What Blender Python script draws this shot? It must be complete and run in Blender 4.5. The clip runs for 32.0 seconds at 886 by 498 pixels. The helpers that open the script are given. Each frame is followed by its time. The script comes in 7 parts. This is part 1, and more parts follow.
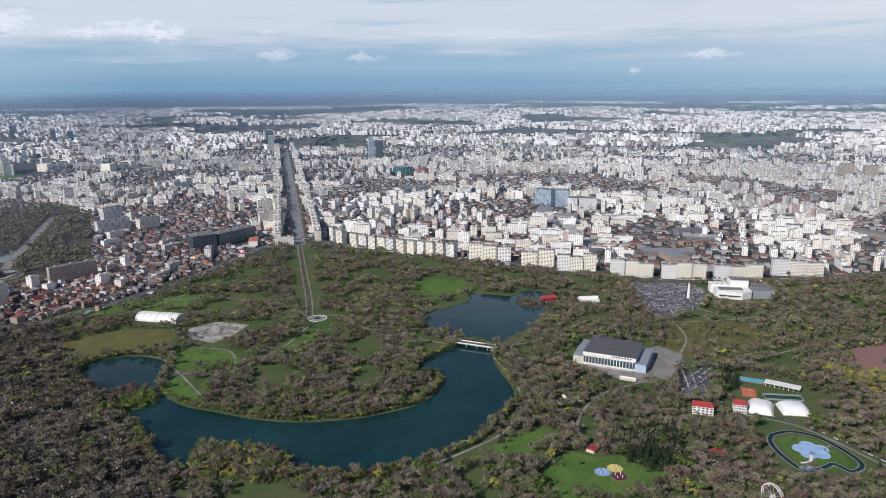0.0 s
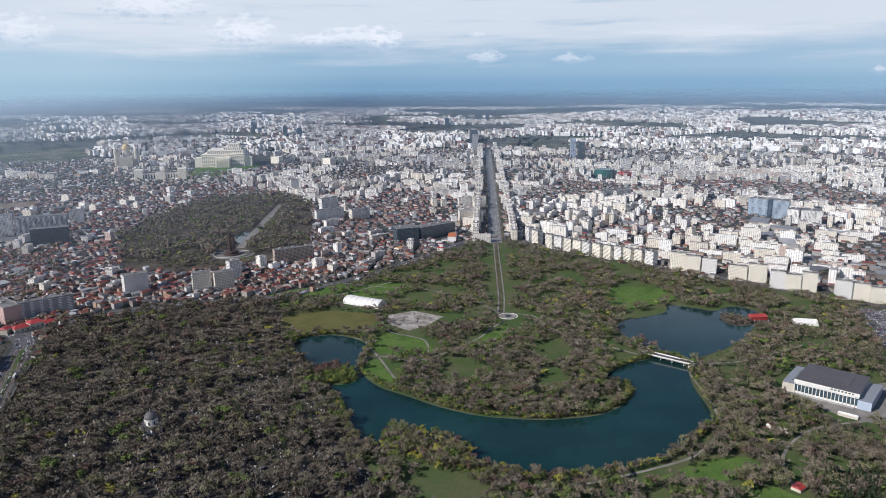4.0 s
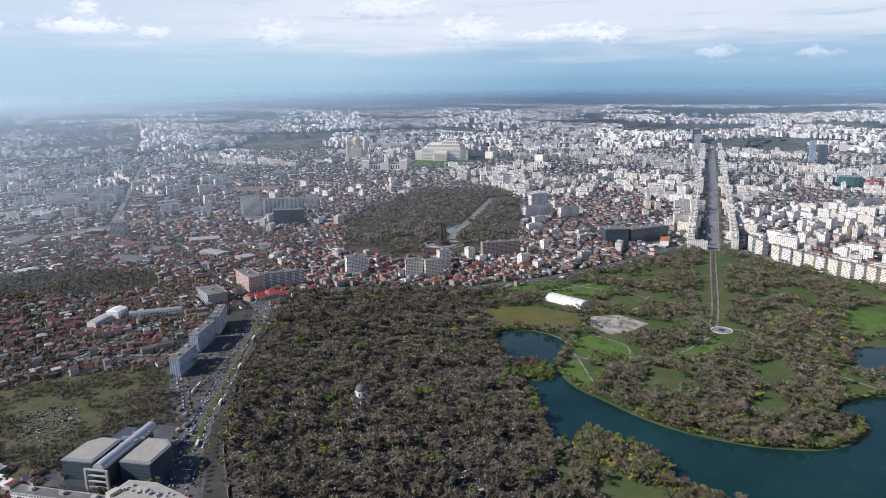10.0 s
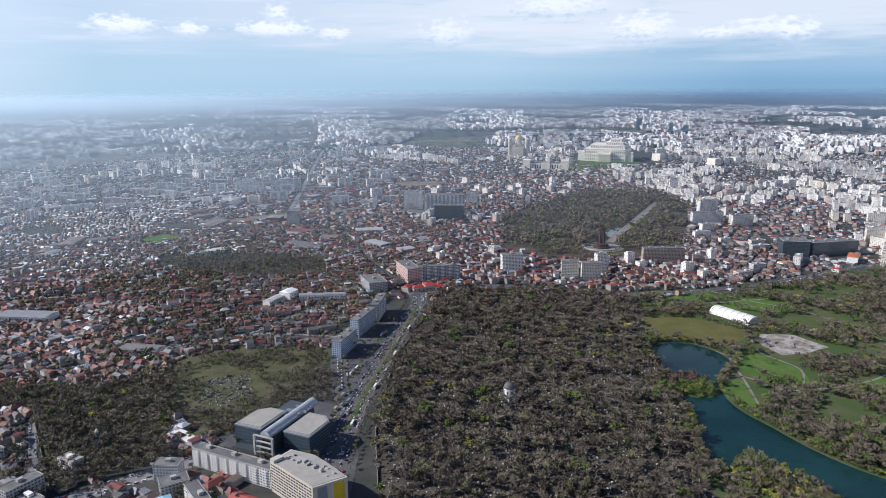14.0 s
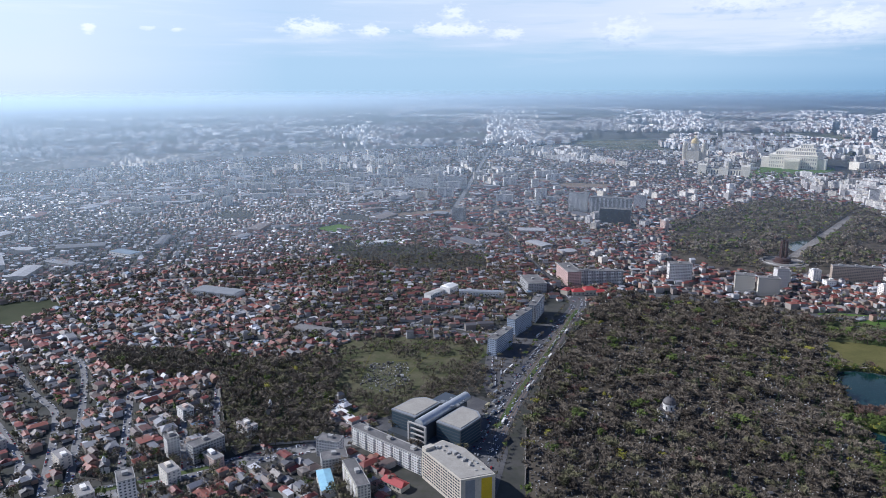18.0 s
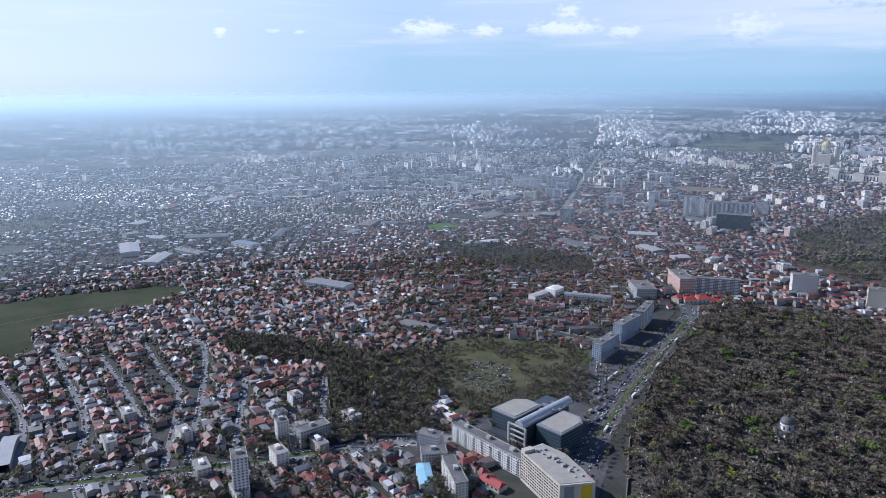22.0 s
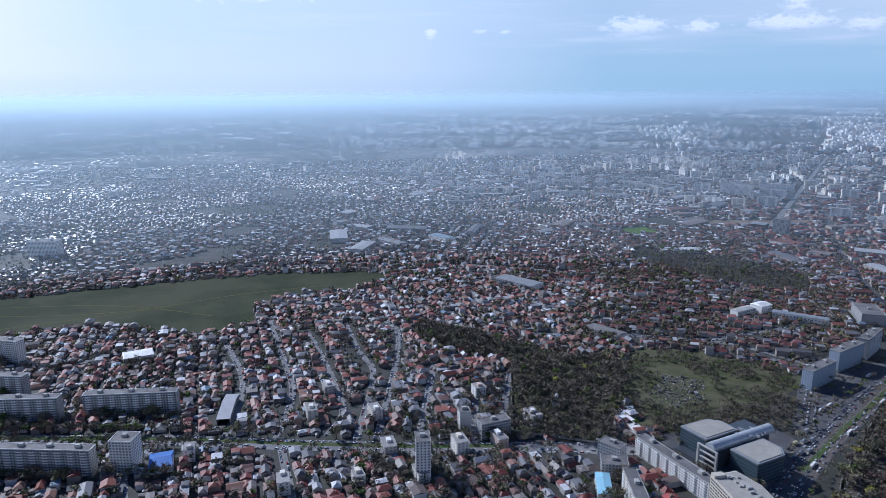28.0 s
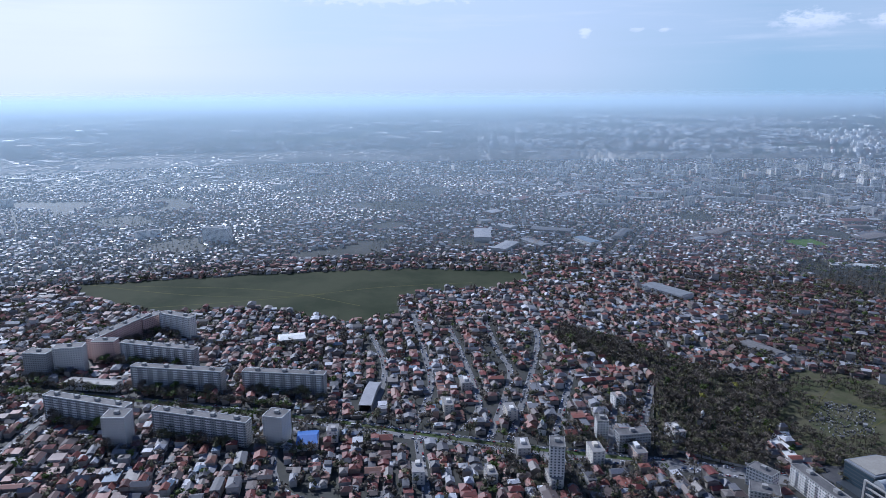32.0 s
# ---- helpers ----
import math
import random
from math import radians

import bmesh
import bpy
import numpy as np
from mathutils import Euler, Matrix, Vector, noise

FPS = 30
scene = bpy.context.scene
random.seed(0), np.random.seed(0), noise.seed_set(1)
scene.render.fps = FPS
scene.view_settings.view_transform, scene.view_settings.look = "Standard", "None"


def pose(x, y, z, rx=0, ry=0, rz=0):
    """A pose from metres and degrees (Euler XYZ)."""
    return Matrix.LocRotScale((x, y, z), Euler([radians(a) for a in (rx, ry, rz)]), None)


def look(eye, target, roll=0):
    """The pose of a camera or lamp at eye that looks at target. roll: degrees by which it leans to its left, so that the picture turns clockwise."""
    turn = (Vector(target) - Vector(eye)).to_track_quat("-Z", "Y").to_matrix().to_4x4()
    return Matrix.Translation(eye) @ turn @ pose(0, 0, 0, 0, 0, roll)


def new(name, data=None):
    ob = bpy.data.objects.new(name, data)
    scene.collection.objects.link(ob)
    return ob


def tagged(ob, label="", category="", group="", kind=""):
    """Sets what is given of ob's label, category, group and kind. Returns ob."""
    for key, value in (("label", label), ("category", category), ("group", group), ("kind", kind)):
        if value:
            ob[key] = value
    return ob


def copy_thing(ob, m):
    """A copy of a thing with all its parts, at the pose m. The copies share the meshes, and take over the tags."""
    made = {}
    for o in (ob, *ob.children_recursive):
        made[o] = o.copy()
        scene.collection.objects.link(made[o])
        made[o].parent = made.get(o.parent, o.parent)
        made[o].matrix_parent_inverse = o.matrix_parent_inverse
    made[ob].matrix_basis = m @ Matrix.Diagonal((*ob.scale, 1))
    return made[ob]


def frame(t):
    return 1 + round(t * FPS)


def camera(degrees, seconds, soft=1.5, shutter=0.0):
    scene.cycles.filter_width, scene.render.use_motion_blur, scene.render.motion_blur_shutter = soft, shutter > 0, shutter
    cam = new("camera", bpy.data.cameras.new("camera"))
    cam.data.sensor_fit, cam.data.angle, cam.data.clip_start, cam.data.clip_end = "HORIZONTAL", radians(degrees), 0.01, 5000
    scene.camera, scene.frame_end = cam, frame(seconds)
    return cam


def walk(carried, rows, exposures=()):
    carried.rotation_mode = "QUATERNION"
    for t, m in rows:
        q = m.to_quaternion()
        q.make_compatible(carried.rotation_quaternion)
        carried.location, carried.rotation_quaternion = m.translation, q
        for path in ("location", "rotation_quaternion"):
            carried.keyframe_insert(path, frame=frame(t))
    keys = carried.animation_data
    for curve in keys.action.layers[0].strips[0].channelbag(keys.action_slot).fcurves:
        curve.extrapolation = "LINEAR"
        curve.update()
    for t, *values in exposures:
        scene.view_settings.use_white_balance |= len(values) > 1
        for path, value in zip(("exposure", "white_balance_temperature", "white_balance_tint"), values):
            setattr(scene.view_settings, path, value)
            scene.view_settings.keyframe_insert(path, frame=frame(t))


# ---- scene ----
from mathutils.geometry import tessellate_polygon

# Hovering drone over a city park: the camera turns on the spot, 360 m above the ground.
EYE = 360.0
cam = camera(65.26, 32.0, soft=0.8)
PATH = [  # seconds, heading, pitch, roll in degrees
   (0.0, -53.03, -13.26, -0.57), (0.5, -49.67, -13.19, -0.45), (1.0, -47.36, -13.17, -0.51), (1.5, -45.31, -13.14, -0.54),
   (2.0, -43.30, -13.13, -0.53), (2.5, -41.39, -13.10, -0.55), (3.0, -39.60, -13.07, -0.57), (3.5, -38.05, -13.05, -0.61),
   (5.5, -32.19, -13.07, -0.60), (6.0, -30.77, -13.09, -0.58), (6.5, -29.37, -13.10, -0.55), (7.0, -27.97, -13.11, -0.58),
   (7.5, -26.53, -13.10, -0.52), (8.0, -25.05, -13.10, -0.56), (8.5, -23.56, -13.11, -0.54), (9.0, -22.07, -13.11, -0.54),
   (9.5, -20.61, -13.10, -0.60), (10.0, -19.17, -13.11, -0.58), (10.5, -17.78, -13.13, -0.54), (11.0, -16.30, -13.14, -0.51),
   (11.5, -14.77, -13.12, -0.49), (12.0, -13.05, -13.13, -0.47), (12.5, -11.55, -13.11, -0.43), (13.0, -9.70, -13.10, -0.43),
   (13.5, -7.79, -13.10, -0.39), (14.0, -5.94, -13.10, -0.36), (14.5, -4.12, -13.11, -0.27), (16.5, 2.62, -13.07, -0.11),
   (17.0, 4.17, -13.06, -0.11), (17.5, 5.67, -13.06, -0.13), (18.0, 7.68, -13.05, -0.13), (18.5, 9.25, -13.05, -0.14),
   (19.0, 10.42, -13.06, -0.16), (19.5, 11.52, -13.07, -0.16), (20.0, 12.49, -13.05, -0.18), (20.5, 13.39, -13.05, -0.21),
   (21.0, 14.36, -13.06, -0.19), (21.5, 15.44, -13.05, -0.21), (22.0, 16.66, -13.05, -0.21), (22.5, 17.95, -13.06, -0.19),
   (23.0, 19.23, -13.05, -0.19), (23.5, 20.50, -13.05, -0.18), (24.0, 21.77, -13.06, -0.17), (24.5, 23.05, -13.05, -0.22),
   (26.5, 28.62, -13.04, -0.19), (27.0, 30.01, -13.04, -0.22), (27.5, 31.42, -13.04, -0.25), (28.0, 32.83, -13.06, -0.25),
   (28.5, 34.24, -13.07, -0.32), (29.0, 35.70, -13.06, -0.33), (29.5, 37.17, -13.04, -0.34), (30.0, 38.65, -13.01, -0.28),
   (30.5, 40.19, -13.01, -0.28), (31.0, 41.79, -13.01, -0.27), (31.5, 43.37, -13.01, -0.27), (32.0, 44.94, -12.99, -0.29),
]

walk(cam, [(t, pose(0, 0, EYE, 0, 0, yaw) @ pose(0, 0, 0, 90 + pitch) @ pose(0, 0, 0, 0, 0, roll)) for t, yaw, pitch, roll in PATH],
     exposures=[(0, -0.02, 6150, 13), (4, 0.07, 6150, 13), (9, 0.20, 6150, 14), (15, 0.22, 5950, 14), (21, 0.16, 5500, 15), (26, 0.04, 5350, 13), (29, -0.1, 5200, 15), (32, -0.15, 5200, 15)])

# ---------------------------------------------------------------- light
SUN_YAW, SUN_UP = radians(83), radians(35)
SUN = Vector((-math.sin(SUN_YAW) * math.cos(SUN_UP), math.cos(SUN_YAW) * math.cos(SUN_UP), math.sin(SUN_UP)))
lamp = bpy.data.lights.new("sun", "SUN")
lamp.energy, lamp.angle, lamp.color = 4.6, radians(0.5), (1.0, 0.95, 0.87)
sun = new("sun", lamp)
sun.matrix_world = look(SUN * 900, (0, 0, 0))


class Nodes:
    """Short hand for node trees: n(type, inputs..., settings) makes a node; the result is its first output."""

    def __init__(self, tree):
        self.tree = tree
        tree.nodes.clear()

    def add(self, kind, ins=None, out=0, **settings):
        node = self.tree.nodes.new(kind)
        for key, value in settings.items():
            if key == "data_type":
                node.data_type = value
            elif key == "operation":
                node.operation = value
            elif key == "blend_type":
                node.blend_type = value
            elif key == "sky_type":
                node.sky_type = value
            elif key == "feature":
                node.feature = value
            elif key == "clamp":
                node.clamp = value
        for key, value in (ins or {}).items():
            socket = node.inputs[key]
            if isinstance(value, bpy.types.NodeSocket):
                self.tree.links.new(value, socket)
            else:
                socket.default_value = value
        return node.outputs[out]

    def math(self, op, a, b=0.0, c=0.0):
        return self.add("ShaderNodeMath", {0: a, 1: b, 2: c}, operation=op)

    def mix(self, f, a, b, blend="MIX"):
        def col(v):
            return (*v, 1) if isinstance(v, tuple) and len(v) == 3 else v
        return self.add("ShaderNodeMix", {0: f, 6: col(a), 7: col(b)}, out=2, data_type="RGBA", blend_type=blend)

    def ramp(self, f, stops, constant=False):
        node = self.tree.nodes.new("ShaderNodeValToRGB")
        node.color_ramp.interpolation = "CONSTANT" if constant else "LINEAR"
        els = node.color_ramp.elements
        while len(els) < len(stops):
            els.new(1.0)
        for el, (pos, c) in zip(els, stops):
            el.position = pos
            el.color = (*c, 1) if isinstance(c, tuple) else (c, c, c, 1)
        self.tree.links.new(f, node.inputs[0])
        return node.outputs[0]

    def step(self, v, lo, hi):
        node = self.tree.nodes.new("ShaderNodeMapRange")
        node.interpolation_type = "SMOOTHSTEP"
        self.tree.links.new(v, node.inputs[0])
        node.inputs[1].default_value, node.inputs[2].default_value = lo, hi
        return node.outputs[0]

    def noise(self, vec, scale, detail=4.0, rough=0.55):
        ins = {"Scale": scale, "Detail": detail, "Roughness": rough}
        if vec is not None:
            ins["Vector"] = vec
        return self.add("ShaderNodeTexNoise", ins)


# sky: clear-sky model with a broken cloud deck high up and a row of low cumulus far off
world = bpy.data.worlds.new("sky")
scene.world = world
world.use_nodes = True
n = Nodes(world.node_tree)
sky = n.tree.nodes.new("ShaderNodeTexSky")
sky.sky_type, sky.sun_disc = "NISHITA", False
sky.sun_elevation, sky.sun_rotation = SUN_UP, -SUN_YAW
sky.air_density, sky.dust_density, sky.ozone_density = 1.0, 0.6, 2.5
way = n.add("ShaderNodeTexCoord")
parts = n.tree.nodes.new("ShaderNodeSeparateXYZ")
n.tree.links.new(way, parts.inputs[0])
wx, wy, wz = parts.outputs
up = n.math("MAXIMUM", wz, 0.0)
flat = n.math("ADD", up, 0.035)
plane = n.add("ShaderNodeCombineXYZ", {0: n.math("DIVIDE", wx, flat), 1: n.math("DIVIDE", wy, flat), 2: 0.0})
toward = n.math("ADD", n.math("MULTIPLY", wx, -math.sin(SUN_YAW)), n.math("MULTIPLY", wy, math.cos(SUN_YAW)))
glow = n.step(toward, 0.0, 0.98)
clear = n.mix(1.0, sky.outputs[0], (0.044, 0.055, 0.074), "MULTIPLY")
deck = n.noise(plane, 0.22, 6.0, 0.6)
deck = n.math("MULTIPLY", n.step(deck, 0.24, 0.60), n.math("MULTIPLY", n.step(up, 0.058, 0.098), n.step(up, 0.42, 0.22)))
high = n.mix(n.math("MULTIPLY", deck, 0.85), clear, n.mix(glow, (0.86, 0.89, 0.92), (1.0, 1.0, 1.0)))


def srgb(*c):
    return tuple(round((v / 255 / 12.92 if v < 10 else ((v / 255 + 0.055) / 1.055) ** 2.4), 4) for v in c)


# the strip near the horizon, by heading and height in degrees: blue rain-washed air below a pale streaky veil
turn_to = n.math("MULTIPLY", n.math("ARCTAN2", n.math("MULTIPLY", wx, -1.0), wy), 57.2958)
lift = n.math("MULTIPLY", n.math("ARCSINE", wz), 57.2958)
along = n.math("DIVIDE", n.math("ADD", turn_to, 95.0), 190.0)


def round_about(*stops):
    return n.ramp(along, [((h_ + 95) / 190, srgb(*c_)) for h_, c_ in stops])


floor_air = round_about((-88, (160, 190, 207)), (-60, (136, 172, 197)), (-30, (126, 163, 190)), (-10, (158, 189, 206)), (5, (166, 195, 211)), (20, (172, 200, 215)), (36, (207, 220, 229)), (56, (224, 234, 241)), (74, (246, 249, 252)))
low_air = round_about((-88, (184, 203, 216)), (-60, (158, 187, 207)), (-30, (146, 179, 201)), (-10, (173, 199, 214)), (5, (172, 199, 214)), (20, (174, 201, 216)), (36, (214, 225, 234)), (56, (229, 238, 244)), (68, (252, 252, 253)))
veil = round_about((-88, (218, 222, 227)), (-60, (209, 217, 224)), (-30, (210, 219, 226)), (-10, (214, 221, 227)), (5, (198, 211, 222)), (20, (188, 207, 221)), (36, (212, 225, 237)), (56, (223, 236, 245)), (68, (255, 255, 255)))
streaks = n.add("ShaderNodeCombineXYZ", {0: n.math("MULTIPLY", turn_to, 0.075), 1: n.math("MULTIPLY", lift, 0.85), 2: 0.0})
lumps = n.add("ShaderNodeCombineXYZ", {0: n.math("MULTIPLY", turn_to, 1.1), 1: n.math("MULTIPLY", lift, 2.2), 2: 0.0})
streak, billow = n.noise(streaks, 1.0, 5.0, 0.55), n.noise(lumps, 1.0, 5.0, 0.55)
rise = n.math("ADD", lift, n.math("MULTIPLY", n.math("SUBTRACT", streak, 0.5), 5.0))
air = n.mix(n.step(lift, 0.1, 1.6), floor_air, low_air)
air = n.mix(n.step(rise, 1.8, 4.6), air, veil)
air = n.mix(n.math("MULTIPLY", n.step(streak, 0.52, 0.72), n.math("MULTIPLY", n.step(lift, 1.5, 4.0), 0.30)), air, srgb(236, 239, 243))
air = n.mix(n.math("MULTIPLY", n.step(streak, 0.46, 0.30), n.math("MULTIPLY", n.step(lift, 2.0, 4.0), 0.45)), air, low_air)
# single cumulus clouds: heading, height, half width, half height in degrees, share
CUMULI = [(-30.0, 3.95, 2.9, 0.75, 0.8), (-32.1, 3.6, 1.3, 0.9, 0.9), (-26.8, 3.75, 1.5, 0.55, 0.8), (-40.1, 2.3, 1.2, 0.6, 0.55), (-46.9, 2.15, 1.3, 0.4, 0.5), (-73.6, 2.0, 1.6, 0.45, 0.6),
          (-68.1, 1.0, 0.5, 0.3, 0.6), (-39.6, 4.1, 0.7, 0.35, 0.5), (-21.3, 4.1, 2.1, 1.25, 0.85), (-14.9, 5.9, 3.2, 0.9, 0.75), (-6.4, 3.9, 1.8, 1.2, 0.7), (2.7, 4.0, 1.2, 0.6, 0.6),
          (17.9, 4.45, 2.1, 0.75, 1.0), (13.2, 4.3, 1.3, 0.55, 0.95), (7.0, 4.35, 2.8, 0.75, 1.0), (6.7, 5.5, 1.0, 0.8, 0.9), (2.3, 4.05, 1.0, 0.55, 0.55), (33.8, 4.23, 0.5, 0.4, 1.0), (29.8, 4.33, 0.4, 0.2, 0.6), (27.8, 4.31, 0.45, 0.22, 0.7), (50.0, 6.9, 7.0, 0.5, 1.0), (40.0, 7.2, 6.0, 0.4, 0.9)]
here = n.add("ShaderNodeCombineXYZ", {0: turn_to, 1: lift, 2: 0.0})
ragged = n.math("MULTIPLY", n.math("SUBTRACT", billow, 0.5), 3.2)
for h_, e_, w_, t_, share_ in CUMULI:
    way_ = n.add("ShaderNodeVectorMath", {0: n.add("ShaderNodeVectorMath", {0: here, 1: (h_, e_, 0.0)}, operation="SUBTRACT"), 1: (1 / w_, 1 / t_, 0.0)}, operation="MULTIPLY")
    span_ = n.add("ShaderNodeVectorMath", {0: way_}, out=1, operation="LENGTH")
    tall_ = n.tree.nodes.new("ShaderNodeSeparateXYZ")
    n.tree.links.new(way_, tall_.inputs[0])
    edge_ = n.math("ADD", span_, n.math("ADD", ragged, n.math("MULTIPLY", n.step(tall_.outputs[1], 0.1, -0.7), 0.25)))
    puff_ = n.mix(n.step(n.math("ADD", tall_.outputs[1], ragged), -0.9, 0.35), srgb(182, 199, 216), srgb(238, 241, 245))
    air = n.mix(n.math("MULTIPLY", n.step(edge_, 1.35, 0.45), 0.85 * share_), air, n.mix(glow, puff_, srgb(246, 250, 255)))
colour = n.mix(n.step(up, 0.115, 0.17), air, high)
back = n.tree.nodes.new("ShaderNodeBackground")
n.tree.links.new(colour, back.inputs[0])
back.inputs[1].default_value = 1.0
last = n.tree.nodes.new("ShaderNodeOutputWorld")
n.tree.links.new(back.outputs[0], last.inputs[0])


# ---------------------------------------------------------------- materials
def material(name, make):
    m = bpy.data.materials.new(name)
    m.use_nodes = True
    n = Nodes(m.node_tree)
    shader = n.tree.nodes.new("ShaderNodeBsdfPrincipled")
    out = n.tree.nodes.new("ShaderNodeOutputMaterial")
    n.tree.links.new(shader.outputs[0], out.inputs[0])
    made = make(n)
    for key, value in made.items():
        socket = shader.inputs[key]
        if isinstance(value, bpy.types.NodeSocket):
            n.tree.links.new(value, socket)
        else:
            socket.default_value = (*value, 1) if isinstance(value, tuple) else value
    return m


def patchy(name, dark, light, big=0.02, small=0.6, rough=0.8, bump=0.0, third=None, metallic=0.0):
    """Two-scale mottled surface in world metres."""
    def make(n):
        place = n.add("ShaderNodeNewGeometry")
        wide, fine = n.noise(place, big, 5.0, 0.6), n.noise(place, small, 4.0, 0.65)
        c = n.mix(n.step(wide, 0.35, 0.65), dark, light)
        c = n.mix(n.math("MULTIPLY", n.step(fine, 0.45, 0.75), 0.55), c, third or tuple(0.45 * v for v in dark))
        made = {"Base Color": c, "Roughness": rough, "Metallic": metallic, "Specular IOR Level": 0.15 if rough > 0.65 else 0.5}
        if bump:
            made["Normal"] = n.add("ShaderNodeBump", {"Strength": bump, "Distance": 0.5, "Height": fine})
        return made
    return material(name, make)


def scattered(name, stops, rough=0.7, dirt=0.35, metallic=0.0, single=False, scale=0.35):
    """A palette spread over islands of one mesh, or over objects, with stains."""
    def make(n):
        if single:
            pick = n.add("ShaderNodeObjectInfo", out=5)
        else:
            pick = n.add("ShaderNodeNewGeometry", out=8)
        c = n.ramp(pick, stops, constant=True)
        place = n.add("ShaderNodeNewGeometry")
        stain = n.noise(place, scale, 5.0, 0.65)
        c = n.mix(n.math("MULTIPLY", n.step(stain, 0.4, 0.75), dirt), c, (0.12, 0.11, 0.10))
        return {"Base Color": c, "Roughness": rough, "Metallic": metallic, "Specular IOR Level": 0.28}
    return material(name, make)


ROOFS = [(0.0, (0.19, 0.052, 0.042)), (0.15, (0.25, 0.088, 0.062)), (0.29, (0.115, 0.054, 0.046)), (0.41, (0.25, 0.13, 0.092)), (0.49, (0.125, 0.095, 0.085)),
         (0.57, (0.095, 0.095, 0.105)), (0.67, (0.185, 0.185, 0.195)), (0.77, (0.22, 0.195, 0.175)), (0.86, (0.31, 0.31, 0.32)), (0.935, (0.56, 0.56, 0.57)), (0.98, (0.14, 0.20, 0.27))]
PALE = [(0.0, (0.80, 0.755, 0.675)), (0.25, (0.83, 0.80, 0.745)), (0.45, (0.70, 0.645, 0.55)), (0.65, (0.86, 0.84, 0.80)), (0.82, (0.74, 0.67, 0.555)), (0.91, (0.50, 0.47, 0.44)), (0.95, (0.62, 0.47, 0.40))]
PLASTER = [(0.0, (0.31, 0.28, 0.245)), (0.25, (0.39, 0.38, 0.36)), (0.45, (0.23, 0.20, 0.18)), (0.68, (0.57, 0.56, 0.54)), (0.79, (0.36, 0.25, 0.19)), (0.9, (0.17, 0.155, 0.145))]
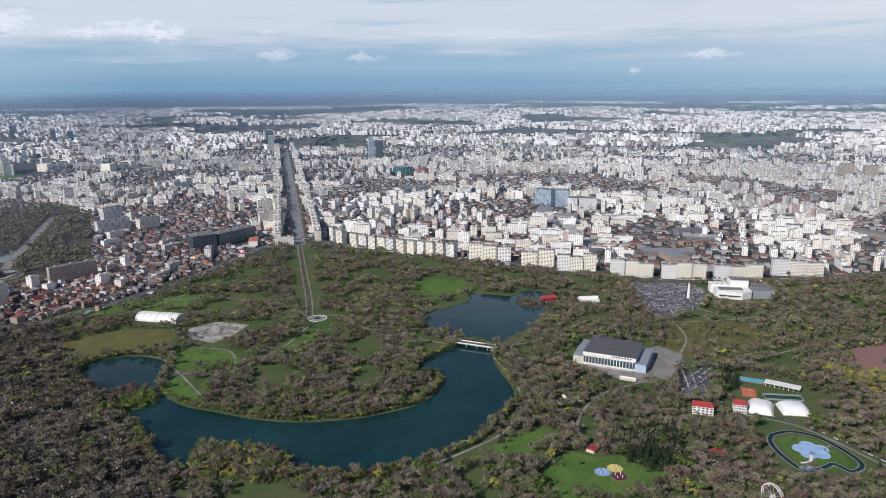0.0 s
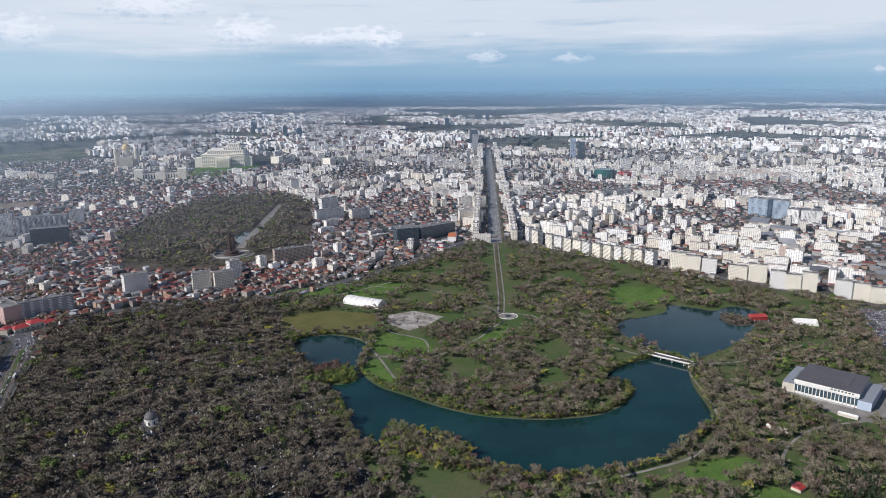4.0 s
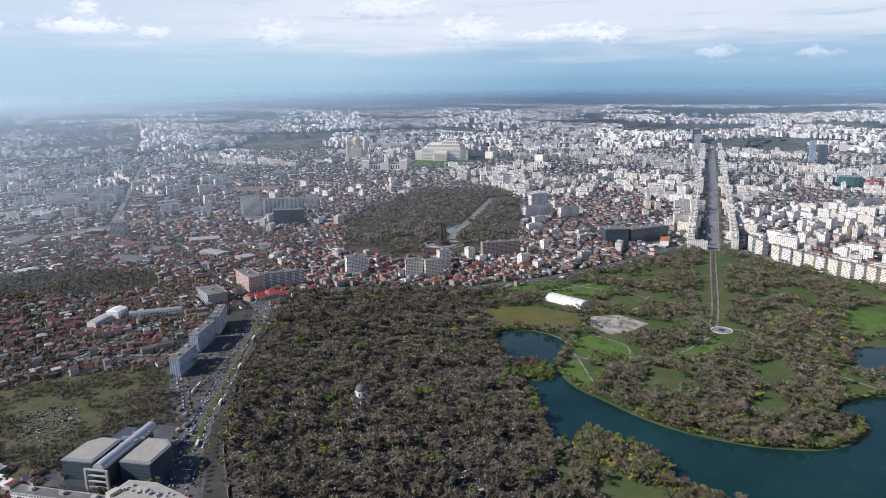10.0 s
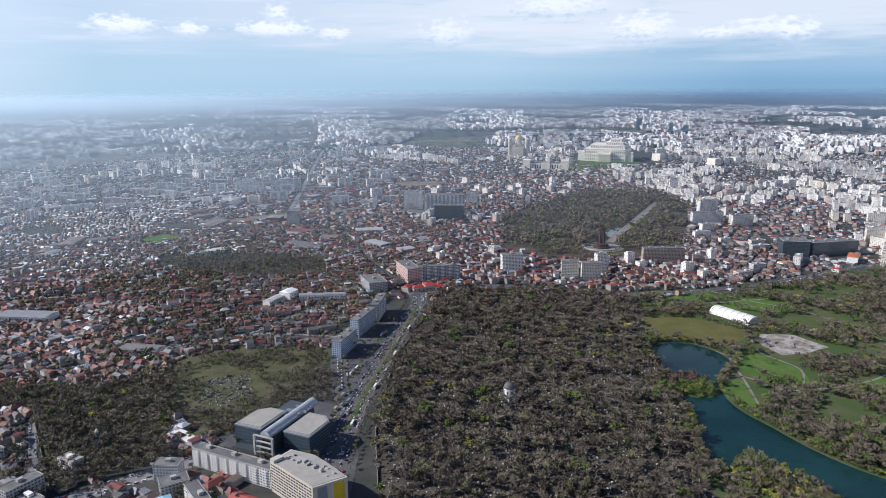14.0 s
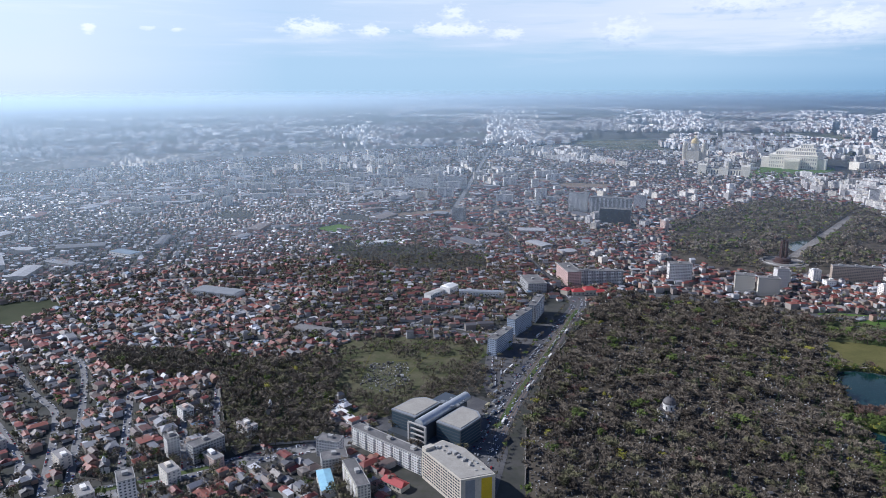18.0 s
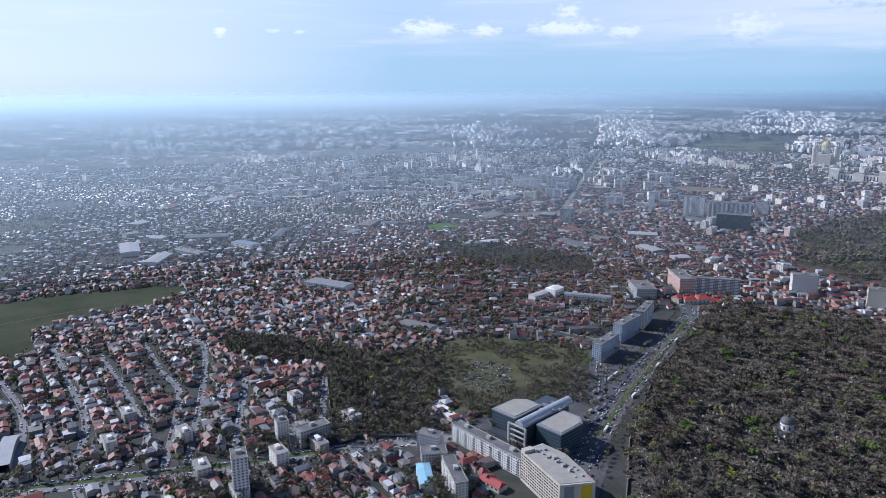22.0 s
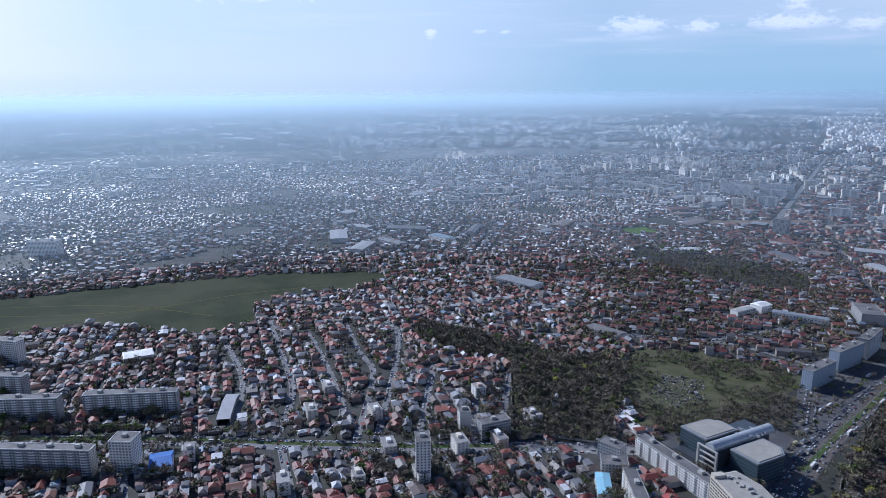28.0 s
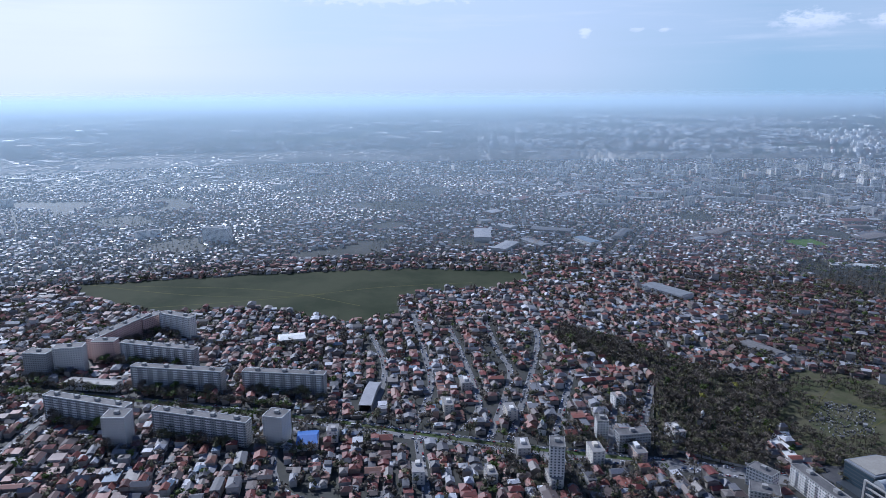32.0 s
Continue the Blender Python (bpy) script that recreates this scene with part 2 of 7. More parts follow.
M = {
    "ground": patchy("city_ground", (0.045, 0.047, 0.040), (0.080, 0.077, 0.070), 0.02, 0.12, 0.7, third=(0.045, 0.052, 0.028)),
    "grass": patchy("park_grass", (0.058, 0.098, 0.029), (0.098, 0.108, 0.049), 0.016, 0.25, 0.95, third=(0.076, 0.068, 0.040)),
    "meadow": patchy("meadow_grass", (0.068, 0.13, 0.026), (0.105, 0.168, 0.040), 0.03, 0.3, 0.95, third=(0.045, 0.06, 0.02)),
    "dry": patchy("dry_grass", (0.10, 0.098, 0.034), (0.135, 0.125, 0.045), 0.03, 0.25, 0.95, third=(0.07, 0.07, 0.025)),
    "field": patchy("field_grass", (0.026, 0.036, 0.016), (0.058, 0.064, 0.034), 0.008, 0.045, 0.95, third=(0.052, 0.054, 0.030)),
    "litter": patchy("leaf_litter", (0.060, 0.050, 0.041), (0.105, 0.089, 0.070), 0.03, 0.4, 0.95, third=(0.05, 0.06, 0.025)),
    "yard": patchy("overgrown_yard", (0.066, 0.076, 0.034), (0.115, 0.108, 0.064), 0.035, 0.3, 0.95, third=(0.060, 0.048, 0.034)),
    "asphalt": patchy("asphalt", (0.082, 0.082, 0.086), (0.125, 0.122, 0.12), 0.03, 0.5, 0.75, third=(0.055, 0.055, 0.058)),
    "lane": patchy("worn_street", (0.17, 0.168, 0.165), (0.25, 0.245, 0.24), 0.04, 0.4, 0.7, third=(0.10, 0.10, 0.10)),
    "paving": patchy("pale_paving", (0.19, 0.175, 0.155), (0.27, 0.25, 0.225), 0.05, 0.4, 0.8, third=(0.13, 0.12, 0.105)),
    "rubble": patchy("rubble", (0.22, 0.20, 0.17), (0.42, 0.39, 0.35), 0.06, 0.3, 0.9, third=(0.17, 0.15, 0.13)),
    "concrete": patchy("concrete", (0.34, 0.33, 0.31), (0.46, 0.45, 0.42), 0.05, 0.4, 0.8, third=(0.24, 0.23, 0.22)),
    "tar": patchy("tar_roof", (0.14, 0.135, 0.13), (0.22, 0.21, 0.20), 0.06, 0.3, 0.7, third=(0.09, 0.09, 0.09)),
    "block_roof": patchy("pale_roof_felt", (0.24, 0.23, 0.22), (0.38, 0.36, 0.34), 0.02, 0.2, 0.8, third=(0.16, 0.155, 0.15)),
    "white": patchy("white_paint", (0.74, 0.74, 0.72), (0.82, 0.82, 0.80), 0.08, 0.5, 0.6, third=(0.60, 0.59, 0.57)),
    "bark": patchy("bark", (0.07, 0.055, 0.045), (0.11, 0.09, 0.075), 0.3, 2.0, 0.9),
    "houses_roof": scattered("assorted_roofs", ROOFS, 0.55, 0.4),
    "hall_roof": scattered("hall_roofs", [(0.0, (0.24, 0.245, 0.25)), (0.35, (0.14, 0.14, 0.145)), (0.6, (0.36, 0.36, 0.36)), (0.8, (0.20, 0.17, 0.15)), (0.92, (0.16, 0.075, 0.06))], 0.6, 0.4),
    # white share of this palette also stands in for sun glints on distant roofs
    "far_roof": scattered("far_pale_roofs", [(0.0, (0.72, 0.72, 0.72)), (0.2, (0.30, 0.29, 0.28)), (0.40, (0.24, 0.13, 0.10)), (0.60, (0.10, 0.10, 0.10)), (0.74, (0.52, 0.51, 0.50)), (0.86, (0.17, 0.09, 0.08))], 0.45, 0.15),
    "villa_roof": scattered("red_villa_roofs", [(0.0, (0.155, 0.052, 0.045)), (0.2, (0.20, 0.075, 0.058)), (0.36, (0.105, 0.055, 0.050)), (0.52, (0.19, 0.11, 0.09)), (0.64, (0.12, 0.115, 0.12)), (0.80, (0.20, 0.20, 0.21)), (0.93, (0.42, 0.41, 0.41))], 0.55, 0.35),
    "houses_wall": scattered("assorted_plaster", PLASTER, 0.8, 0.3),
    "pale_wall": scattered("pale_block_walls", PALE, 0.75, 0.25, scale=0.12),
    "one_roof": scattered("house_roof", ROOFS, 0.55, 0.4, single=True),
    "one_wall": scattered("house_plaster", PLASTER, 0.8, 0.3, single=True),
    "tomb": scattered("gravestones", [(0.0, (0.30, 0.29, 0.27)), (0.25, (0.16, 0.155, 0.15)), (0.5, (0.52, 0.51, 0.49)), (0.6, (0.10, 0.095, 0.09))], 0.5, 0.3),
    "cars": scattered("car_paint", [(0.0, (0.60, 0.60, 0.61)), (0.3, (0.05, 0.05, 0.055)), (0.5, (0.25, 0.26, 0.27)), (0.7, (0.72, 0.72, 0.72)), (0.85, (0.25, 0.03, 0.03)), (0.93, (0.04, 0.08, 0.22))], 0.25, 0.05),
}


def twigs(name, a, b, rough=0.8):
    def make(n):
        pick = n.add("ShaderNodeNewGeometry", out=8)
        place = n.add("ShaderNodeNewGeometry")
        each, wide = n.noise(place, 0.085, 2.0), n.noise(place, 0.012, 3.0)
        c = n.mix(n.math("ADD", n.math("MULTIPLY", n.step(each, 0.36, 0.64), 0.75), n.math("MULTIPLY", pick, 0.25)), a, b)
        c = n.mix(n.math("MULTIPLY", n.step(wide, 0.4, 0.62), 0.25), c, tuple(0.62 * v for v in a))
        # a spray of twigs is softer than a flat face: lean its normal upwards
        soft = n.add("ShaderNodeVectorMath", {0: n.add("ShaderNodeNewGeometry", out=1), 1: (0.0, 0.0, 0.6)}, operation="ADD")
        soft = n.add("ShaderNodeVectorMath", {0: soft}, operation="NORMALIZE")
        return {"Base Color": c, "Roughness": rough, "Specular IOR Level": 0.2, "Normal": soft}
    return material(name, make)


LEAF = {
    "bare": twigs("bare_twigs", (0.072, 0.059, 0.044), (0.240, 0.202, 0.152)),
    "budding": twigs("budding_twigs", (0.085, 0.082, 0.042), (0.220, 0.205, 0.115)),
    "green": twigs("fresh_leaves", (0.062, 0.092, 0.020), (0.125, 0.160, 0.042)),
    "yellow": twigs("yellow_green_leaves", (0.19, 0.185, 0.034), (0.33, 0.31, 0.06)),
    "ever": twigs("evergreen_needles", (0.016, 0.030, 0.014), (0.036, 0.054, 0.024)),
    "rust": twigs("rusty_twigs", (0.115, 0.076, 0.060), (0.19, 0.125, 0.10)),
}


def glassy(name, tint, rough=0.12):
    return material(name, lambda n: {"Base Color": n.mix(n.add("ShaderNodeNewGeometry", out=8), tint, tuple(1.8 * v for v in tint)), "Roughness": rough, "Specular IOR Level": 0.6})


M["far_window"] = glassy("shaded_window_glass", (0.13, 0.135, 0.14), 0.3)
M["window"] = glassy("window_glass", (0.045, 0.052, 0.060))
M["bluegrass"] = glassy("curtain_wall_glass", (0.035, 0.055, 0.070), 0.08)


def water_make(n):
    place = n.add("ShaderNodeNewGeometry")
    ripple = n.noise(place, 0.35, 3.0)
    wide = n.noise(place, 0.01, 3.0)
    c = n.mix(n.step(wide, 0.35, 0.65), (0.006, 0.027, 0.026), (0.010, 0.040, 0.038))
    return {"Base Color": c, "Roughness": 0.12, "IOR": 1.33, "Normal": n.add("ShaderNodeBump", {"Strength": 0.10, "Distance": 0.3, "Height": ripple})}


M["water"] = material("lake_water", water_make)


def paint(name, c, rough=0.6, metallic=0.0, dirt=0.25):
    return patchy(name, c, tuple(min(1, 1.15 * v) for v in c), 0.1, 0.6, rough, third=tuple((1 - dirt) * v for v in c), metallic=metallic)


def distance_make(n):
    """The plain beyond the city: built-up ground, woods and fields in patches, with the plan's true scale restored from the height of the slope."""
    spot = n.add("ShaderNodeTexCoord", out=3)
    xyz = n.tree.nodes.new("ShaderNodeSeparateXYZ")
    n.tree.links.new(spot, xyz.inputs[0])
    x, y, z = xyz.outputs
    grow = n.math("DIVIDE", EYE, n.math("SUBTRACT", EYE, z))
    plan = n.add("ShaderNodeCombineXYZ", {0: n.math("MULTIPLY", x, grow), 1: n.math("MULTIPLY", y, grow), 2: 0.0})
    wide, fine, speck = n.noise(plan, 0.0006, 4.0, 0.6), n.noise(plan, 0.004, 4.0, 0.65), n.noise(plan, 0.02, 3.0, 0.6)
    town = n.mix(n.step(fine, 0.35, 0.65), (0.045, 0.048, 0.042), (0.10, 0.10, 0.095))
    land = n.mix(n.step(fine, 0.42, 0.58), (0.055, 0.070, 0.040), (0.13, 0.125, 0.085))
    c = n.mix(n.step(wide, 0.47, 0.56), town, land)
    c = n.mix(n.math("MULTIPLY", n.step(speck, 0.55, 0.75), 0.5), c, (0.36, 0.35, 0.33))
    return {"Base Color": c, "Roughness": 0.9, "Specular IOR Level": 0.2}


M["distance"] = material("far_plain", distance_make)


# ---------------------------------------------------------------- mesh helpers
def np_mesh(name, verts, quads=None, tris=None, mats=(), qmat=None, tmat=None):
    me = bpy.data.meshes.new(name)
    verts = np.asarray(verts, np.float32).reshape(-1, 3)
    quads = np.zeros((0, 4), np.int32) if quads is None else np.asarray(quads, np.int32).reshape(-1, 4)
    tris = np.zeros((0, 3), np.int32) if tris is None else np.asarray(tris, np.int32).reshape(-1, 3)
    nq, nt = len(quads), len(tris)
    me.vertices.add(len(verts))
    me.vertices.foreach_set("co", verts.ravel())
    me.loops.add(4 * nq + 3 * nt)
    me.loops.foreach_set("vertex_index", np.concatenate([quads.ravel(), tris.ravel()]))
    me.polygons.add(nq + nt)
    me.polygons.foreach_set("loop_start", np.concatenate([np.arange(nq) * 4, 4 * nq + np.arange(nt) * 3]).astype(np.int32))
    index = np.concatenate([np.zeros(nq, np.int32) if qmat is None else np.asarray(qmat, np.int32), np.zeros(nt, np.int32) if tmat is None else np.asarray(tmat, np.int32)])
    for m in mats:
        me.materials.append(m)
    me.polygons.foreach_set("material_index", index)
    me.polygons.foreach_set("use_smooth", np.zeros(nq + nt, bool))
    me.update(calc_edges=True)
    return me


class Soup:
    """Collects many alike pieces for one mesh."""

    def __init__(self):
        self.v, self.q, self.t, self.qm, self.tm, self.count = [], [], [], [], [], 0

    def add(self, v, q=None, t=None, qm=0, tm=0):
        v = np.asarray(v, float).reshape(-1, 3)
        if q is not None:
            q = np.asarray(q).reshape(-1, 4)
            self.q.append(q + self.count)
            self.qm.append(np.full(len(q), qm) if np.isscalar(qm) else np.asarray(qm))
        if t is not None:
            t = np.asarray(t).reshape(-1, 3)
            self.t.append(t + self.count)
            self.tm.append(np.full(len(t), tm))
        self.v.append(v)
        self.count += len(v)

    def mesh(self, name, *mats, soft=None):
        cat = np.concatenate
        me = np_mesh(name, cat(self.v), cat(self.q) if self.q else None, cat(self.t) if self.t else None, mats,
                     cat(self.qm) if self.qm else None, cat(self.tm) if self.tm else None)
        if soft is not None:
            index = np.zeros(len(me.polygons), np.int32)
            me.polygons.foreach_get("material_index", index)
            me.polygons.foreach_set("use_smooth", index == soft)
        return me


def arr(*values):
    return [np.asarray(v, float) for v in np.broadcast_arrays(*values)]


def placed(local, cx, cy, ang):
    """Local (n, k, 3) points turned by ang and moved to cx, cy."""
    c, s = np.cos(ang)[:, None], np.sin(ang)[:, None]
    return np.stack([cx[:, None] + local[..., 0] * c - local[..., 1] * s, cy[:, None] + local[..., 0] * s + local[..., 1] * c, local[..., 2]], -1)


SIDE = np.array([[0, 1, 5, 4], [1, 2, 6, 5], [2, 3, 7, 6], [3, 0, 4, 7]])
TOP = np.array([[4, 5, 6, 7]])
SX, SY = np.array([-1, 1, 1, -1, -1, 1, 1, -1]) / 2, np.array([-1, -1, 1, 1, -1, -1, 1, 1]) / 2
SZ = np.array([0, 0, 0, 0, 1, 1, 1, 1])


def boxes(cx, cy, z0, w, d, h, ang, taper=1.0):
    """Boxes without floors: vertices and the quads of sides and tops (angles in radians)."""
    cx, cy, z0, w, d, h, ang = arr(*np.atleast_1d(cx, cy, z0, w, d, h, ang))
    k = np.where(SZ > 0, taper, 1.0)
    v = placed(np.stack([w[:, None] * SX * k, d[:, None] * SY * k, z0[:, None] + h[:, None] * SZ], -1), cx, cy, ang)
    base = (np.arange(len(cx)) * 8)[:, None, None]
    return v.reshape(-1, 3), (SIDE[None] + base).reshape(-1, 4), (TOP[None] + base).reshape(-1, 4)


def hipped(cx, cy, z0, w, d, rise, ang, inset=0.0, over=0.4):
    """Pitched roofs with the ridge along the local x axis; inset shortens the ridge at both ends."""
    cx, cy, z0, w, d, rise, ang, inset = arr(*np.atleast_1d(cx, cy, z0, w, d, rise, ang, inset))
    w, d, o = w + 2 * over, d + 2 * over, np.ones_like(w)
    x = np.stack([-w / 2, w / 2, w / 2, -w / 2, -w / 2 + inset, w / 2 - inset], 1)
    y = np.stack([-d / 2, -d / 2, d / 2, d / 2, 0 * o, 0 * o], 1)
    z = np.stack([z0, z0, z0, z0, z0 + rise, z0 + rise], 1)
    v = placed(np.stack([x, y, z], -1), cx, cy, ang)
    base = (np.arange(len(cx)) * 6)[:, None, None]
    q = np.array([[0, 1, 5, 4], [2, 3, 4, 5], [3, 2, 1, 0]])[None] + base
    t = np.array([[1, 2, 5], [3, 0, 4]])[None] + base
    return v.reshape(-1, 3), q.reshape(-1, 4), t.reshape(-1, 3)


def inside(poly, x, y):
    poly, hit = np.asarray(poly, float), np.zeros(len(x), bool)
    for (x1, y1), (x2, y2) in zip(poly, np.roll(poly, -1, 0)):
        cross = (y1 > y) != (y2 > y)
        hit ^= cross & (x < (x2 - x1) * (y - y1) / (y2 - y1 + 1e-9) + x1)
    return hit


def off_line(line, x, y):
    best = np.full(len(x), 1e9)
    for (x1, y1), (x2, y2) in zip(line, line[1:]):
        dx, dy = x2 - x1, y2 - y1
        k = np.clip(((x - x1) * dx + (y - y1) * dy) / (dx * dx + dy * dy), 0, 1)
        best = np.minimum(best, np.hypot(x - x1 - k * dx, y - y1 - k * dy))
    return best


def smooth(points, steps=4, closed=True):
    """A Catmull-Rom curve through plan points."""
    p, out = np.asarray(points, float), []
    count = len(p)
    for i in range(count if closed else count - 1):
        pick = [(i + k) % count if closed else min(max(i + k, 0), count - 1) for k in (-1, 0, 1, 2)]
        a, b, c, d = p[pick]
        for s in range(steps):
            u = s / steps
            out.append(0.5 * (2 * b + (c - a) * u + (2 * a - 5 * b + 4 * c - d) * u * u + (3 * b - a - 3 * c + d) * u ** 3))
    if not closed:
        out.append(p[-1])
    return np.array(out)


def sheet(name, points, z, mat, label, category, kind="structure", rounded=True, thick=0.0):
    """A level sheet of ground with the given outline."""
    ring = smooth(points) if rounded else np.asarray(points, float)
    if sum((a[0] * b[1] - b[0] * a[1]) for a, b in zip(ring, np.roll(ring, -1, 0))) < 0:
        ring = ring[::-1]
    tris = np.array(tessellate_polygon([[Vector((x, y, 0.0)) for x, y in ring]]))
    p = ring[tris]
    turn = (p[:, 1, 0] - p[:, 0, 0]) * (p[:, 2, 1] - p[:, 0, 1]) - (p[:, 1, 1] - p[:, 0, 1]) * (p[:, 2, 0] - p[:, 0, 0])
    tris[turn < 0] = tris[turn < 0][:, ::-1]
    me = np_mesh(name, np.column_stack([ring, np.full(len(ring), z)]), None, tris, (mat,))
    return tagged(new(name, me), label, category, kind=kind)


def ribbon_data(line, width, z, height=0.0, curve=True):
    p = smooth(line, 5, False) if curve else np.asarray(line, float)
    d = np.gradient(p, axis=0)
    d /= np.linalg.norm(d, axis=1)[:, None] + 1e-9
    nrm = np.stack([-d[:, 1], d[:, 0]], 1) * width / 2
    count = len(p)
    top = np.full((count, 1), z)
    left, right = np.hstack([p + nrm, top]), np.hstack([p - nrm, top])
    i = np.arange(count - 1)
    if not height:
        return np.vstack([left, right]), np.stack([i, i + count, i + count + 1, i + 1], 1)
    low = np.array([0, 0, height])
    v = np.vstack([left, right, left - low, right - low])
    q = np.vstack([np.stack([i, i + count, i + count + 1, i + 1], 1), np.stack([i + 1, i + 1 + 2 * count, i + 2 * count, i], 1),
                   np.stack([i + count, i + 3 * count, i + 3 * count + 1, i + count + 1], 1)])
    return v, q


def ribbon(name, line, width, z, mat, label, category, kind="structure", height=0.0, curve=True):
    v, q = ribbon_data(line, width, z, height, curve)
    return tagged(new(name, np_mesh(name, v, q, mats=(mat,))), label, category, kind=kind)


def part(name, data, mat, parent, label=""):
    """One mesh object under a thing or a part. data: a mesh, or (vertices, quads[, triangles])."""
    me = data if isinstance(data, bpy.types.Mesh) else np_mesh(name, data[0], data[1], data[2] if len(data) > 2 else None, (mat,))
    ob = new(name, me)
    ob.parent = parent
    return tagged(ob, label)


def thing(name, x, y, ang, label, category, group=""):
    ob = new(name)
    ob.matrix_basis = pose(x, y, 0, 0, 0, ang)
    return tagged(ob, label, category, group)


def box(w, d, h, x=0.0, y=0.0, z=0.0, ang=0.0, taper=1.0):
    v, s, t = boxes(x, y, z, w, d, h, radians(ang), taper)
    return v, np.vstack([s, t])


def joined(*pieces):
    soup = Soup()
    for p in pieces:
        soup.add(p[0], p[1], p[2] if len(p) > 2 else None)
    cat = np.concatenate
    return cat(soup.v), cat(soup.q) if soup.q else None, cat(soup.t) if soup.t else None


def lathe(profile, sides=16, x=0.0, y=0.0, stretch=1.0):
    """A turned shape from (radius, height) pairs."""
    a = np.arange(sides) * 2 * np.pi / sides
    v = np.concatenate([np.stack([x + r * np.cos(a), y + stretch * r * np.sin(a), np.full(sides, z)], 1) for r, z in profile])
    i = np.arange(sides)
    q = np.concatenate([np.stack([k * sides + i, k * sides + (i + 1) % sides, (k + 1) * sides + (i + 1) % sides, (k + 1) * sides + i], 1) for k in range(len(profile) - 1)])
    return v, q


rng = np.random.default_rng(7)

# ---------------------------------------------------------------- the plan, in metres (camera above the origin)
LAKE = [(387, 886), (408, 904), (446, 898), (470, 864), (473, 824), (453, 803), (425, 770), (414, 738), (411, 690), (425, 640), (437, 598), (460, 552),
        (498, 511), (524, 492), (566, 472), (608, 472), (648, 487), (660, 507), (640, 522), (649, 538), (691, 545), (739, 542), (771, 531), (768, 500),
        (717, 453), (682, 411), (654, 387), (620, 381), (575, 372), (520, 376), (474, 392), (434, 413), (408, 436), (388, 466), (392, 500), (372, 550),
        (352, 582), (332, 561), (323, 590), (338, 634), (352, 673), (356, 717), (366, 750), (375, 801), (376, 852)]
POND = [(819, 655), (852, 663), (926, 649), (968, 668), (988, 637), (1001, 605), (1043, 600), (1054, 566), (1025, 536), (978, 522), (899, 502), (826, 500),
        (786, 512), (779, 545), (786, 585), (797, 628)]
CEMETERY = [(118, 1205), (305, 1186), (455, 1108), (419, 977), (375, 821), (340, 704), (317, 590), (290, 480), (150, 420), (20, 440), (-2, 568), (-4, 689), (22, 871), (104, 1128)]
PARK = [(455, 1112), (600, 1130), (760, 1165), (1000, 1250), (1090, 1230), (1100, 1119), (1122, 987), (1150, 830), (1185, 633), (1205, 541), (1228, 437), (1310, 300),
        (1440, 160), (1560, 40), (1700, -250), (900, -450), (500, 0), (330, 330), (290, 480), (317, 590), (340, 704), (375, 821), (419, 977)]
CAROL = [(370, 1909), (523, 2130), (778, 2398), (1000, 2270), (1000, 2070), (870, 1800), (680, 1440), (500, 1390), (381, 1410), (295, 1524)]
FIELD = [(-1388, 409), (-1274, 591), (-1144, 782), (-998, 960), (-839, 1068), (-797, 1032), (-802, 946), (-877, 843), (-881, 771), (-814, 706), (-840, 633),
         (-920, 603), (-1035, 555), (-1092, 453), (-1181, 414), (-1308, 383)]
OLD_YARD = [(-360, 838), (-336, 853), (-253, 847), (-230, 742), (-205, 640), (-305, 610), (-362, 720)] + [(-401, 784), (-437, 776), (-498, 778), (-553, 786), (-583, 819), (-588, 845), (-510, 851), (-431, 847)]
OPEN_YARD = [(-279, 907), (-197, 957), (-62, 945), (-75, 860), (-110, 750), (-190, 690), (-236, 760)]
AVENUE = [(-52, 560), (-40, 669), (-20, 772), (10, 891), (47, 1035), (78, 1149), (62, 1240), (28, 1327), (-26, 1532), (-60, 1689), (-90, 1900), (-140, 2300)]
BOULEVARD = [(770, 880), (1062, 1222), (1216, 1405), (1538, 1787), (1945, 2274), (2327, 2731), (2600, 3060), (2740, 3225)]
TRAMWAY = [(-1200, 20), (-952, 176), (-786, 287), (-602, 402), (-502, 456), (-385, 522), (-300, 577), (-210, 630), (-150, 655), (-60, 640)]
NORTH_ROAD = [(90, 1195), (205, 1225), (330, 1195), (464, 1135), (600, 1148), (760, 1185), (1000, 1275), (1110, 1262), (1124, 1119), (1148, 975), (1178, 810), (1205, 640), (1240, 437), (1330, 300), (1455, 168), (1600, 30)]
STREETS = [[(-814, 744), (-678, 638), (-578, 557), (-511, 465)], [(-716, 729), (-604, 645), (-500, 560), (-470, 500)], [(-690, 786), (-596, 705), (-529, 653), (-439, 510)],
           [(-642, 828), (-593, 794), (-513, 676), (-420, 520)], [(-385, 757), (-311, 590)], [(-482, 724), (-383, 545)], [(-401, 696), (-331, 570)],
           [(-777, 624), (-653, 546), (-560, 440)], [(-1180, 893), (-1004, 1000), (-945, 1050), (-753, 1131), (-560, 1190)], [(-870, 230), (-760, 120)],
           [(-640, 380), (-520, 300), (-430, 330)], [(-500, 460), (-400, 380)], [(-200, 1000), (-60, 1180), (20, 1230)], [(-420, 900), (-200, 1010), (-40, 980)]]

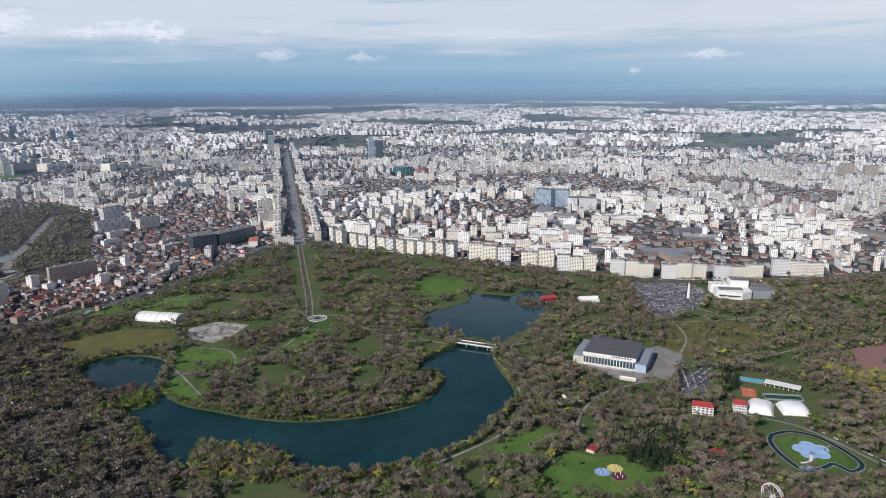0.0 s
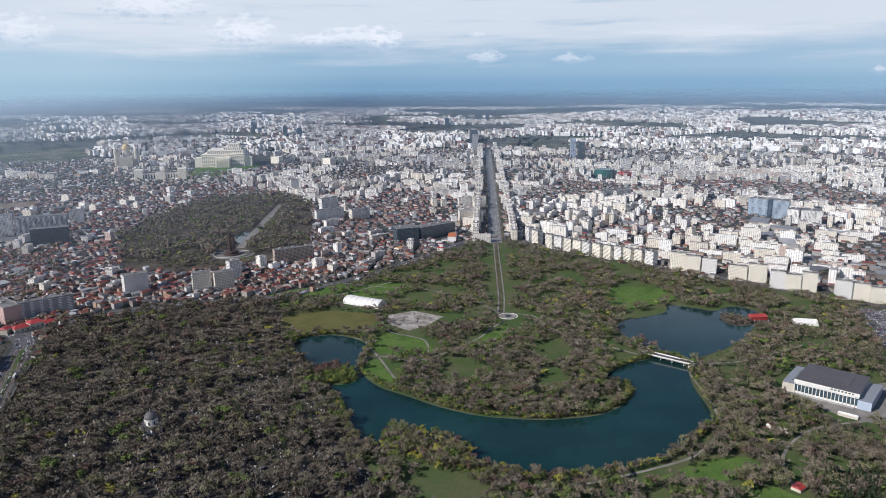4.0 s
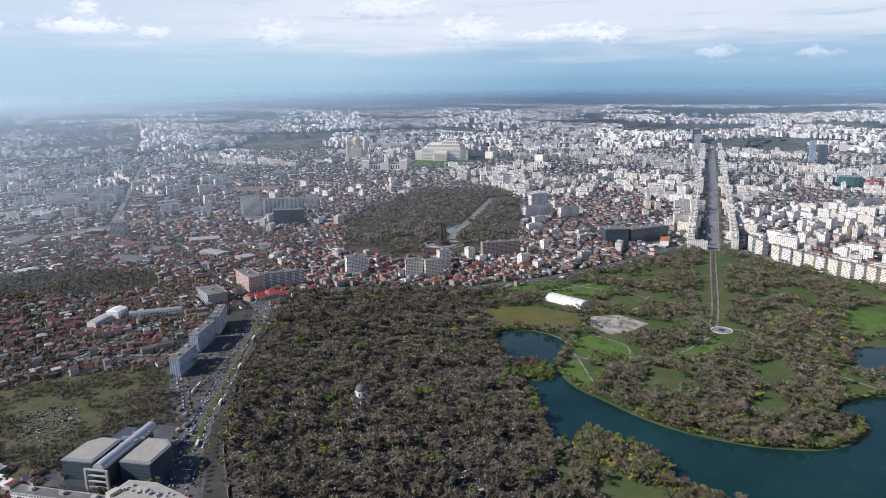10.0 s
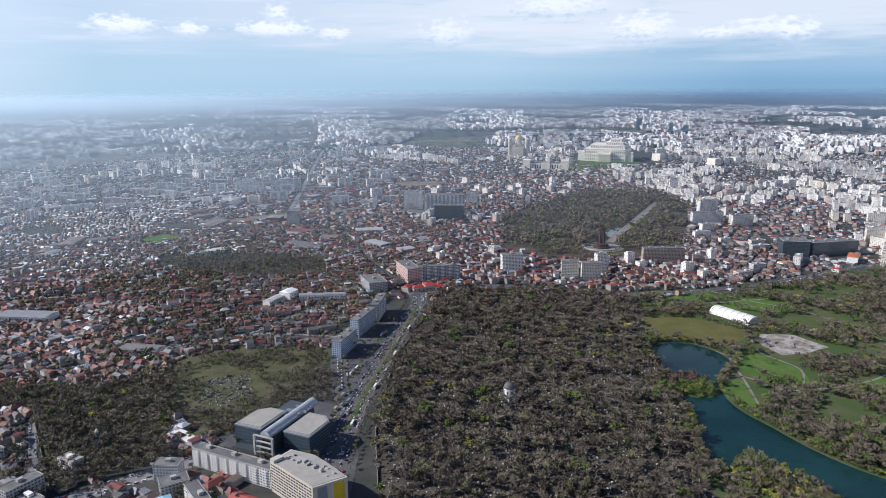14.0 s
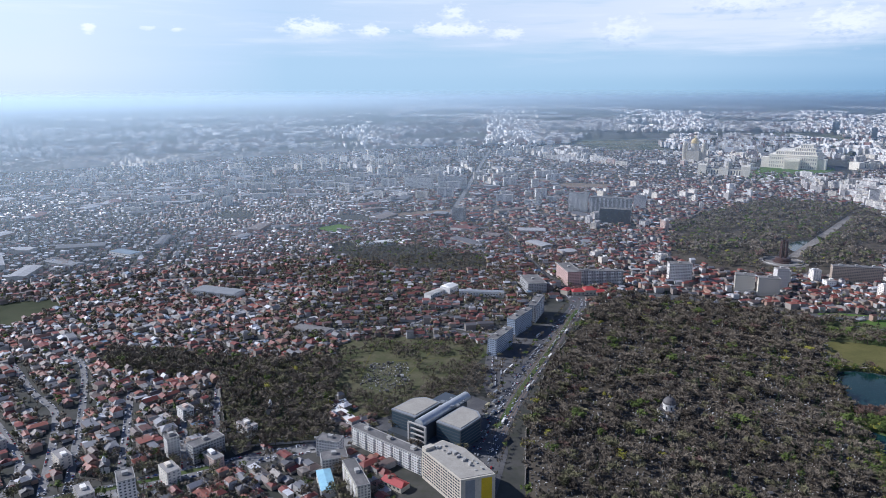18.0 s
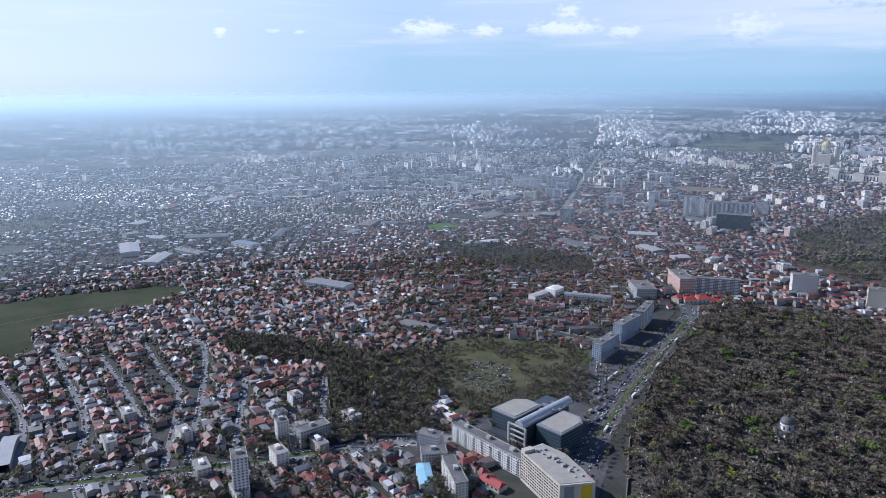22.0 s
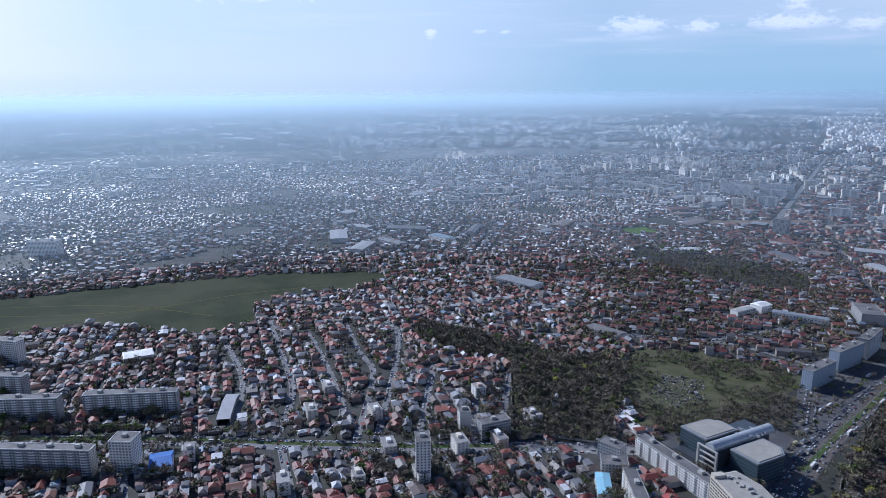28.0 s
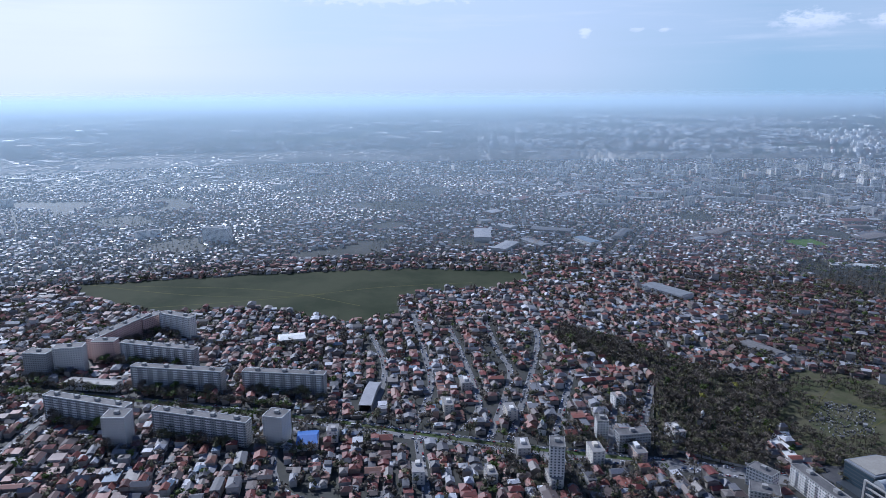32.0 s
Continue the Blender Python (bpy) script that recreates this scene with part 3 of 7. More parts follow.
# ---------------------------------------------------------------- ground
rings = [0, 300, 700, 1200, 2000, 3000, 3700, 4301]
spin = np.arange(96) * 2 * np.pi / 96
gv = np.concatenate([np.stack([r * np.cos(spin), r * np.sin(spin), 0 * spin], 1) for r in rings[1:]] + [np.zeros((1, 3))])
gi = np.arange(96)
gq = np.concatenate([np.stack([k * 96 + gi, (k + 1) * 96 + gi, (k + 1) * 96 + (gi + 1) % 96, k * 96 + (gi + 1) % 96], 1) for k in range(len(rings) - 2)])
gt = np.stack([gi, (gi + 1) % 96, np.full(96, len(gv) - 1)], 1)
tagged(new("ground", np_mesh("ground", gv, gq, gt, (M["ground"],))), "grey-brown city ground of yards and bare soil", "ground", kind="structure")
# beyond 4.3 km the plain goes on as a rising slope on which everything shrinks with its true distance


def afar(far, turn):
    """Where a point of the far plain stands: x, y, z and its reduction, from true distance and heading in radians."""
    reach = (EYE + 0.43 * 4300) / (0.43 + EYE / far)
    k = reach / far
    return -reach * np.sin(turn), reach * np.cos(turn), EYE * (1 - k), k


turn_ = np.arange(192) * 2 * np.pi / 192
bv = np.concatenate([np.stack(afar(np.full(192, float(f_)), turn_)[:3], 1) for f_ in (4300, 4900, 5700, 6800, 8600, 11500, 16000, 23500)])
bi = np.arange(192)
bq = np.concatenate([np.stack([k * 192 + bi, k * 192 + (bi + 1) % 192, (k + 1) * 192 + (bi + 1) % 192, (k + 1) * 192 + bi], 1) for k in range(7)])
tagged(new("far_ground", np_mesh("far_ground", bv, bq[:, ::-1], None, (M["distance"],))), "far plain of suburbs, woods and fields", "ground", kind="structure")


# spring haze painted on one shell round the inner city, denser for farther ground
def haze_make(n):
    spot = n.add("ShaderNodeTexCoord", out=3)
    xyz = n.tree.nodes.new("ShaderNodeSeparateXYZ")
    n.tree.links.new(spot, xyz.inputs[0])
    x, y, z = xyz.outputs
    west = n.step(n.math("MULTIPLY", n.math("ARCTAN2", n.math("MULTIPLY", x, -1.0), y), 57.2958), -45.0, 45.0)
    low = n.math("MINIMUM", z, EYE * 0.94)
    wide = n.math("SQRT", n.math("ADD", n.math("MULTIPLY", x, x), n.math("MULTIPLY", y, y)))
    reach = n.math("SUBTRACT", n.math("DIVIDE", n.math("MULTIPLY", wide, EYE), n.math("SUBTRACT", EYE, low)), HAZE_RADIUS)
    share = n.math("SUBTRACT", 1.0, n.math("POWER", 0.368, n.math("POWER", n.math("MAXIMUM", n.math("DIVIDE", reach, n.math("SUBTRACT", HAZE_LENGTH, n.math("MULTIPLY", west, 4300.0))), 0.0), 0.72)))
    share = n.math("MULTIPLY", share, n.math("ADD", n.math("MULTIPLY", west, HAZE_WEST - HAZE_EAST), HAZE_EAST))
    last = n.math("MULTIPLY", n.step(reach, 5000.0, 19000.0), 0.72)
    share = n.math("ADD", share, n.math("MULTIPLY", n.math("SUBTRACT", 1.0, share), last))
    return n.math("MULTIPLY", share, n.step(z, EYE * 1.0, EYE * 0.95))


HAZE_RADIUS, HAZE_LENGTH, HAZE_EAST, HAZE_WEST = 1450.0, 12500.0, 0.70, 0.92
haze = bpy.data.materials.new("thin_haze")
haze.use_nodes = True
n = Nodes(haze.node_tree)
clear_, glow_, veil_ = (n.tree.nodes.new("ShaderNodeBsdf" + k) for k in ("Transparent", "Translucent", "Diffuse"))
# pale blue of the far air is put into the shell's own colours
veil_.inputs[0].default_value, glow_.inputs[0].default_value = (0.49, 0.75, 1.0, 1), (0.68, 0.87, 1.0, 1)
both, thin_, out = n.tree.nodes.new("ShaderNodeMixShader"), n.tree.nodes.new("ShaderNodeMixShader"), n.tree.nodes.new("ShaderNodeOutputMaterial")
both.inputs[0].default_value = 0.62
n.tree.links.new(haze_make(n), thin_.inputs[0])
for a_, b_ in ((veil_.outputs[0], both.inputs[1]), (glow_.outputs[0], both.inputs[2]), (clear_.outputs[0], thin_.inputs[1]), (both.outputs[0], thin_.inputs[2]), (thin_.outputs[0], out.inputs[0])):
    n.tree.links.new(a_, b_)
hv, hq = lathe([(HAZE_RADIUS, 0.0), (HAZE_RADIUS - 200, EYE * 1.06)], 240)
haze_shell = tagged(new("haze", np_mesh("haze", hv, hq, None, (haze,))), "thin pale blue haze over the far city", "haze", kind="structure")
haze_shell.visible_shadow = False

sheet("park_ground", PARK, 0.08, M["grass"], "rough park grass with worn patches", "ground", rounded=False)
sheet("cemetery_ground", CEMETERY, 0.10, M["litter"], "brown leaf litter between graves", "ground", rounded=False)
sheet("old_cemetery_ground", OLD_YARD, 0.10, M["yard"], "brown leaf litter under old trees", "ground", rounded=False)
sheet("open_cemetery_ground", OPEN_YARD, 0.08, M["yard"], "overgrown green graveyard ground", "ground")
sheet("hill_park_ground", CAROL, 0.08, M["litter"], "overgrown wooded park ground", "ground", rounded=False)
sheet("field", FIELD, 0.10, M["field"], "wide open field of dull green grass", "field")
sheet("lake", LAKE, 0.30, M["water"], "dark green park lake with calm water", "lake", kind="structure")
sheet("upper_lake", POND, 0.28, M["water"], "dark green upper park lake", "lake", kind="structure")
ribbon("avenue", AVENUE[:7], 30, 0.20, M["asphalt"], "broad grey asphalt avenue", "road")
ribbon("avenue_end", AVENUE[6:], 13, 0.19, M["asphalt"], "narrower asphalt end of the avenue", "road")
ribbon("boulevard", BOULEVARD[1:], 32, 0.20, M["lane"], "long straight asphalt boulevard", "road")
ribbon("tram_road", TRAMWAY, 22, 0.20, M["lane"], "tree-lined asphalt road with a tram line", "road")
ribbon("park_road", NORTH_ROAD, 18, 0.21, M["asphalt"], "asphalt road along the edge of the park", "road")
for line in STREETS:
    ribbon("street", line, 8.5, 0.18, M["lane"], "narrow grey residential street", "road")

# ---------------------------------------------------------------- apartment blocks and landmarks whose place is known
# x, y, width, depth, height, heading, wall colour
WALLS = {"white": paint("off_white_render", (0.70, 0.68, 0.64)), "cream": paint("cream_panel", (0.72, 0.665, 0.555)), "grey": paint("grey_panel", (0.36, 0.36, 0.355)), "pink": paint("pink_render", (0.55, 0.38, 0.34)),
         "brown": paint("brown_panel", (0.40, 0.32, 0.25)), "blue": paint("blue_render", (0.36, 0.42, 0.50)), "dark": paint("dark_cladding", (0.055, 0.065, 0.075), 0.35)}
FRONT_ROW = [(1144, 1190, 23, 14, 33, -110), (1129, 1149, 25, 14, 33, -100), (1126, 1101, 25, 14, 31, -98), (1130, 1076, 24, 14, 30, -95), (1133, 1050, 24, 14, 30, -95),
             (1133, 1022, 25, 14, 30, -95), (1136, 998, 22, 14, 30, -95), (1141, 973, 23, 14, 30, -95), (1149, 950, 22, 14, 29, -95), (1157, 928, 21, 14, 29, -96),
             (1161, 906, 21, 14, 29, -96), (1169, 884, 21, 14, 29, -96), (1174, 860, 22, 14, 29, -93), (1193, 774, 88, 14, 33, -64), (1214, 671, 67, 14, 31, -67),
             (1219, 587, 77, 14, 32, -65), (1245, 484, 80, 14, 30, -64), (1282, 396, 80, 14, 30, -63), (1330, 311, 86, 14, 29, -62), (1428, 227, 92, 14, 29, -62)]
SECTIONS = []
for i, (x, y, w, d, h, a) in enumerate(FRONT_ROW):
    pieces = max(1, round(w / 27))
    for k in range(pieces):
        u, v = (k + 0.5) * w / pieces - w / 2, (0.0, 3.2, -1.6, 2.0)[(i + k) % 4] * (pieces > 1)
        c, q = math.cos(radians(a)), math.sin(radians(a))
        SECTIONS.append((round(x + u * c - v * q, 1), round(y + u * q + v * c, 1), w / pieces - 0.3 * (pieces > 1), d, h + (0.0, 2.9, -2.9)[(i + 2 * k) % 3] * (pieces > 1), a))
KNOWN = [(x, y, w, d, h, a, "cream" if i % 3 else "white", "tall cream concrete apartment block facing the park") for i, (x, y, w, d, h, a) in enumerate(SECTIONS)] + [
    (-43, 925, 56, 13, 25, 68, "blue", "apartment block in blue and white beside the avenue"), (-18, 1007, 62, 13, 28, 66, "blue", "apartment block in blue and white beside the avenue"),
    (6, 1076, 62, 13, 29, 77, "grey", "grey apartment block beside the avenue"), (0, 1232, 34, 60, 20, 16, "grey", "long grey apartment block seen end on"),
    (67, 1300, 26, 70, 27, 16, "pink", "pink apartment block with a flat roof"), (125, 1283, 83, 13, 28, 3, "grey", "wide grey apartment slab behind the avenue"),
    (277, 1328, 42, 22, 35, 1, "white", "rounded white apartment tower block"), (379, 1267, 33, 18, 33, -11, "cream", "cream twin apartment tower"),
    (415, 1252, 36, 18, 32, -5, "cream", "cream twin apartment tower"), (451, 1298, 22, 15, 38, 9, "white", "slim white apartment tower"),
    (608, 1363, 87, 14, 30, -5, "brown", "long brown apartment slab by the hill park"), (915, 1386, 54, 40, 33, -17, "dark", "dark glass office building"),
    (996, 1378, 110, 30, 31, 4, "dark", "long dark glass office building"),
    (-778, 222, 111, 12, 29, 28, "grey", "long grey concrete apartment slab"), (-655, 294, 112, 12, 28, 30, "grey", "long grey concrete apartment slab"),
    (-707, 228, 24, 20, 34, 45, "white", "white apartment tower"), (-591, 346, 22, 20, 33, 30, "white", "white apartment tower with a flat roof"),
    (-793, 332, 119, 12, 29, 36, "grey", "long grey concrete apartment slab"), (-690, 418, 102, 12, 28, 38, "grey", "long grey concrete apartment slab"),
    (-889, 350, 112, 12, 28, 31, "grey", "long grey concrete apartment slab"), (-956, 305, 31, 16, 30, 44, "pink", "pink apartment tower"),
    (-1000, 340, 110, 14, 30, 118, "pink", "long stepped pink apartment block"), (-1022, 395, 40, 14, 28, 106, "pink", "pink apartment block"), (-985, 420, 60, 14, 32, 20, "white", "white apartment block by the field"),
    (-965, 226, 32, 18, 33, 38, "grey", "grey apartment tower"), (-948, 258, 36, 18, 36, 55, "white", "white apartment tower"),
    (-138, 617, 96, 12, 19, -32, "white", "white five-storey slab with balcony rows"), (-340, 490, 14, 20, 40, 38, "white", "slim white residential tower"),
    (-355, 591, 12, 14, 22, 44, "white", "small white residential block"), (-321, 595, 34, 14, 18, 54, "grey", "grey residential block"),
    (-198, 614, 24, 14, 18, -9, "white", "modern white building with terraces"), (-187, 590, 25, 18, 14, 24, "grey", "low grey building with terraces"), (-154, 549, 48, 12, 22, -59, "cream", "cream residential slab with terraces"),
    (1885, 1019, 57, 40, 48, -90, "blue", "blue glass office tower"), (1886, 962, 39, 40, 50, -70, "blue", "blue glass office tower"), (1850, 905, 29, 40, 37, -80, "white", "white office building"),
    (1864, 870, 50, 40, 37, -60, "white", "white office building"), (1795, 306, 30, 20, 30, -80, "white", "white apartment tower"),
    (-208, 1879, 33, 28, 41, -12, "grey", "grey square tower block by the railway"), (216, 1893, 82, 25, 43, -12, "dark", "dark blue office slab"), (129, 2097, 57, 20, 55, -12, "white", "pair of white high-rise blocks"),
    (220, 2059, 120, 25, 48, -12, "grey", "long grey high-rise block"), (318, 2161, 36, 16, 40, -12, "white", "white high-rise block"), (12, 2206, 16, 18, 38, -12, "white", "slim white tower block"),
    (1066, 2342, 28, 18, 45, -13, "white", "slim white hotel tower"), (-427, 2506, 110, 14, 42, -13, "white", "long white apartment slab"), (-305, 2523, 106, 14, 44, 2, "white", "long white apartment slab"),
    (-1545, 775, 65, 25, 38, 32, "white", "white hospital block beyond the field"), (-1197, 2074, 55, 15, 24, 31, "white", "white block among low houses"), (971, 1897, 64, 15, 39, 15, "white", "white apartment slab"),
    (898, 1752, 86, 15, 31, -1, "white", "long white apartment slab"), (973, 1712, 60, 18, 29, 4, "cream", "cream apartment slab"), (2576, 3148, 32, 22, 100, -37, "grey", "dark twin high-rise tower"),
    (2669, 2414, 36, 24, 92, -36, "dark", "dark glass high-rise tower"), (2737, 2533, 26, 20, 100, -37, "blue", "blue glass high-rise tower"), (2522, 2015, 43, 25, 47, -36, "white", "white hotel block"),
    (2863, 1872, 36, 20, 45, -36, "white", "white hotel block"), (3073, 357, 46, 22, 54, -57, "brown", "brown high-rise tower"), (3100, 280, 50, 22, 48, -57, "brown", "brown high-rise tower"),
    (1817, 1495, 140, 20, 30, -7, "cream", "long cream apartment slab")]
HALLS = [(-566, 366, 22, 30, 7, 52), (-831, 520, 38, 26, 10, 60), (-872, 259, 70, 16, 10, 36), (-184, 553, 36, 13, 10, -65), (-173, 1172, 60, 18, 8, 62), (-150, 1196, 26, 22, 13, 62), (-90, 1180, 80, 12, 10, 0),
         (-603, 480, 18, 64, 7, 38), (-900, 1390, 70, 30, 9, -20), (-560, 1130, 90, 34, 9, -12), (-330, 960, 60, 26, 6, -15), (-370, 1560, 90, 26, 8, 30), (-406, 556, 9, 13, 7, 30), (96, 1215, 62, 22, 9, 12)] + [(bx_, by_, 8, 8, 12, -38) for bx_, by_ in [(-512, 520), (-454, 561), (-542, 582), (-392, 505), (-333, 546), (-384, 673), (-306, 580), (-299, 645), (-434, 400), (-384, 447), (-339, 485), (-555, 391)]]
footprints = np.array([k[:6] for k in KNOWN] + HALLS, float)


def apartment_block(x, y, w, d, h, ang, wall, label):
    ob = thing("apartment_block", x, y, ang, label + " standing among lower buildings" * (len(label.split()) < 5), "building", "apartment blocks")
    part("wall", box(w, d, h), WALLS[wall], ob)
    part("roof", box(w - 0.8, d - 0.8, 0.35, z=h), M["tar"], ob, "dark flat tar roof")
    part("parapet", joined(box(w + 0.3, 0.4, 0.9, 0, -d / 2, h - 0.1), box(w + 0.3, 0.4, 0.9, 0, d / 2, h - 0.1), box(0.4, d - 0.4, 0.9, -w / 2, 0, h - 0.1), box(0.4, d - 0.4, 0.9, w / 2, 0, h - 0.1)), M["white"] if x < -500 else M["concrete"], ob)
    for k in range(max(1, int(w / 26))):
        part("stair_head", box(5, 4, 2.8, -w / 2 + (k + 0.5) * w / max(1, int(w / 26)), 1, h + 0.3), M["concrete"], ob)
    floors = max(3, round(h / 2.9))
    glass = M["bluegrass"] if wall in ("dark", "blue") and w > 38 and x > 500 else M["window"]
    wide = 2.4 if glass is M["bluegrass"] else 1.6
    near, soup, made, pane = math.hypot(x, y) < 780, Soup(), 0, None
    for face, (length, depth, turn) in enumerate(((w, d, 0), (d, w, 90), (w, d, 180), (d, w, 270))):
        a = radians(ang + turn - 90)
        if math.cos(a) * x + math.sin(a) * y > 0.1 * math.hypot(x, y):
            continue
        count, c, s = max(1, int(length / 3.0)), math.cos(radians(turn)), math.sin(radians(turn))
        for f in range(floors):
            for k in range(count):
                u, z = (k + 0.5) * length / count - length / 2, (f + 0.36) * h / floors
                px, py = u * c + depth / 2 * s, u * s - depth / 2 * c
                if near and made < 300:
                    if pane is None:
                        pane = np_mesh("window", *box(wide, 0.16, 0.46 * h / floors), None, (glass,))
                    win = part("window", pane, glass, ob)
                    win.matrix_basis = pose(px, py, z, 0, 0, turn)
                    made += 1
                else:
                    soup.add(*box(wide, 0.16, 0.46 * h / floors, px, py, z, turn))
    if soup.v:
        tagged(part("window_grid", soup.mesh("window_grid", glass), glass, ob), kind="stuff")
    if wall in ("grey", "white", "cream") and w > 40:
        count, soup = int(w / 12), Soup()
        shelf = np_mesh("balcony", *joined(box(5.4, 1.2, 0.18), box(5.4, 0.12, 1.1, 0, -0.55), box(0.12, 1.1, 1.1, -2.65), box(0.12, 1.1, 1.1, 2.65))[:2], None, (M["white"],))
        for k in range(count):
            for f in range(1, floors):
                px, z = -w / 2 + (k + 0.5) * w / count, f * h / floors - 0.1
                if near:
                    part("balcony", shelf, M["white"], ob).location = (px, -d / 2 - 0.6, z)
                else:
                    soup.add(*box(5.4, 1.2, 1.1, px, -d / 2 - 0.6, z))
        if soup.v:
            tagged(part("balcony_grid", soup.mesh("balcony_grid", M["white"]), M["white"], ob), kind="stuff")
    return ob


for k in KNOWN:
    apartment_block(*k)

# ---------------------------------------------------------------- the city around
VILLA_WOOD = [(-477, 1569), (-308, 1564), (-103, 1469), (-85, 1330), (-272, 1359), (-443, 1445)]
PITCH = [(-585, 1735), (-514, 1668), (-468, 1753), (-528, 1810)]
WASTE = [(-402, 1899), (-293, 1976), (-180, 2060), (-160, 2150), (-330, 2040), (-450, 1960)]
FAR_WASTE = [(60, 2560), (260, 2600), (300, 2720), (80, 2740)]
FAR_AVENUE = [(-246, 1990), (-249, 2343), (-262, 3100), (-272, 3700), (-280, 4240)]
RAILWAY = [(-1430, 480), (-1175, 795), (-1020, 1015), (-868, 1130), (-700, 1215), (-520, 1262)]
for p in (WASTE, FAR_WASTE):
    sheet("waste_ground", p, 0.12, patchy("bare_soil", (0.15, 0.115, 0.085), (0.23, 0.185, 0.145), 0.02, 0.15, 0.95, third=(0.09, 0.085, 0.06)), "bare brown waste ground between works", "ground", rounded=False)
ribbon("far_avenue", FAR_AVENUE, 15, 0.2, M["lane"], "long pale avenue across the western quarters", "road")
ribbon("railway", RAILWAY, 9, 0.3, M["lane"], "pale gravel railway line beyond the open field", "railway")
KEEP_OFF = [WASTE, FAR_WASTE, VILLA_WOOD, PITCH, PARK, CEMETERY, CAROL, FIELD, OLD_YARD, OPEN_YARD]
WIDE_ROADS = [(AVENUE[:7], 24), (AVENUE[6:], 9), (BOULEVARD, 26), (TRAMWAY, 19), (NORTH_ROAD, 16), (FAR_AVENUE, 16), (RAILWAY, 10)]
PALACE_GROUND = [(980, 3200), (1300, 3150), (1650, 3500), (1400, 4100), (1050, 3600)]
BLACK_PLOT = [(-175, 690), (-110, 600), (-30, 540), (-20, 640), (-30, 740), (-70, 760)]
LOT = [(-65, 1000), (-58, 760), (60, 1120), (40, 1190)]


def patch_noise(x, y, scale, seed=0.0):
    return np.array([noise.noise(Vector((a * scale + seed, b * scale, seed))) for a, b in zip(x, y)])


def free(x, y, margin=0.0):
    ok = np.hypot(x, y) < 4275
    for poly in KEEP_OFF + [PALACE_GROUND, BLACK_PLOT, LOT]:
        ok &= ~inside(poly, x, y)
    for line, gap in WIDE_ROADS:
        ok &= off_line(line, x, y) > gap + margin
    for line in STREETS:
        ok &= off_line(line, x, y) > 9.5 + margin
    for bx, by, w, d, h, a in footprints:
        c, s = math.cos(radians(a)), math.sin(radians(a))
        u, v = (x - bx) * c + (y - by) * s, -(x - bx) * s + (y - by) * c
        ok &= (abs(u) > w / 2 + 7 + margin) | (abs(v) > d / 2 + 8 + margin)
    return ok


def heading(x, y):
    return np.degrees(np.arctan2(-x, y))


def lots(r0, r1, y0, y1, du, dv, ang, street=6, alley=6.0, wander=0.0):
    """Plots in rows along streets, over a sector of the plan given by distance and heading. wander: quarters of differing headings."""
    if wander:
        quarter = 420.0
        k = int(r1 / quarter) + 1
        si, sj = np.meshgrid(np.arange(-k, k + 1), np.arange(-k, k + 1))
        seeds = np.stack([si.ravel(), sj.ravel()], 1) * quarter + rng.uniform(-0.42, 0.42, (si.size, 2)) * quarter
        r, h = np.hypot(*seeds.T), heading(*seeds.T)
        seeds = seeds[(r > r0 - 500) & (r < r1 + 500) & (h > y0 - 35) & (h < y1 + 35)]
        turns = ang + rng.normal(0, wander, len(seeds))
    else:
        seeds, turns = np.zeros((1, 2)), [ang]
    reach = 620.0 if wander else r1 * 1.05
    got = []
    for n_, (seed, turn) in enumerate(zip(seeds, turns)):
        a = radians(turn)
        ku, kv = int(reach / du) + 1, int(reach / dv) + 1
        i, j = np.meshgrid(np.arange(-ku, ku), np.arange(-kv, kv))
        u, v = i * du + (i // street) * alley - ku * alley / street * 0, j * dv + (j // 2) * alley
        loose = 0.36 if wander else 0.22
        u, v = u.ravel() + rng.uniform(-loose, loose, u.size) * du, v.ravel() + rng.uniform(-loose, loose, v.size) * dv
        x, y = seed[0] + u * math.cos(a) - v * math.sin(a), seed[1] + u * math.sin(a) + v * math.cos(a)
        r, h = np.hypot(x, y), heading(x, y)
        pick = (r > r0) & (r < r1) & (h > y0) & (h < y1)
        x, y = x[pick], y[pick]
        if wander and len(x):
            near = np.argmin((x[:, None] - seeds[None, :, 0]) ** 2 + (y[:, None] - seeds[None, :, 1]) ** 2, 1)
            x, y, own_ = x[near == n_], y[near == n_], None
        got.append(np.stack([x, y, np.full(len(x), turn)]))
    got = np.concatenate(got, 1)
    global TURNS
    TURNS = got[2]
    return got[0], got[1]


TURNS = None


def house_sizes(count, small=8.0, big=14.0):
    w, d = rng.uniform(small * 0.8, big, count), rng.uniform(small * 0.75, big - 3, count)
    large = rng.random(count) < 0.14
    w, d = np.where(large, w * rng.uniform(1.2, 1.8, count), w), np.where(large, d * 1.25, d)
    h = rng.choice([2.8, 3.4, 4.2, 6.0, 7.0, 9.5], count, p=[0.22, 0.22, 0.2, 0.18, 0.12, 0.06]) * rng.uniform(0.9, 1.12, count)
    rise = np.where(rng.random(count) < 0.24, 0.25, rng.uniform(1.2, 3.4, count))
    inset = np.where(rng.random(count) < 0.5, d * 0.45, 0.0)
    return w, d, h, rise, inset


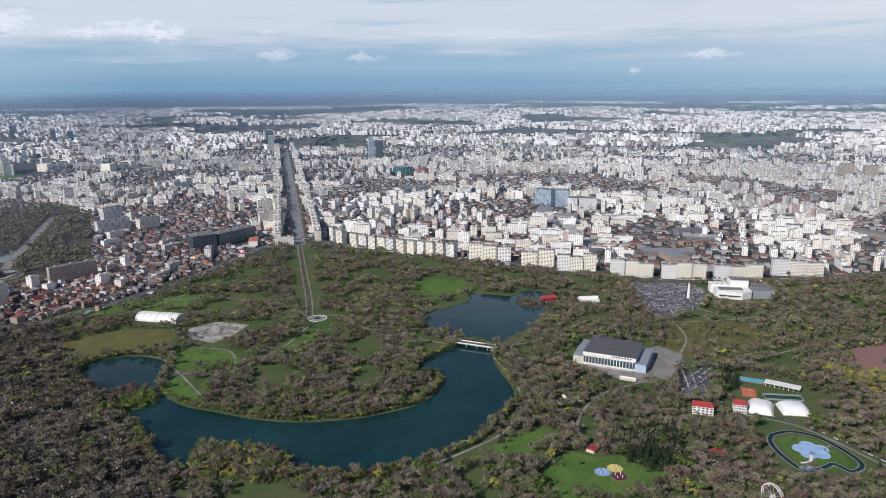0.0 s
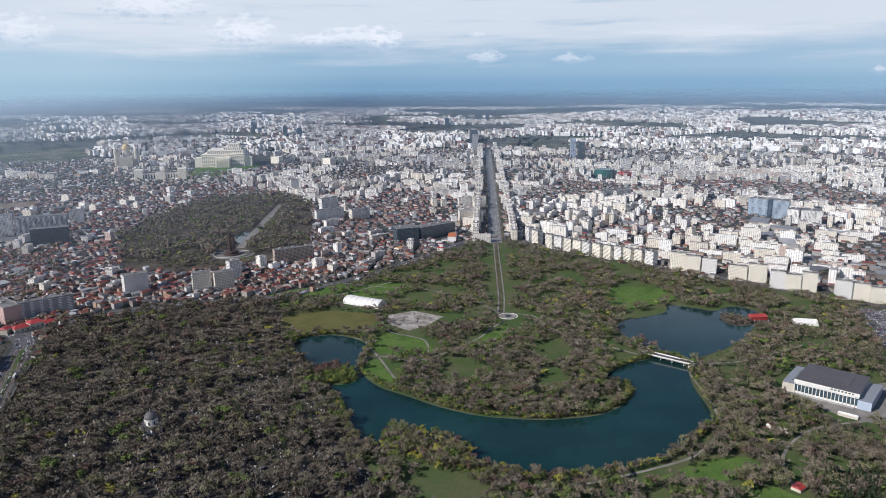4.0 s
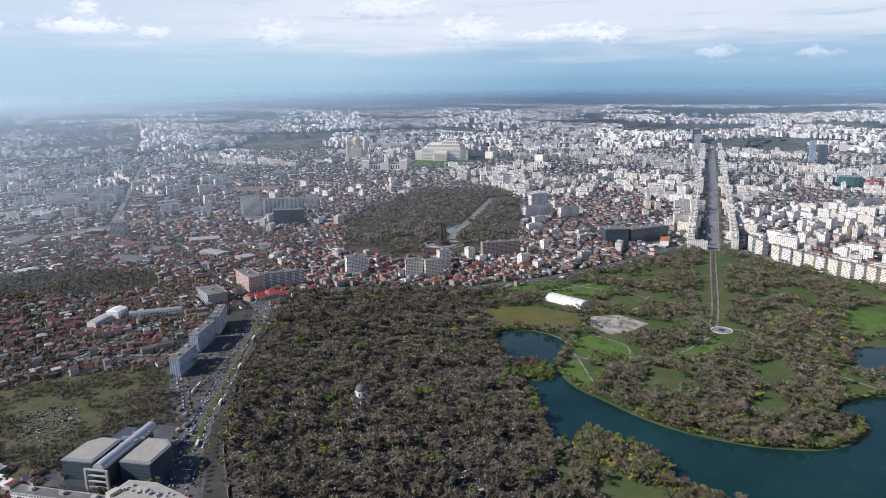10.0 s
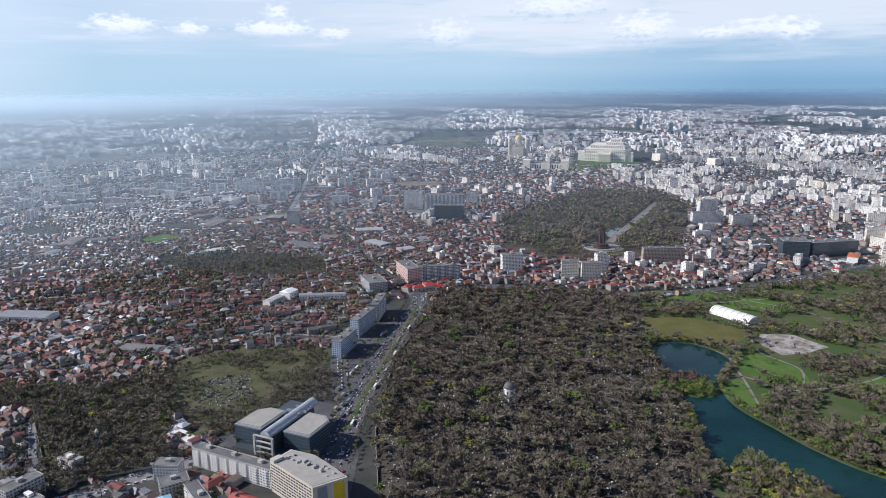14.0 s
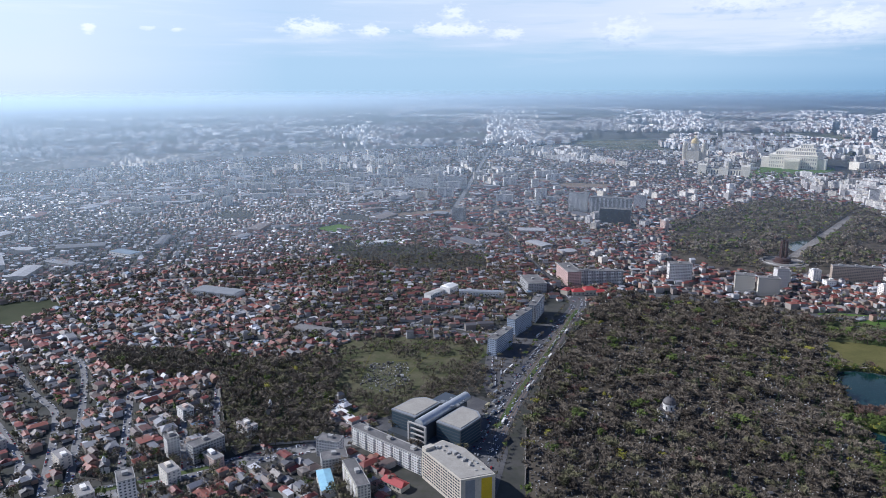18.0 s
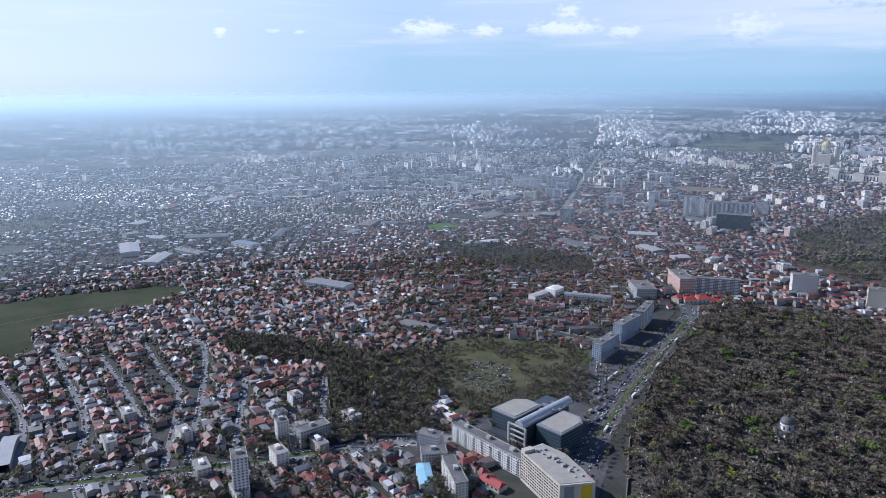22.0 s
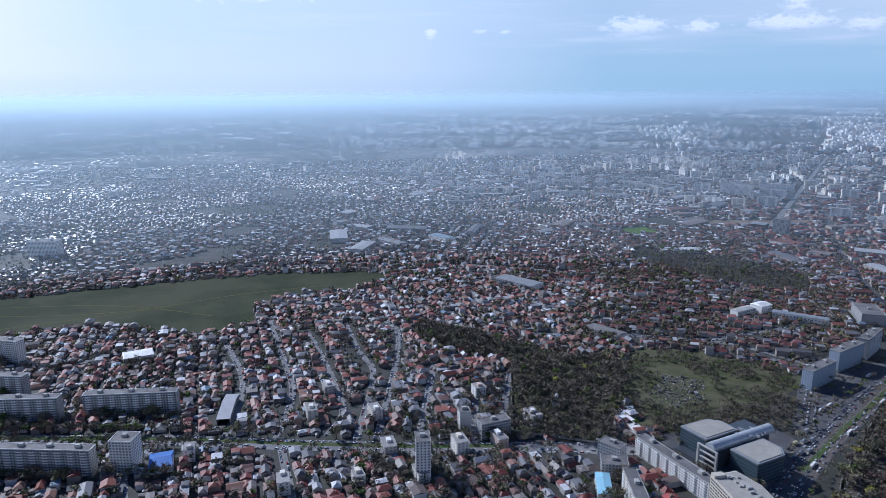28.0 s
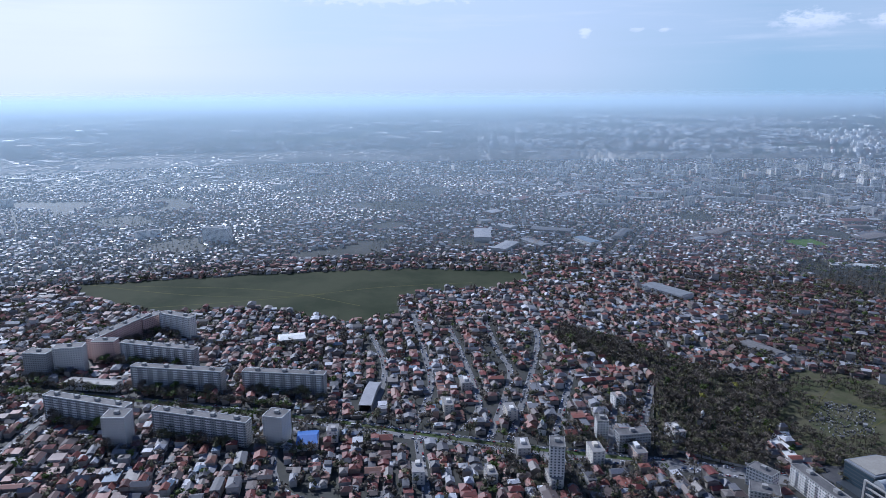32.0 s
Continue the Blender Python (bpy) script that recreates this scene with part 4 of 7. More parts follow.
def houses(name, x, y, ang, label, spread=2.5, annex=True, roof="houses_roof", **sizes):
    w, d, h, rise, inset = house_sizes(len(x), **sizes)
    a = np.radians(ang + rng.normal(0, spread, len(x)) + 90 * (rng.random(len(x)) < 0.22))
    soup = Soup()
    v, s, t = boxes(x, y, 0, w, d, h, a)
    soup.add(v, s, qm=0)
    v, q, t = hipped(x, y, h, w, d, rise, a, inset)
    soup.add(v, q.reshape(-1, 3, 4)[:, :2], t, 1, 1)
    if annex:
        # lean-to wings, garages and sheds
        for share, low in ((0.7, 2.6), (0.45, 2.2)):
            k = np.flatnonzero(rng.random(len(x)) < share)
            side = rng.choice([-1, 1], len(k))
            aw, ad = rng.uniform(3.5, 8, len(k)), rng.uniform(3, 6.5, len(k))
            u, o = rng.uniform(-0.3, 0.3, len(k)) * w[k], side * (d[k] / 2 + ad / 2)
            if low < 2.5:
                u, o = side * (w[k] / 2 + aw / 2 + 1.2), rng.uniform(-0.5, 0.5, len(k)) * d[k]
            ax, ay = x[k] + u * np.cos(a[k]) - o * np.sin(a[k]), y[k] + u * np.sin(a[k]) + o * np.cos(a[k])
            v, s, t = boxes(ax, ay, 0, aw, ad, low, a[k])
            soup.add(v, s, qm=0)
            v, q, t = hipped(ax, ay, low, aw, ad, rng.uniform(0.2, 1.1, len(k)), a[k], 0.0, 0.2)
            soup.add(v, q, t, 1, 1)
    return tagged(new(name, soup.mesh(name, M["houses_wall"], M[roof])), label, "houses", kind="stuff")


WEST_TURN, VILLA_TURN, NORTH_TURN = -38.7, 22.0, 35.0
x, y = lots(540, 1500, 13, 90, 9.6, 11.2, WEST_TURN)
ok = free(x, y) & ~((heading(x, y) + 9 * patch_noise(x, y, 0.006, 3.9) < 21) & (np.hypot(x, y) > 900))
near_x, near_y = x[ok], y[ok]
order = np.argsort(np.hypot(near_x, near_y))
near_x, near_y = near_x[order], near_y[order]
own = np.zeros(len(near_x), bool)
own[np.flatnonzero((near_x > -760) & (near_x < -200))[:300]] = True
houses("low_houses", near_x[~own], near_y[~own], WEST_TURN, "dense low houses with brown, grey and dull red roofs")

# the nearest houses, one by one
sizes = house_sizes(300)
for i, (hx, hy) in enumerate(zip(near_x[own], near_y[own])):
    w, d, h, rise, inset = (s[i] for s in sizes)
    turn = WEST_TURN + rng.normal(0, 2) + 90 * (rng.random() < 0.2)
    flat_top = rise < 0.5
    ob = thing("house", hx, hy, turn, "small house with a flat roof" if flat_top else "two-storey house with a pitched roof" if h > 5 else "small plastered house with a pitched roof", "house", "houses by the tram road")
    part("wall", box(w, d, h), M["one_wall"], ob)
    part("roof", hipped(0, 0, h, w, d, rise, 0.0, inset), M["one_roof"], ob)
    if not flat_top:
        part("chimney", box(0.7, 0.7, 1.5, w * 0.22, d * 0.12, h + rise * 0.55), M["concrete"], ob)
    if i < 150:
        a = radians(turn)
        face = 1 if (-math.sin(a)) * hx + math.cos(a) * hy < 0 else -1
        for k in (-0.28, 0.0, 0.28):
            part("window", box(1.3, 0.14, 1.4, k * w, face * d / 2, h - 2.2), M["window"], ob)

x, y = lots(900, 1900, -7, 30, 13.0, 14.5, VILLA_TURN, wander=8)
ok = free(x, y) & ((heading(x, y) + 9 * patch_noise(x, y, 0.006, 3.9) < 21) | (np.hypot(x, y) > 1500)) & (heading(x, y) < 28) & ~((heading(x, y) > 13) & (np.hypot(x, y) < 905))
houses("villas", x[ok], y[ok], TURNS[ok], "dull red-roofed villas among trees", roof="villa_roof")
x, y = lots(1500, 2900, 10, 92, 12.6, 14.6, WEST_TURN + 12, wander=25)
ok = free(x, y) & (patch_noise(x, y, 0.005, 2.7) > -0.42)
houses("suburban_houses", x[ok], y[ok], TURNS[ok], "wide spread of low suburban houses", annex=False, roof="far_roof", small=6.8, big=11.5)
x, y = lots(1180, 1750, -36, 4, 12.0, 14.0, NORTH_TURN, wander=14)
ok = free(x, y)
houses("park_side_houses", x[ok], y[ok], TURNS[ok], "close-set houses with red and grey roofs by the park", annex=False, small=8.0, big=14.0)
x, y = lots(1750, 2900, -36, 10, 16.0, 19.0, NORTH_TURN, wander=14)
ok = free(x, y) & (rng.random(len(x)) < 0.9)
houses("town_houses", x[ok], y[ok], TURNS[ok], "close-set town houses with mixed roofs", annex=False, small=9.0, big=17.0)
x, y = lots(2900, 4290, -92, 92, 27.0, 29.0, 20.0, wander=40)
ok = free(x, y) & (rng.random(len(x)) < 0.9)
houses("distant_houses", x[ok], y[ok], TURNS[ok], "distant sea of small roofs", annex=False, roof="far_roof", small=8.0, big=16.0)
x, y = lots(1240, 2950, -92, -36, 20.0, 23.0, -65.0, wander=20)
ok = free(x, y) & (rng.random(len(x)) < 0.85)
houses("eastern_houses", x[ok], y[ok], TURNS[ok], "low houses between apartment blocks", annex=False, small=9.0, big=16.0)


def blocks(name, x, y, ang, label, w=(18, 60), d=(12, 15), h=(16, 32), detail=True, spread=4.0, wall="pale_wall"):
    """Many concrete blocks in one mesh: walls, flat roofs, roof huts and windows or window bands."""
    count = len(x)
    w, d, h = rng.uniform(*w, count), rng.uniform(*d, count), rng.uniform(*h, count)
    a = np.radians(ang + rng.normal(0, spread, count) + 90 * (patch_noise(x, y, 1 / 240, 4.4) > 0.1))
    soup = Soup()
    v, s, t = boxes(x, y, 0, w, d, h, a)
    soup.add(v, s, qm=0)
    v, s, t = boxes(x, y, h - 0.05, w + 0.4, d + 0.4, 0.7, a)
    soup.add(v, np.vstack([s]), qm=0)
    v, s, t = boxes(x, y, h, w, d, 0.4, a)
    soup.add(v, t, qm=1)
    off = rng.uniform(-0.3, 0.3, count) * w
    v, s, t = boxes(x + off * np.cos(a), y + off * np.sin(a), h, rng.uniform(4, 8, count), 4.5, 3.0, a)
    soup.add(v, np.vstack([s, t]), qm=0)
    for i in range(count):
        floors = max(3, round(h[i] / 2.9))
        for face, (length, depth, turn) in enumerate(((w[i], d[i], 0), (d[i], w[i], 90), (w[i], d[i], 180), (d[i], w[i], 270))):
            b = a[i] + math.radians(turn - 90)
            if math.cos(b) * x[i] + math.sin(b) * y[i] > 0:
                continue
            cols = max(1, int(length / 4.2)) if detail else max(1, int(length / 24))
            wide = 1.7 if detail else length / cols * 0.7
            xs = (np.arange(cols) + 0.5) * length / cols - length / 2
            zs = (np.arange(floors) + 0.35) * h[i] / floors
            gx, gz = (g.ravel() for g in np.meshgrid(xs, zs))
            tall = 0.42 * h[i] / floors
            px = np.stack([gx - wide / 2, gx + wide / 2, gx + wide / 2, gx - wide / 2], 1)
            pz = np.stack([gz, gz, gz + tall, gz + tall], 1)
            c, s_ = math.cos(a[i] + math.radians(turn)), math.sin(a[i] + math.radians(turn))
            py = -depth / 2 - 0.12
            v = np.stack([x[i] + px * c - py * s_, y[i] + px * s_ + py * c, pz], -1).reshape(-1, 3)
            soup.add(v, np.arange(len(v)).reshape(-1, 4), qm=2)
    return tagged(new(name, soup.mesh(name, M[wall], M["block_roof"], M["far_window"])), label, "apartment blocks", kind="stuff")


def block_lots(r0, r1, y0, y1, du, dv, ang, share=1.0):
    x, y = lots(r0, r1, y0, y1, du, dv, ang, street=4, alley=16.0, wander=18)
    ok = free(x, y, 6.0) & (rng.random(len(x)) < 1.35 * share) & (patch_noise(x, y, 1 / 330, 6.6) > -0.14)
    global TURNS
    TURNS = TURNS[ok]
    return x[ok], y[ok]


x, y = block_lots(1240, 2300, -92, -38, 38, 31, -65, 0.50)
blocks("eastern_blocks", x, y, TURNS, "dense rows of pale concrete apartment blocks", w=(14, 50), d=(10, 14), h=(10, 30))
x, y = block_lots(2300, 3400, -92, -20, 48, 36, -50, 0.62)
blocks("far_blocks", x, y, TURNS, "far pale apartment blocks", w=(12, 62), h=(9, 30), detail=False)
x, y = block_lots(3400, 4900, -92, 2, 66, 60, -35, 0.6)
blocks("farthest_blocks", x, y, TURNS, "far pale apartment blocks", w=(16, 70), h=(9, 28), detail=False)
x, y = block_lots(1350, 2700, -38, -4, 60, 50, 35, 0.26)
blocks("town_blocks", x, y, TURNS, "pale mid-rise town buildings", w=(14, 40), h=(11, 26))
x, y = block_lots(2200, 4900, -4, 36, 62, 52, 15, 0.36)
blocks("western_blocks", x, y, TURNS, "far western apartment blocks", w=(16, 60), h=(12, 32), detail=False)
x, y = block_lots(1500, 4900, 40, 92, 120, 110, -20, 0.06)
blocks("southern_blocks", x, y, TURNS, "single blocks among low suburbs", w=(25, 60), h=(10, 28), detail=False)
for title, r0, r1, h0, h1, count in (("factory_halls", 1500, 3200, -8, 42, 150), ("distant_halls", 3000, 4900, -30, 92, 260), ("works_halls", 1250, 2300, -92, -40, 60)):
    r_, h_ = np.sqrt(rng.uniform(r0 ** 2, r1 ** 2, count)), np.radians(rng.uniform(h0, h1, count))
    x, y = -r_ * np.sin(h_), r_ * np.cos(h_)
    ok = free(x, y, 20.0)
    x, y = x[ok], y[ok]
    soup = Soup()
    w, d, h, a = rng.uniform(35, 110, len(x)), rng.uniform(18, 45, len(x)), rng.uniform(6, 12, len(x)), rng.uniform(0, 3.1, len(x))
    v, s, t = boxes(x, y, 0, w, d, h, a)
    soup.add(v, s, qm=0)
    v, q, t = hipped(x, y, h, w, d, 1.5, a)
    soup.add(v, q, t, 1, 1)
    tagged(new(title, soup.mesh(title, M["houses_wall"], M["hall_roof"])), "long low factory halls with pale roofs", "halls", kind="stuff")
spots = np.array([(-512, 520), (-454, 561), (-542, 582), (-392, 505), (-333, 546), (-384, 673), (-306, 580), (-299, 645), (-434, 400), (-384, 447), (-339, 485), (-555, 391)], float)
blocks("residential_blocks", spots[:, 0], spots[:, 1], WEST_TURN, "small white residential blocks among houses", w=(12, 22), d=(10, 14), h=(9, 17), spread=3.0)
# the city beyond the plan's level part, on the far slope
FAR_WALLS = scattered("far_block_walls", [(0.0, (0.72, 0.70, 0.66)), (0.3, (0.80, 0.79, 0.76)), (0.5, (0.50, 0.47, 0.42)), (0.68, (0.30, 0.26, 0.24)), (0.82, (0.22, 0.13, 0.11)), (0.9, (0.86, 0.86, 0.85))], 0.42, 0.2)

FAR_ROOFS = M["far_roof"]


def far_town(name, count, far, turn, w, d, h, label, cut, seed, scale=900.0, walls=FAR_WALLS):
    far_, spin = np.sqrt(rng.uniform(far[0] ** 2, far[1] ** 2, count)), np.radians(rng.uniform(*turn, count))
    ok = patch_noise(-far_ * np.sin(spin), far_ * np.cos(spin), 1 / scale, seed) > cut + 0.35 * (far_ - far[0]) / (far[1] - far[0]) - 0.15
    far_, spin = far_[ok], spin[ok]
    x, y, z, k = afar(far_, spin)
    count = len(x)
    soup = Soup()
    v, s, t = boxes(x, y, z - 2 * k, rng.uniform(*w, count) * k, rng.uniform(*d, count) * k, (2 + rng.uniform(*h, count)) * k, 0.6 + 0.8 * np.floor(spin * 9) + 1.571 * (rng.random(count) < 0.4))
    soup.add(v, np.vstack([s, t]))
    return tagged(new(name, soup.mesh(name, walls)), label, "town", kind="stuff")


far_town("far_blocks_town", 26000, (4320, 9500), (-92, 4), (16, 70), (12, 16), (9, 32), "far pale apartment blocks towards the horizon", -0.12, 3.3)
far_town("outer_town", 11000, (9000, 15500), (-92, 12), (25, 130), (14, 40), (7, 30), "faint pale buildings at the rim of the city", 0.05, 5.3, 1600.0)
far_town("far_western_blocks", 6000, (4320, 9500), (2, 42), (12, 44), (12, 16), (12, 34), "far pale apartment blocks towards the horizon", 0.0, 6.1, 1100.0)
far_town("far_suburb", 24000, (4320, 8600), (0, 92), (12, 30), (10, 20), (6, 13), "far low suburb of small roofs", -0.2, 7.7, walls=FAR_ROOFS)
far_town("far_works", 900, (5200, 15000), (10, 92), (80, 320), (30, 70), (6, 12), "long pale roofs of far works and greenhouses", -0.05, 9.1, 1500.0)
far_town("far_greenhouses", 260, (11000, 19000), (-92, -50), (80, 260), (20, 40), (5, 9), "long pale roofs of far works and greenhouses", -0.05, 2.1, 1500.0)
# far dark high-rise towers, each by itself
FAR_TOWERS = [(4700, -39.2, 50, 91), (7900, -38.6, 34, 118), (7950, -39.4, 30, 100), (7700, -40.3, 38, 105), (6900, -37.0, 42, 80), (6500, -21.6, 48, 90), (5600, -24.0, 34, 92), (5700, -25.1, 40, 70), (6000, -16.5, 36, 62), (7400, -8.0, 40, 60), (7000, 5.0, 60, 60)]
for far_, turn_, w, h in FAR_TOWERS:
    x, y, z, k = (float(v_) for v_ in afar(np.array(float(far_)), radians(turn_)))
    ob = thing("high_rise_tower", x, y, turn_, "dark blue glass high-rise far across the city", "tower", "far towers")
    ob.location.z = z
    part("wall", box(w * k, 0.6 * w * k, (h + 4) * k, z=-4 * k), WALLS["dark"], ob)
    part("crown", box(0.7 * w * k, 0.4 * w * k, 6 * k, z=h * k), M["concrete"], ob)
    for f in range(6):
        part("window_band", box(0.94 * w * k, 0.05 * w * k, 0.07 * h * k, 0, -0.3 * w * k, (0.06 + 0.155 * f) * h * k), M["bluegrass"], ob)
# belts of wood on the far plain
far_, spin = np.sqrt(rng.uniform(4320 ** 2, 19000 ** 2, 9000)), np.radians(rng.uniform(-92, 92, 9000))
ok = patch_noise(-far_ * np.sin(spin), far_ * np.cos(spin), 1 / 1300, 8.8) > 0.0
x, y, z, k = afar(far_[ok], spin[ok])
soup = Soup()
v, s, t = boxes(x, y, z - 2 * k, rng.uniform(40, 150, len(x)) * k, rng.uniform(20, 50, len(x)) * k, rng.uniform(9, 17, len(x)) * k, rng.uniform(0, 3, len(x)), 0.8)
soup.add(v, np.vstack([s, t]))
tagged(new("far_woods", soup.mesh("far_woods", patchy("far_woodland", (0.045, 0.048, 0.034), (0.085, 0.08, 0.055), 0.02, 0.2, 0.95))), "far belts of bare woodland", "trees", kind="stuff")
lake_far, lake_turn = np.array([10300, 10700, 11300, 12200, 12800, 12600, 12000, 11500, 10900, 10400]), np.radians([-0.5, 1.5, 4.0, 6.5, 7.6, 3.0, 1.0, -1.0, -2.2, -2.0])
x, y, z, k = afar(lake_far, lake_turn)
tris = np.array(tessellate_polygon([[Vector((a_, b_, 0.0)) for a_, b_ in zip(-lake_far * np.sin(lake_turn), lake_far * np.cos(lake_turn))]]))
tagged(new("far_lake", np_mesh("far_lake", np.stack([x * 0.9985, y * 0.9985, EYE + (z - EYE) * 0.9985], 1), None, tris, (material("pale_water", lambda n: {"Base Color": n.mix(n.noise(None, 9.0), (0.30, 0.36, 0.40), (0.40, 0.46, 0.50)), "Roughness": 0.3}),))), "pale reservoir far beyond the city", "lake", kind="structure")
# blocks lining the long boulevard
for side in (-1, 1):
    line = smooth(BOULEVARD[1:], 26, False)
    d = np.gradient(line, axis=0)
    d /= np.linalg.norm(d, axis=1)[:, None]
    spots = line[6::1] + side * 47 * np.stack([-d[6:, 1], d[6:, 0]], 1)
    spots = spots[(np.hypot(*spots.T) < 4200) & (np.hypot(*spots.T) > 1560)][::2]
    blocks("boulevard_blocks", spots[:, 0], spots[:, 1], 50.0, "pale blocks lining the boulevard", w=(26, 34), h=(22, 32), spread=1.0)


# ---------------------------------------------------------------- trees
gold = (1 + 5 ** 0.5) / 2
CLUMP_V = np.array([(-1, gold, 0), (1, gold, 0), (-1, -gold, 0), (1, -gold, 0), (0, -1, gold), (0, 1, gold), (0, -1, -gold), (0, 1, -gold), (gold, 0, -1), (gold, 0, 1), (-gold, 0, -1), (-gold, 0, 1)]) / 1.902
CLUMP_T = np.array([(0, 11, 5), (0, 5, 1), (0, 1, 7), (0, 7, 10), (0, 10, 11), (1, 5, 9), (5, 11, 4), (11, 10, 2), (10, 7, 6), (7, 1, 8), (3, 9, 4), (3, 4, 2), (3, 2, 6), (3, 6, 8), (3, 8, 9), (4, 9, 5), (2, 4, 11), (6, 2, 10), (8, 6, 7), (9, 8, 1)])


def tree_shape(kind, count, seed):
    """A tree one unit high: trunk and limbs, and a ragged crown of thin twig sprays or small leaves."""
    r = np.random.default_rng(seed)
    wood = Soup()
    fine = kind in ("bare", "rust", "budding") and count > 24
    a = np.arange(4) * np.pi / 2
    trunk = np.concatenate([np.stack([k * np.cos(a), k * np.sin(a), np.full(4, z)], 1) for k, z in ((0.028, -0.02), (0.020, 0.25), (0.008, 0.72))])
    i = np.arange(4)
    slight = count < 55
    count = int(count * 1.6) if fine else count
    if slight:
        wood.add([[0.03, 0, 0], [-0.015, 0.026, 0], [-0.015, -0.026, 0], [0, 0, 0.7]], t=[[0, 1, 3], [1, 2, 3], [2, 0, 3]])
    else:
        wood.add(trunk, np.concatenate([np.stack([k * 4 + i, k * 4 + (i + 1) % 4, k * 4 + 4 + (i + 1) % 4, k * 4 + 4 + i], 1) for k in (0, 1)]))
    tips = []
    for _ in range(5 if kind != "ever" else 0):
        az, z0, reach = r.uniform(0, 6.28), r.uniform(0.22, 0.45), r.uniform(0.2, 0.34)
        tip = np.array([reach * math.cos(az), reach * math.sin(az), z0 + r.uniform(0.22, 0.42)])
        tips.append(tip)
        b = np.array([[0.011 * math.cos(az + k), 0.011 * math.sin(az + k), z0] for k in (0, 2.1, 4.2)])
        if not slight:
            wood.add(np.vstack([b, tip]), t=[[0, 1, 3], [1, 2, 3], [2, 0, 3]])
    if kind == "ever":
        z = r.uniform(0.08, 1.0, count) ** 1.2
        rad = (1.02 - z) * 0.24 * np.sqrt(r.uniform(0.15, 1, count))
        az = r.uniform(0, 6.28, count)
        c = np.stack([rad * np.cos(az), rad * np.sin(az), z], 1)
        out = np.stack([np.cos(az), np.sin(az), np.full(count, -0.5)], 1)
        size, thin = 0.11, 0.5
    else:
        lobes = np.array(tips + [[0, 0, 0.75], [0.05, -0.04, 0.6]])
        pick = r.integers(0, len(lobes), count)
        p = r.normal(0, 1, (count, 3))
        p /= np.linalg.norm(p, axis=1)[:, None]
        p[:, 2] = np.where(p[:, 2] < -0.3, -p[:, 2], p[:, 2])
        c = lobes[pick] * [1, 1, 0.98] + p * r.uniform(0.45, 1.15, count)[:, None] * [0.2, 0.2, 0.19]
        # sprays lie round each clump, so that its lit and shaded sides show
        out = np.cross(p + r.normal(0, 0.28, (count, 3)), r.normal(0, 1, (count, 3)))
        facing = p + r.normal(0, 0.3, (count, 3))
        size, thin = (0.11, 0.9)
        if fine:
            # slender sprays of twigs that spread outwards and up
            c = lobes[pick] + p * (r.uniform(0.05, 1.15, count) ** 0.7)[:, None] * [0.19, 0.19, 0.19]
            out = p * [0.8, 0.8, 0.5] + [0, 0, 0.45] + r.normal(0, 0.35, (count, 3))
            facing = r.normal(0, 1, (count, 3))
            size, thin = 0.15, 0.42
        size *= (1.0 if count > 88 else 1.3) if fine else 1.0 if count > 55 else 1.35 if count > 24 else 2.0
    out /= np.linalg.norm(out, axis=1)[:, None]
    other = np.cross(out, r.normal(0, 1, (count, 3)) if kind == "ever" else facing)
    other /= np.linalg.norm(other, axis=1)[:, None]
    s = size * r.uniform(0.6, 1.3, count)[:, None]
    v = np.stack([c - out * s * 0.5 - other * s * thin * 0.5, c - out * s * 0.5 + other * s * thin * 0.5, c + out * s * 0.6], 1)
    tri, count_v, verts = np.arange(3 * count).reshape(-1, 3), 3 * count, [v.reshape(-1, 3)]
    if kind != "ever" and not fine:
        # a soft uneven clump of twigs inside each fork
        lumps = lobes[[0, 2, 5]] if count > 55 else lobes[[0, 5]] * [0.8, 0.8, 1] if count > 24 else np.array([[0.02, 0, 0.6]])
        big = 0.12 if count > 55 else 0.17 if count > 24 else 0.30
        tris = [tri]
        for lump in lumps:
            few = count <= 24
            ball = (np.array([(1, 0, 0), (0, 1, 0), (-1, 0, 0), (0, -1, 0), (0, 0, 1), (0, 0, -1)]) if few else CLUMP_V) * r.uniform(0.68, 1.18, (6 if few else 12, 1)) * [big, big, big * 0.85] * r.uniform(0.8, 1.15) + lump
            tris.append((np.array([(0, 1, 4), (1, 2, 4), (2, 3, 4), (3, 0, 4), (1, 0, 5), (2, 1, 5), (3, 2, 5), (0, 3, 5)]) if few else CLUMP_T) + count_v)
            verts.append(ball)
            count_v += len(ball)
        tri = np.concatenate(tris)
    cat = np.concatenate
    return (cat(wood.v), cat(wood.q) if wood.q else None, cat(wood.t) if wood.t else None), (cat(verts), tri)


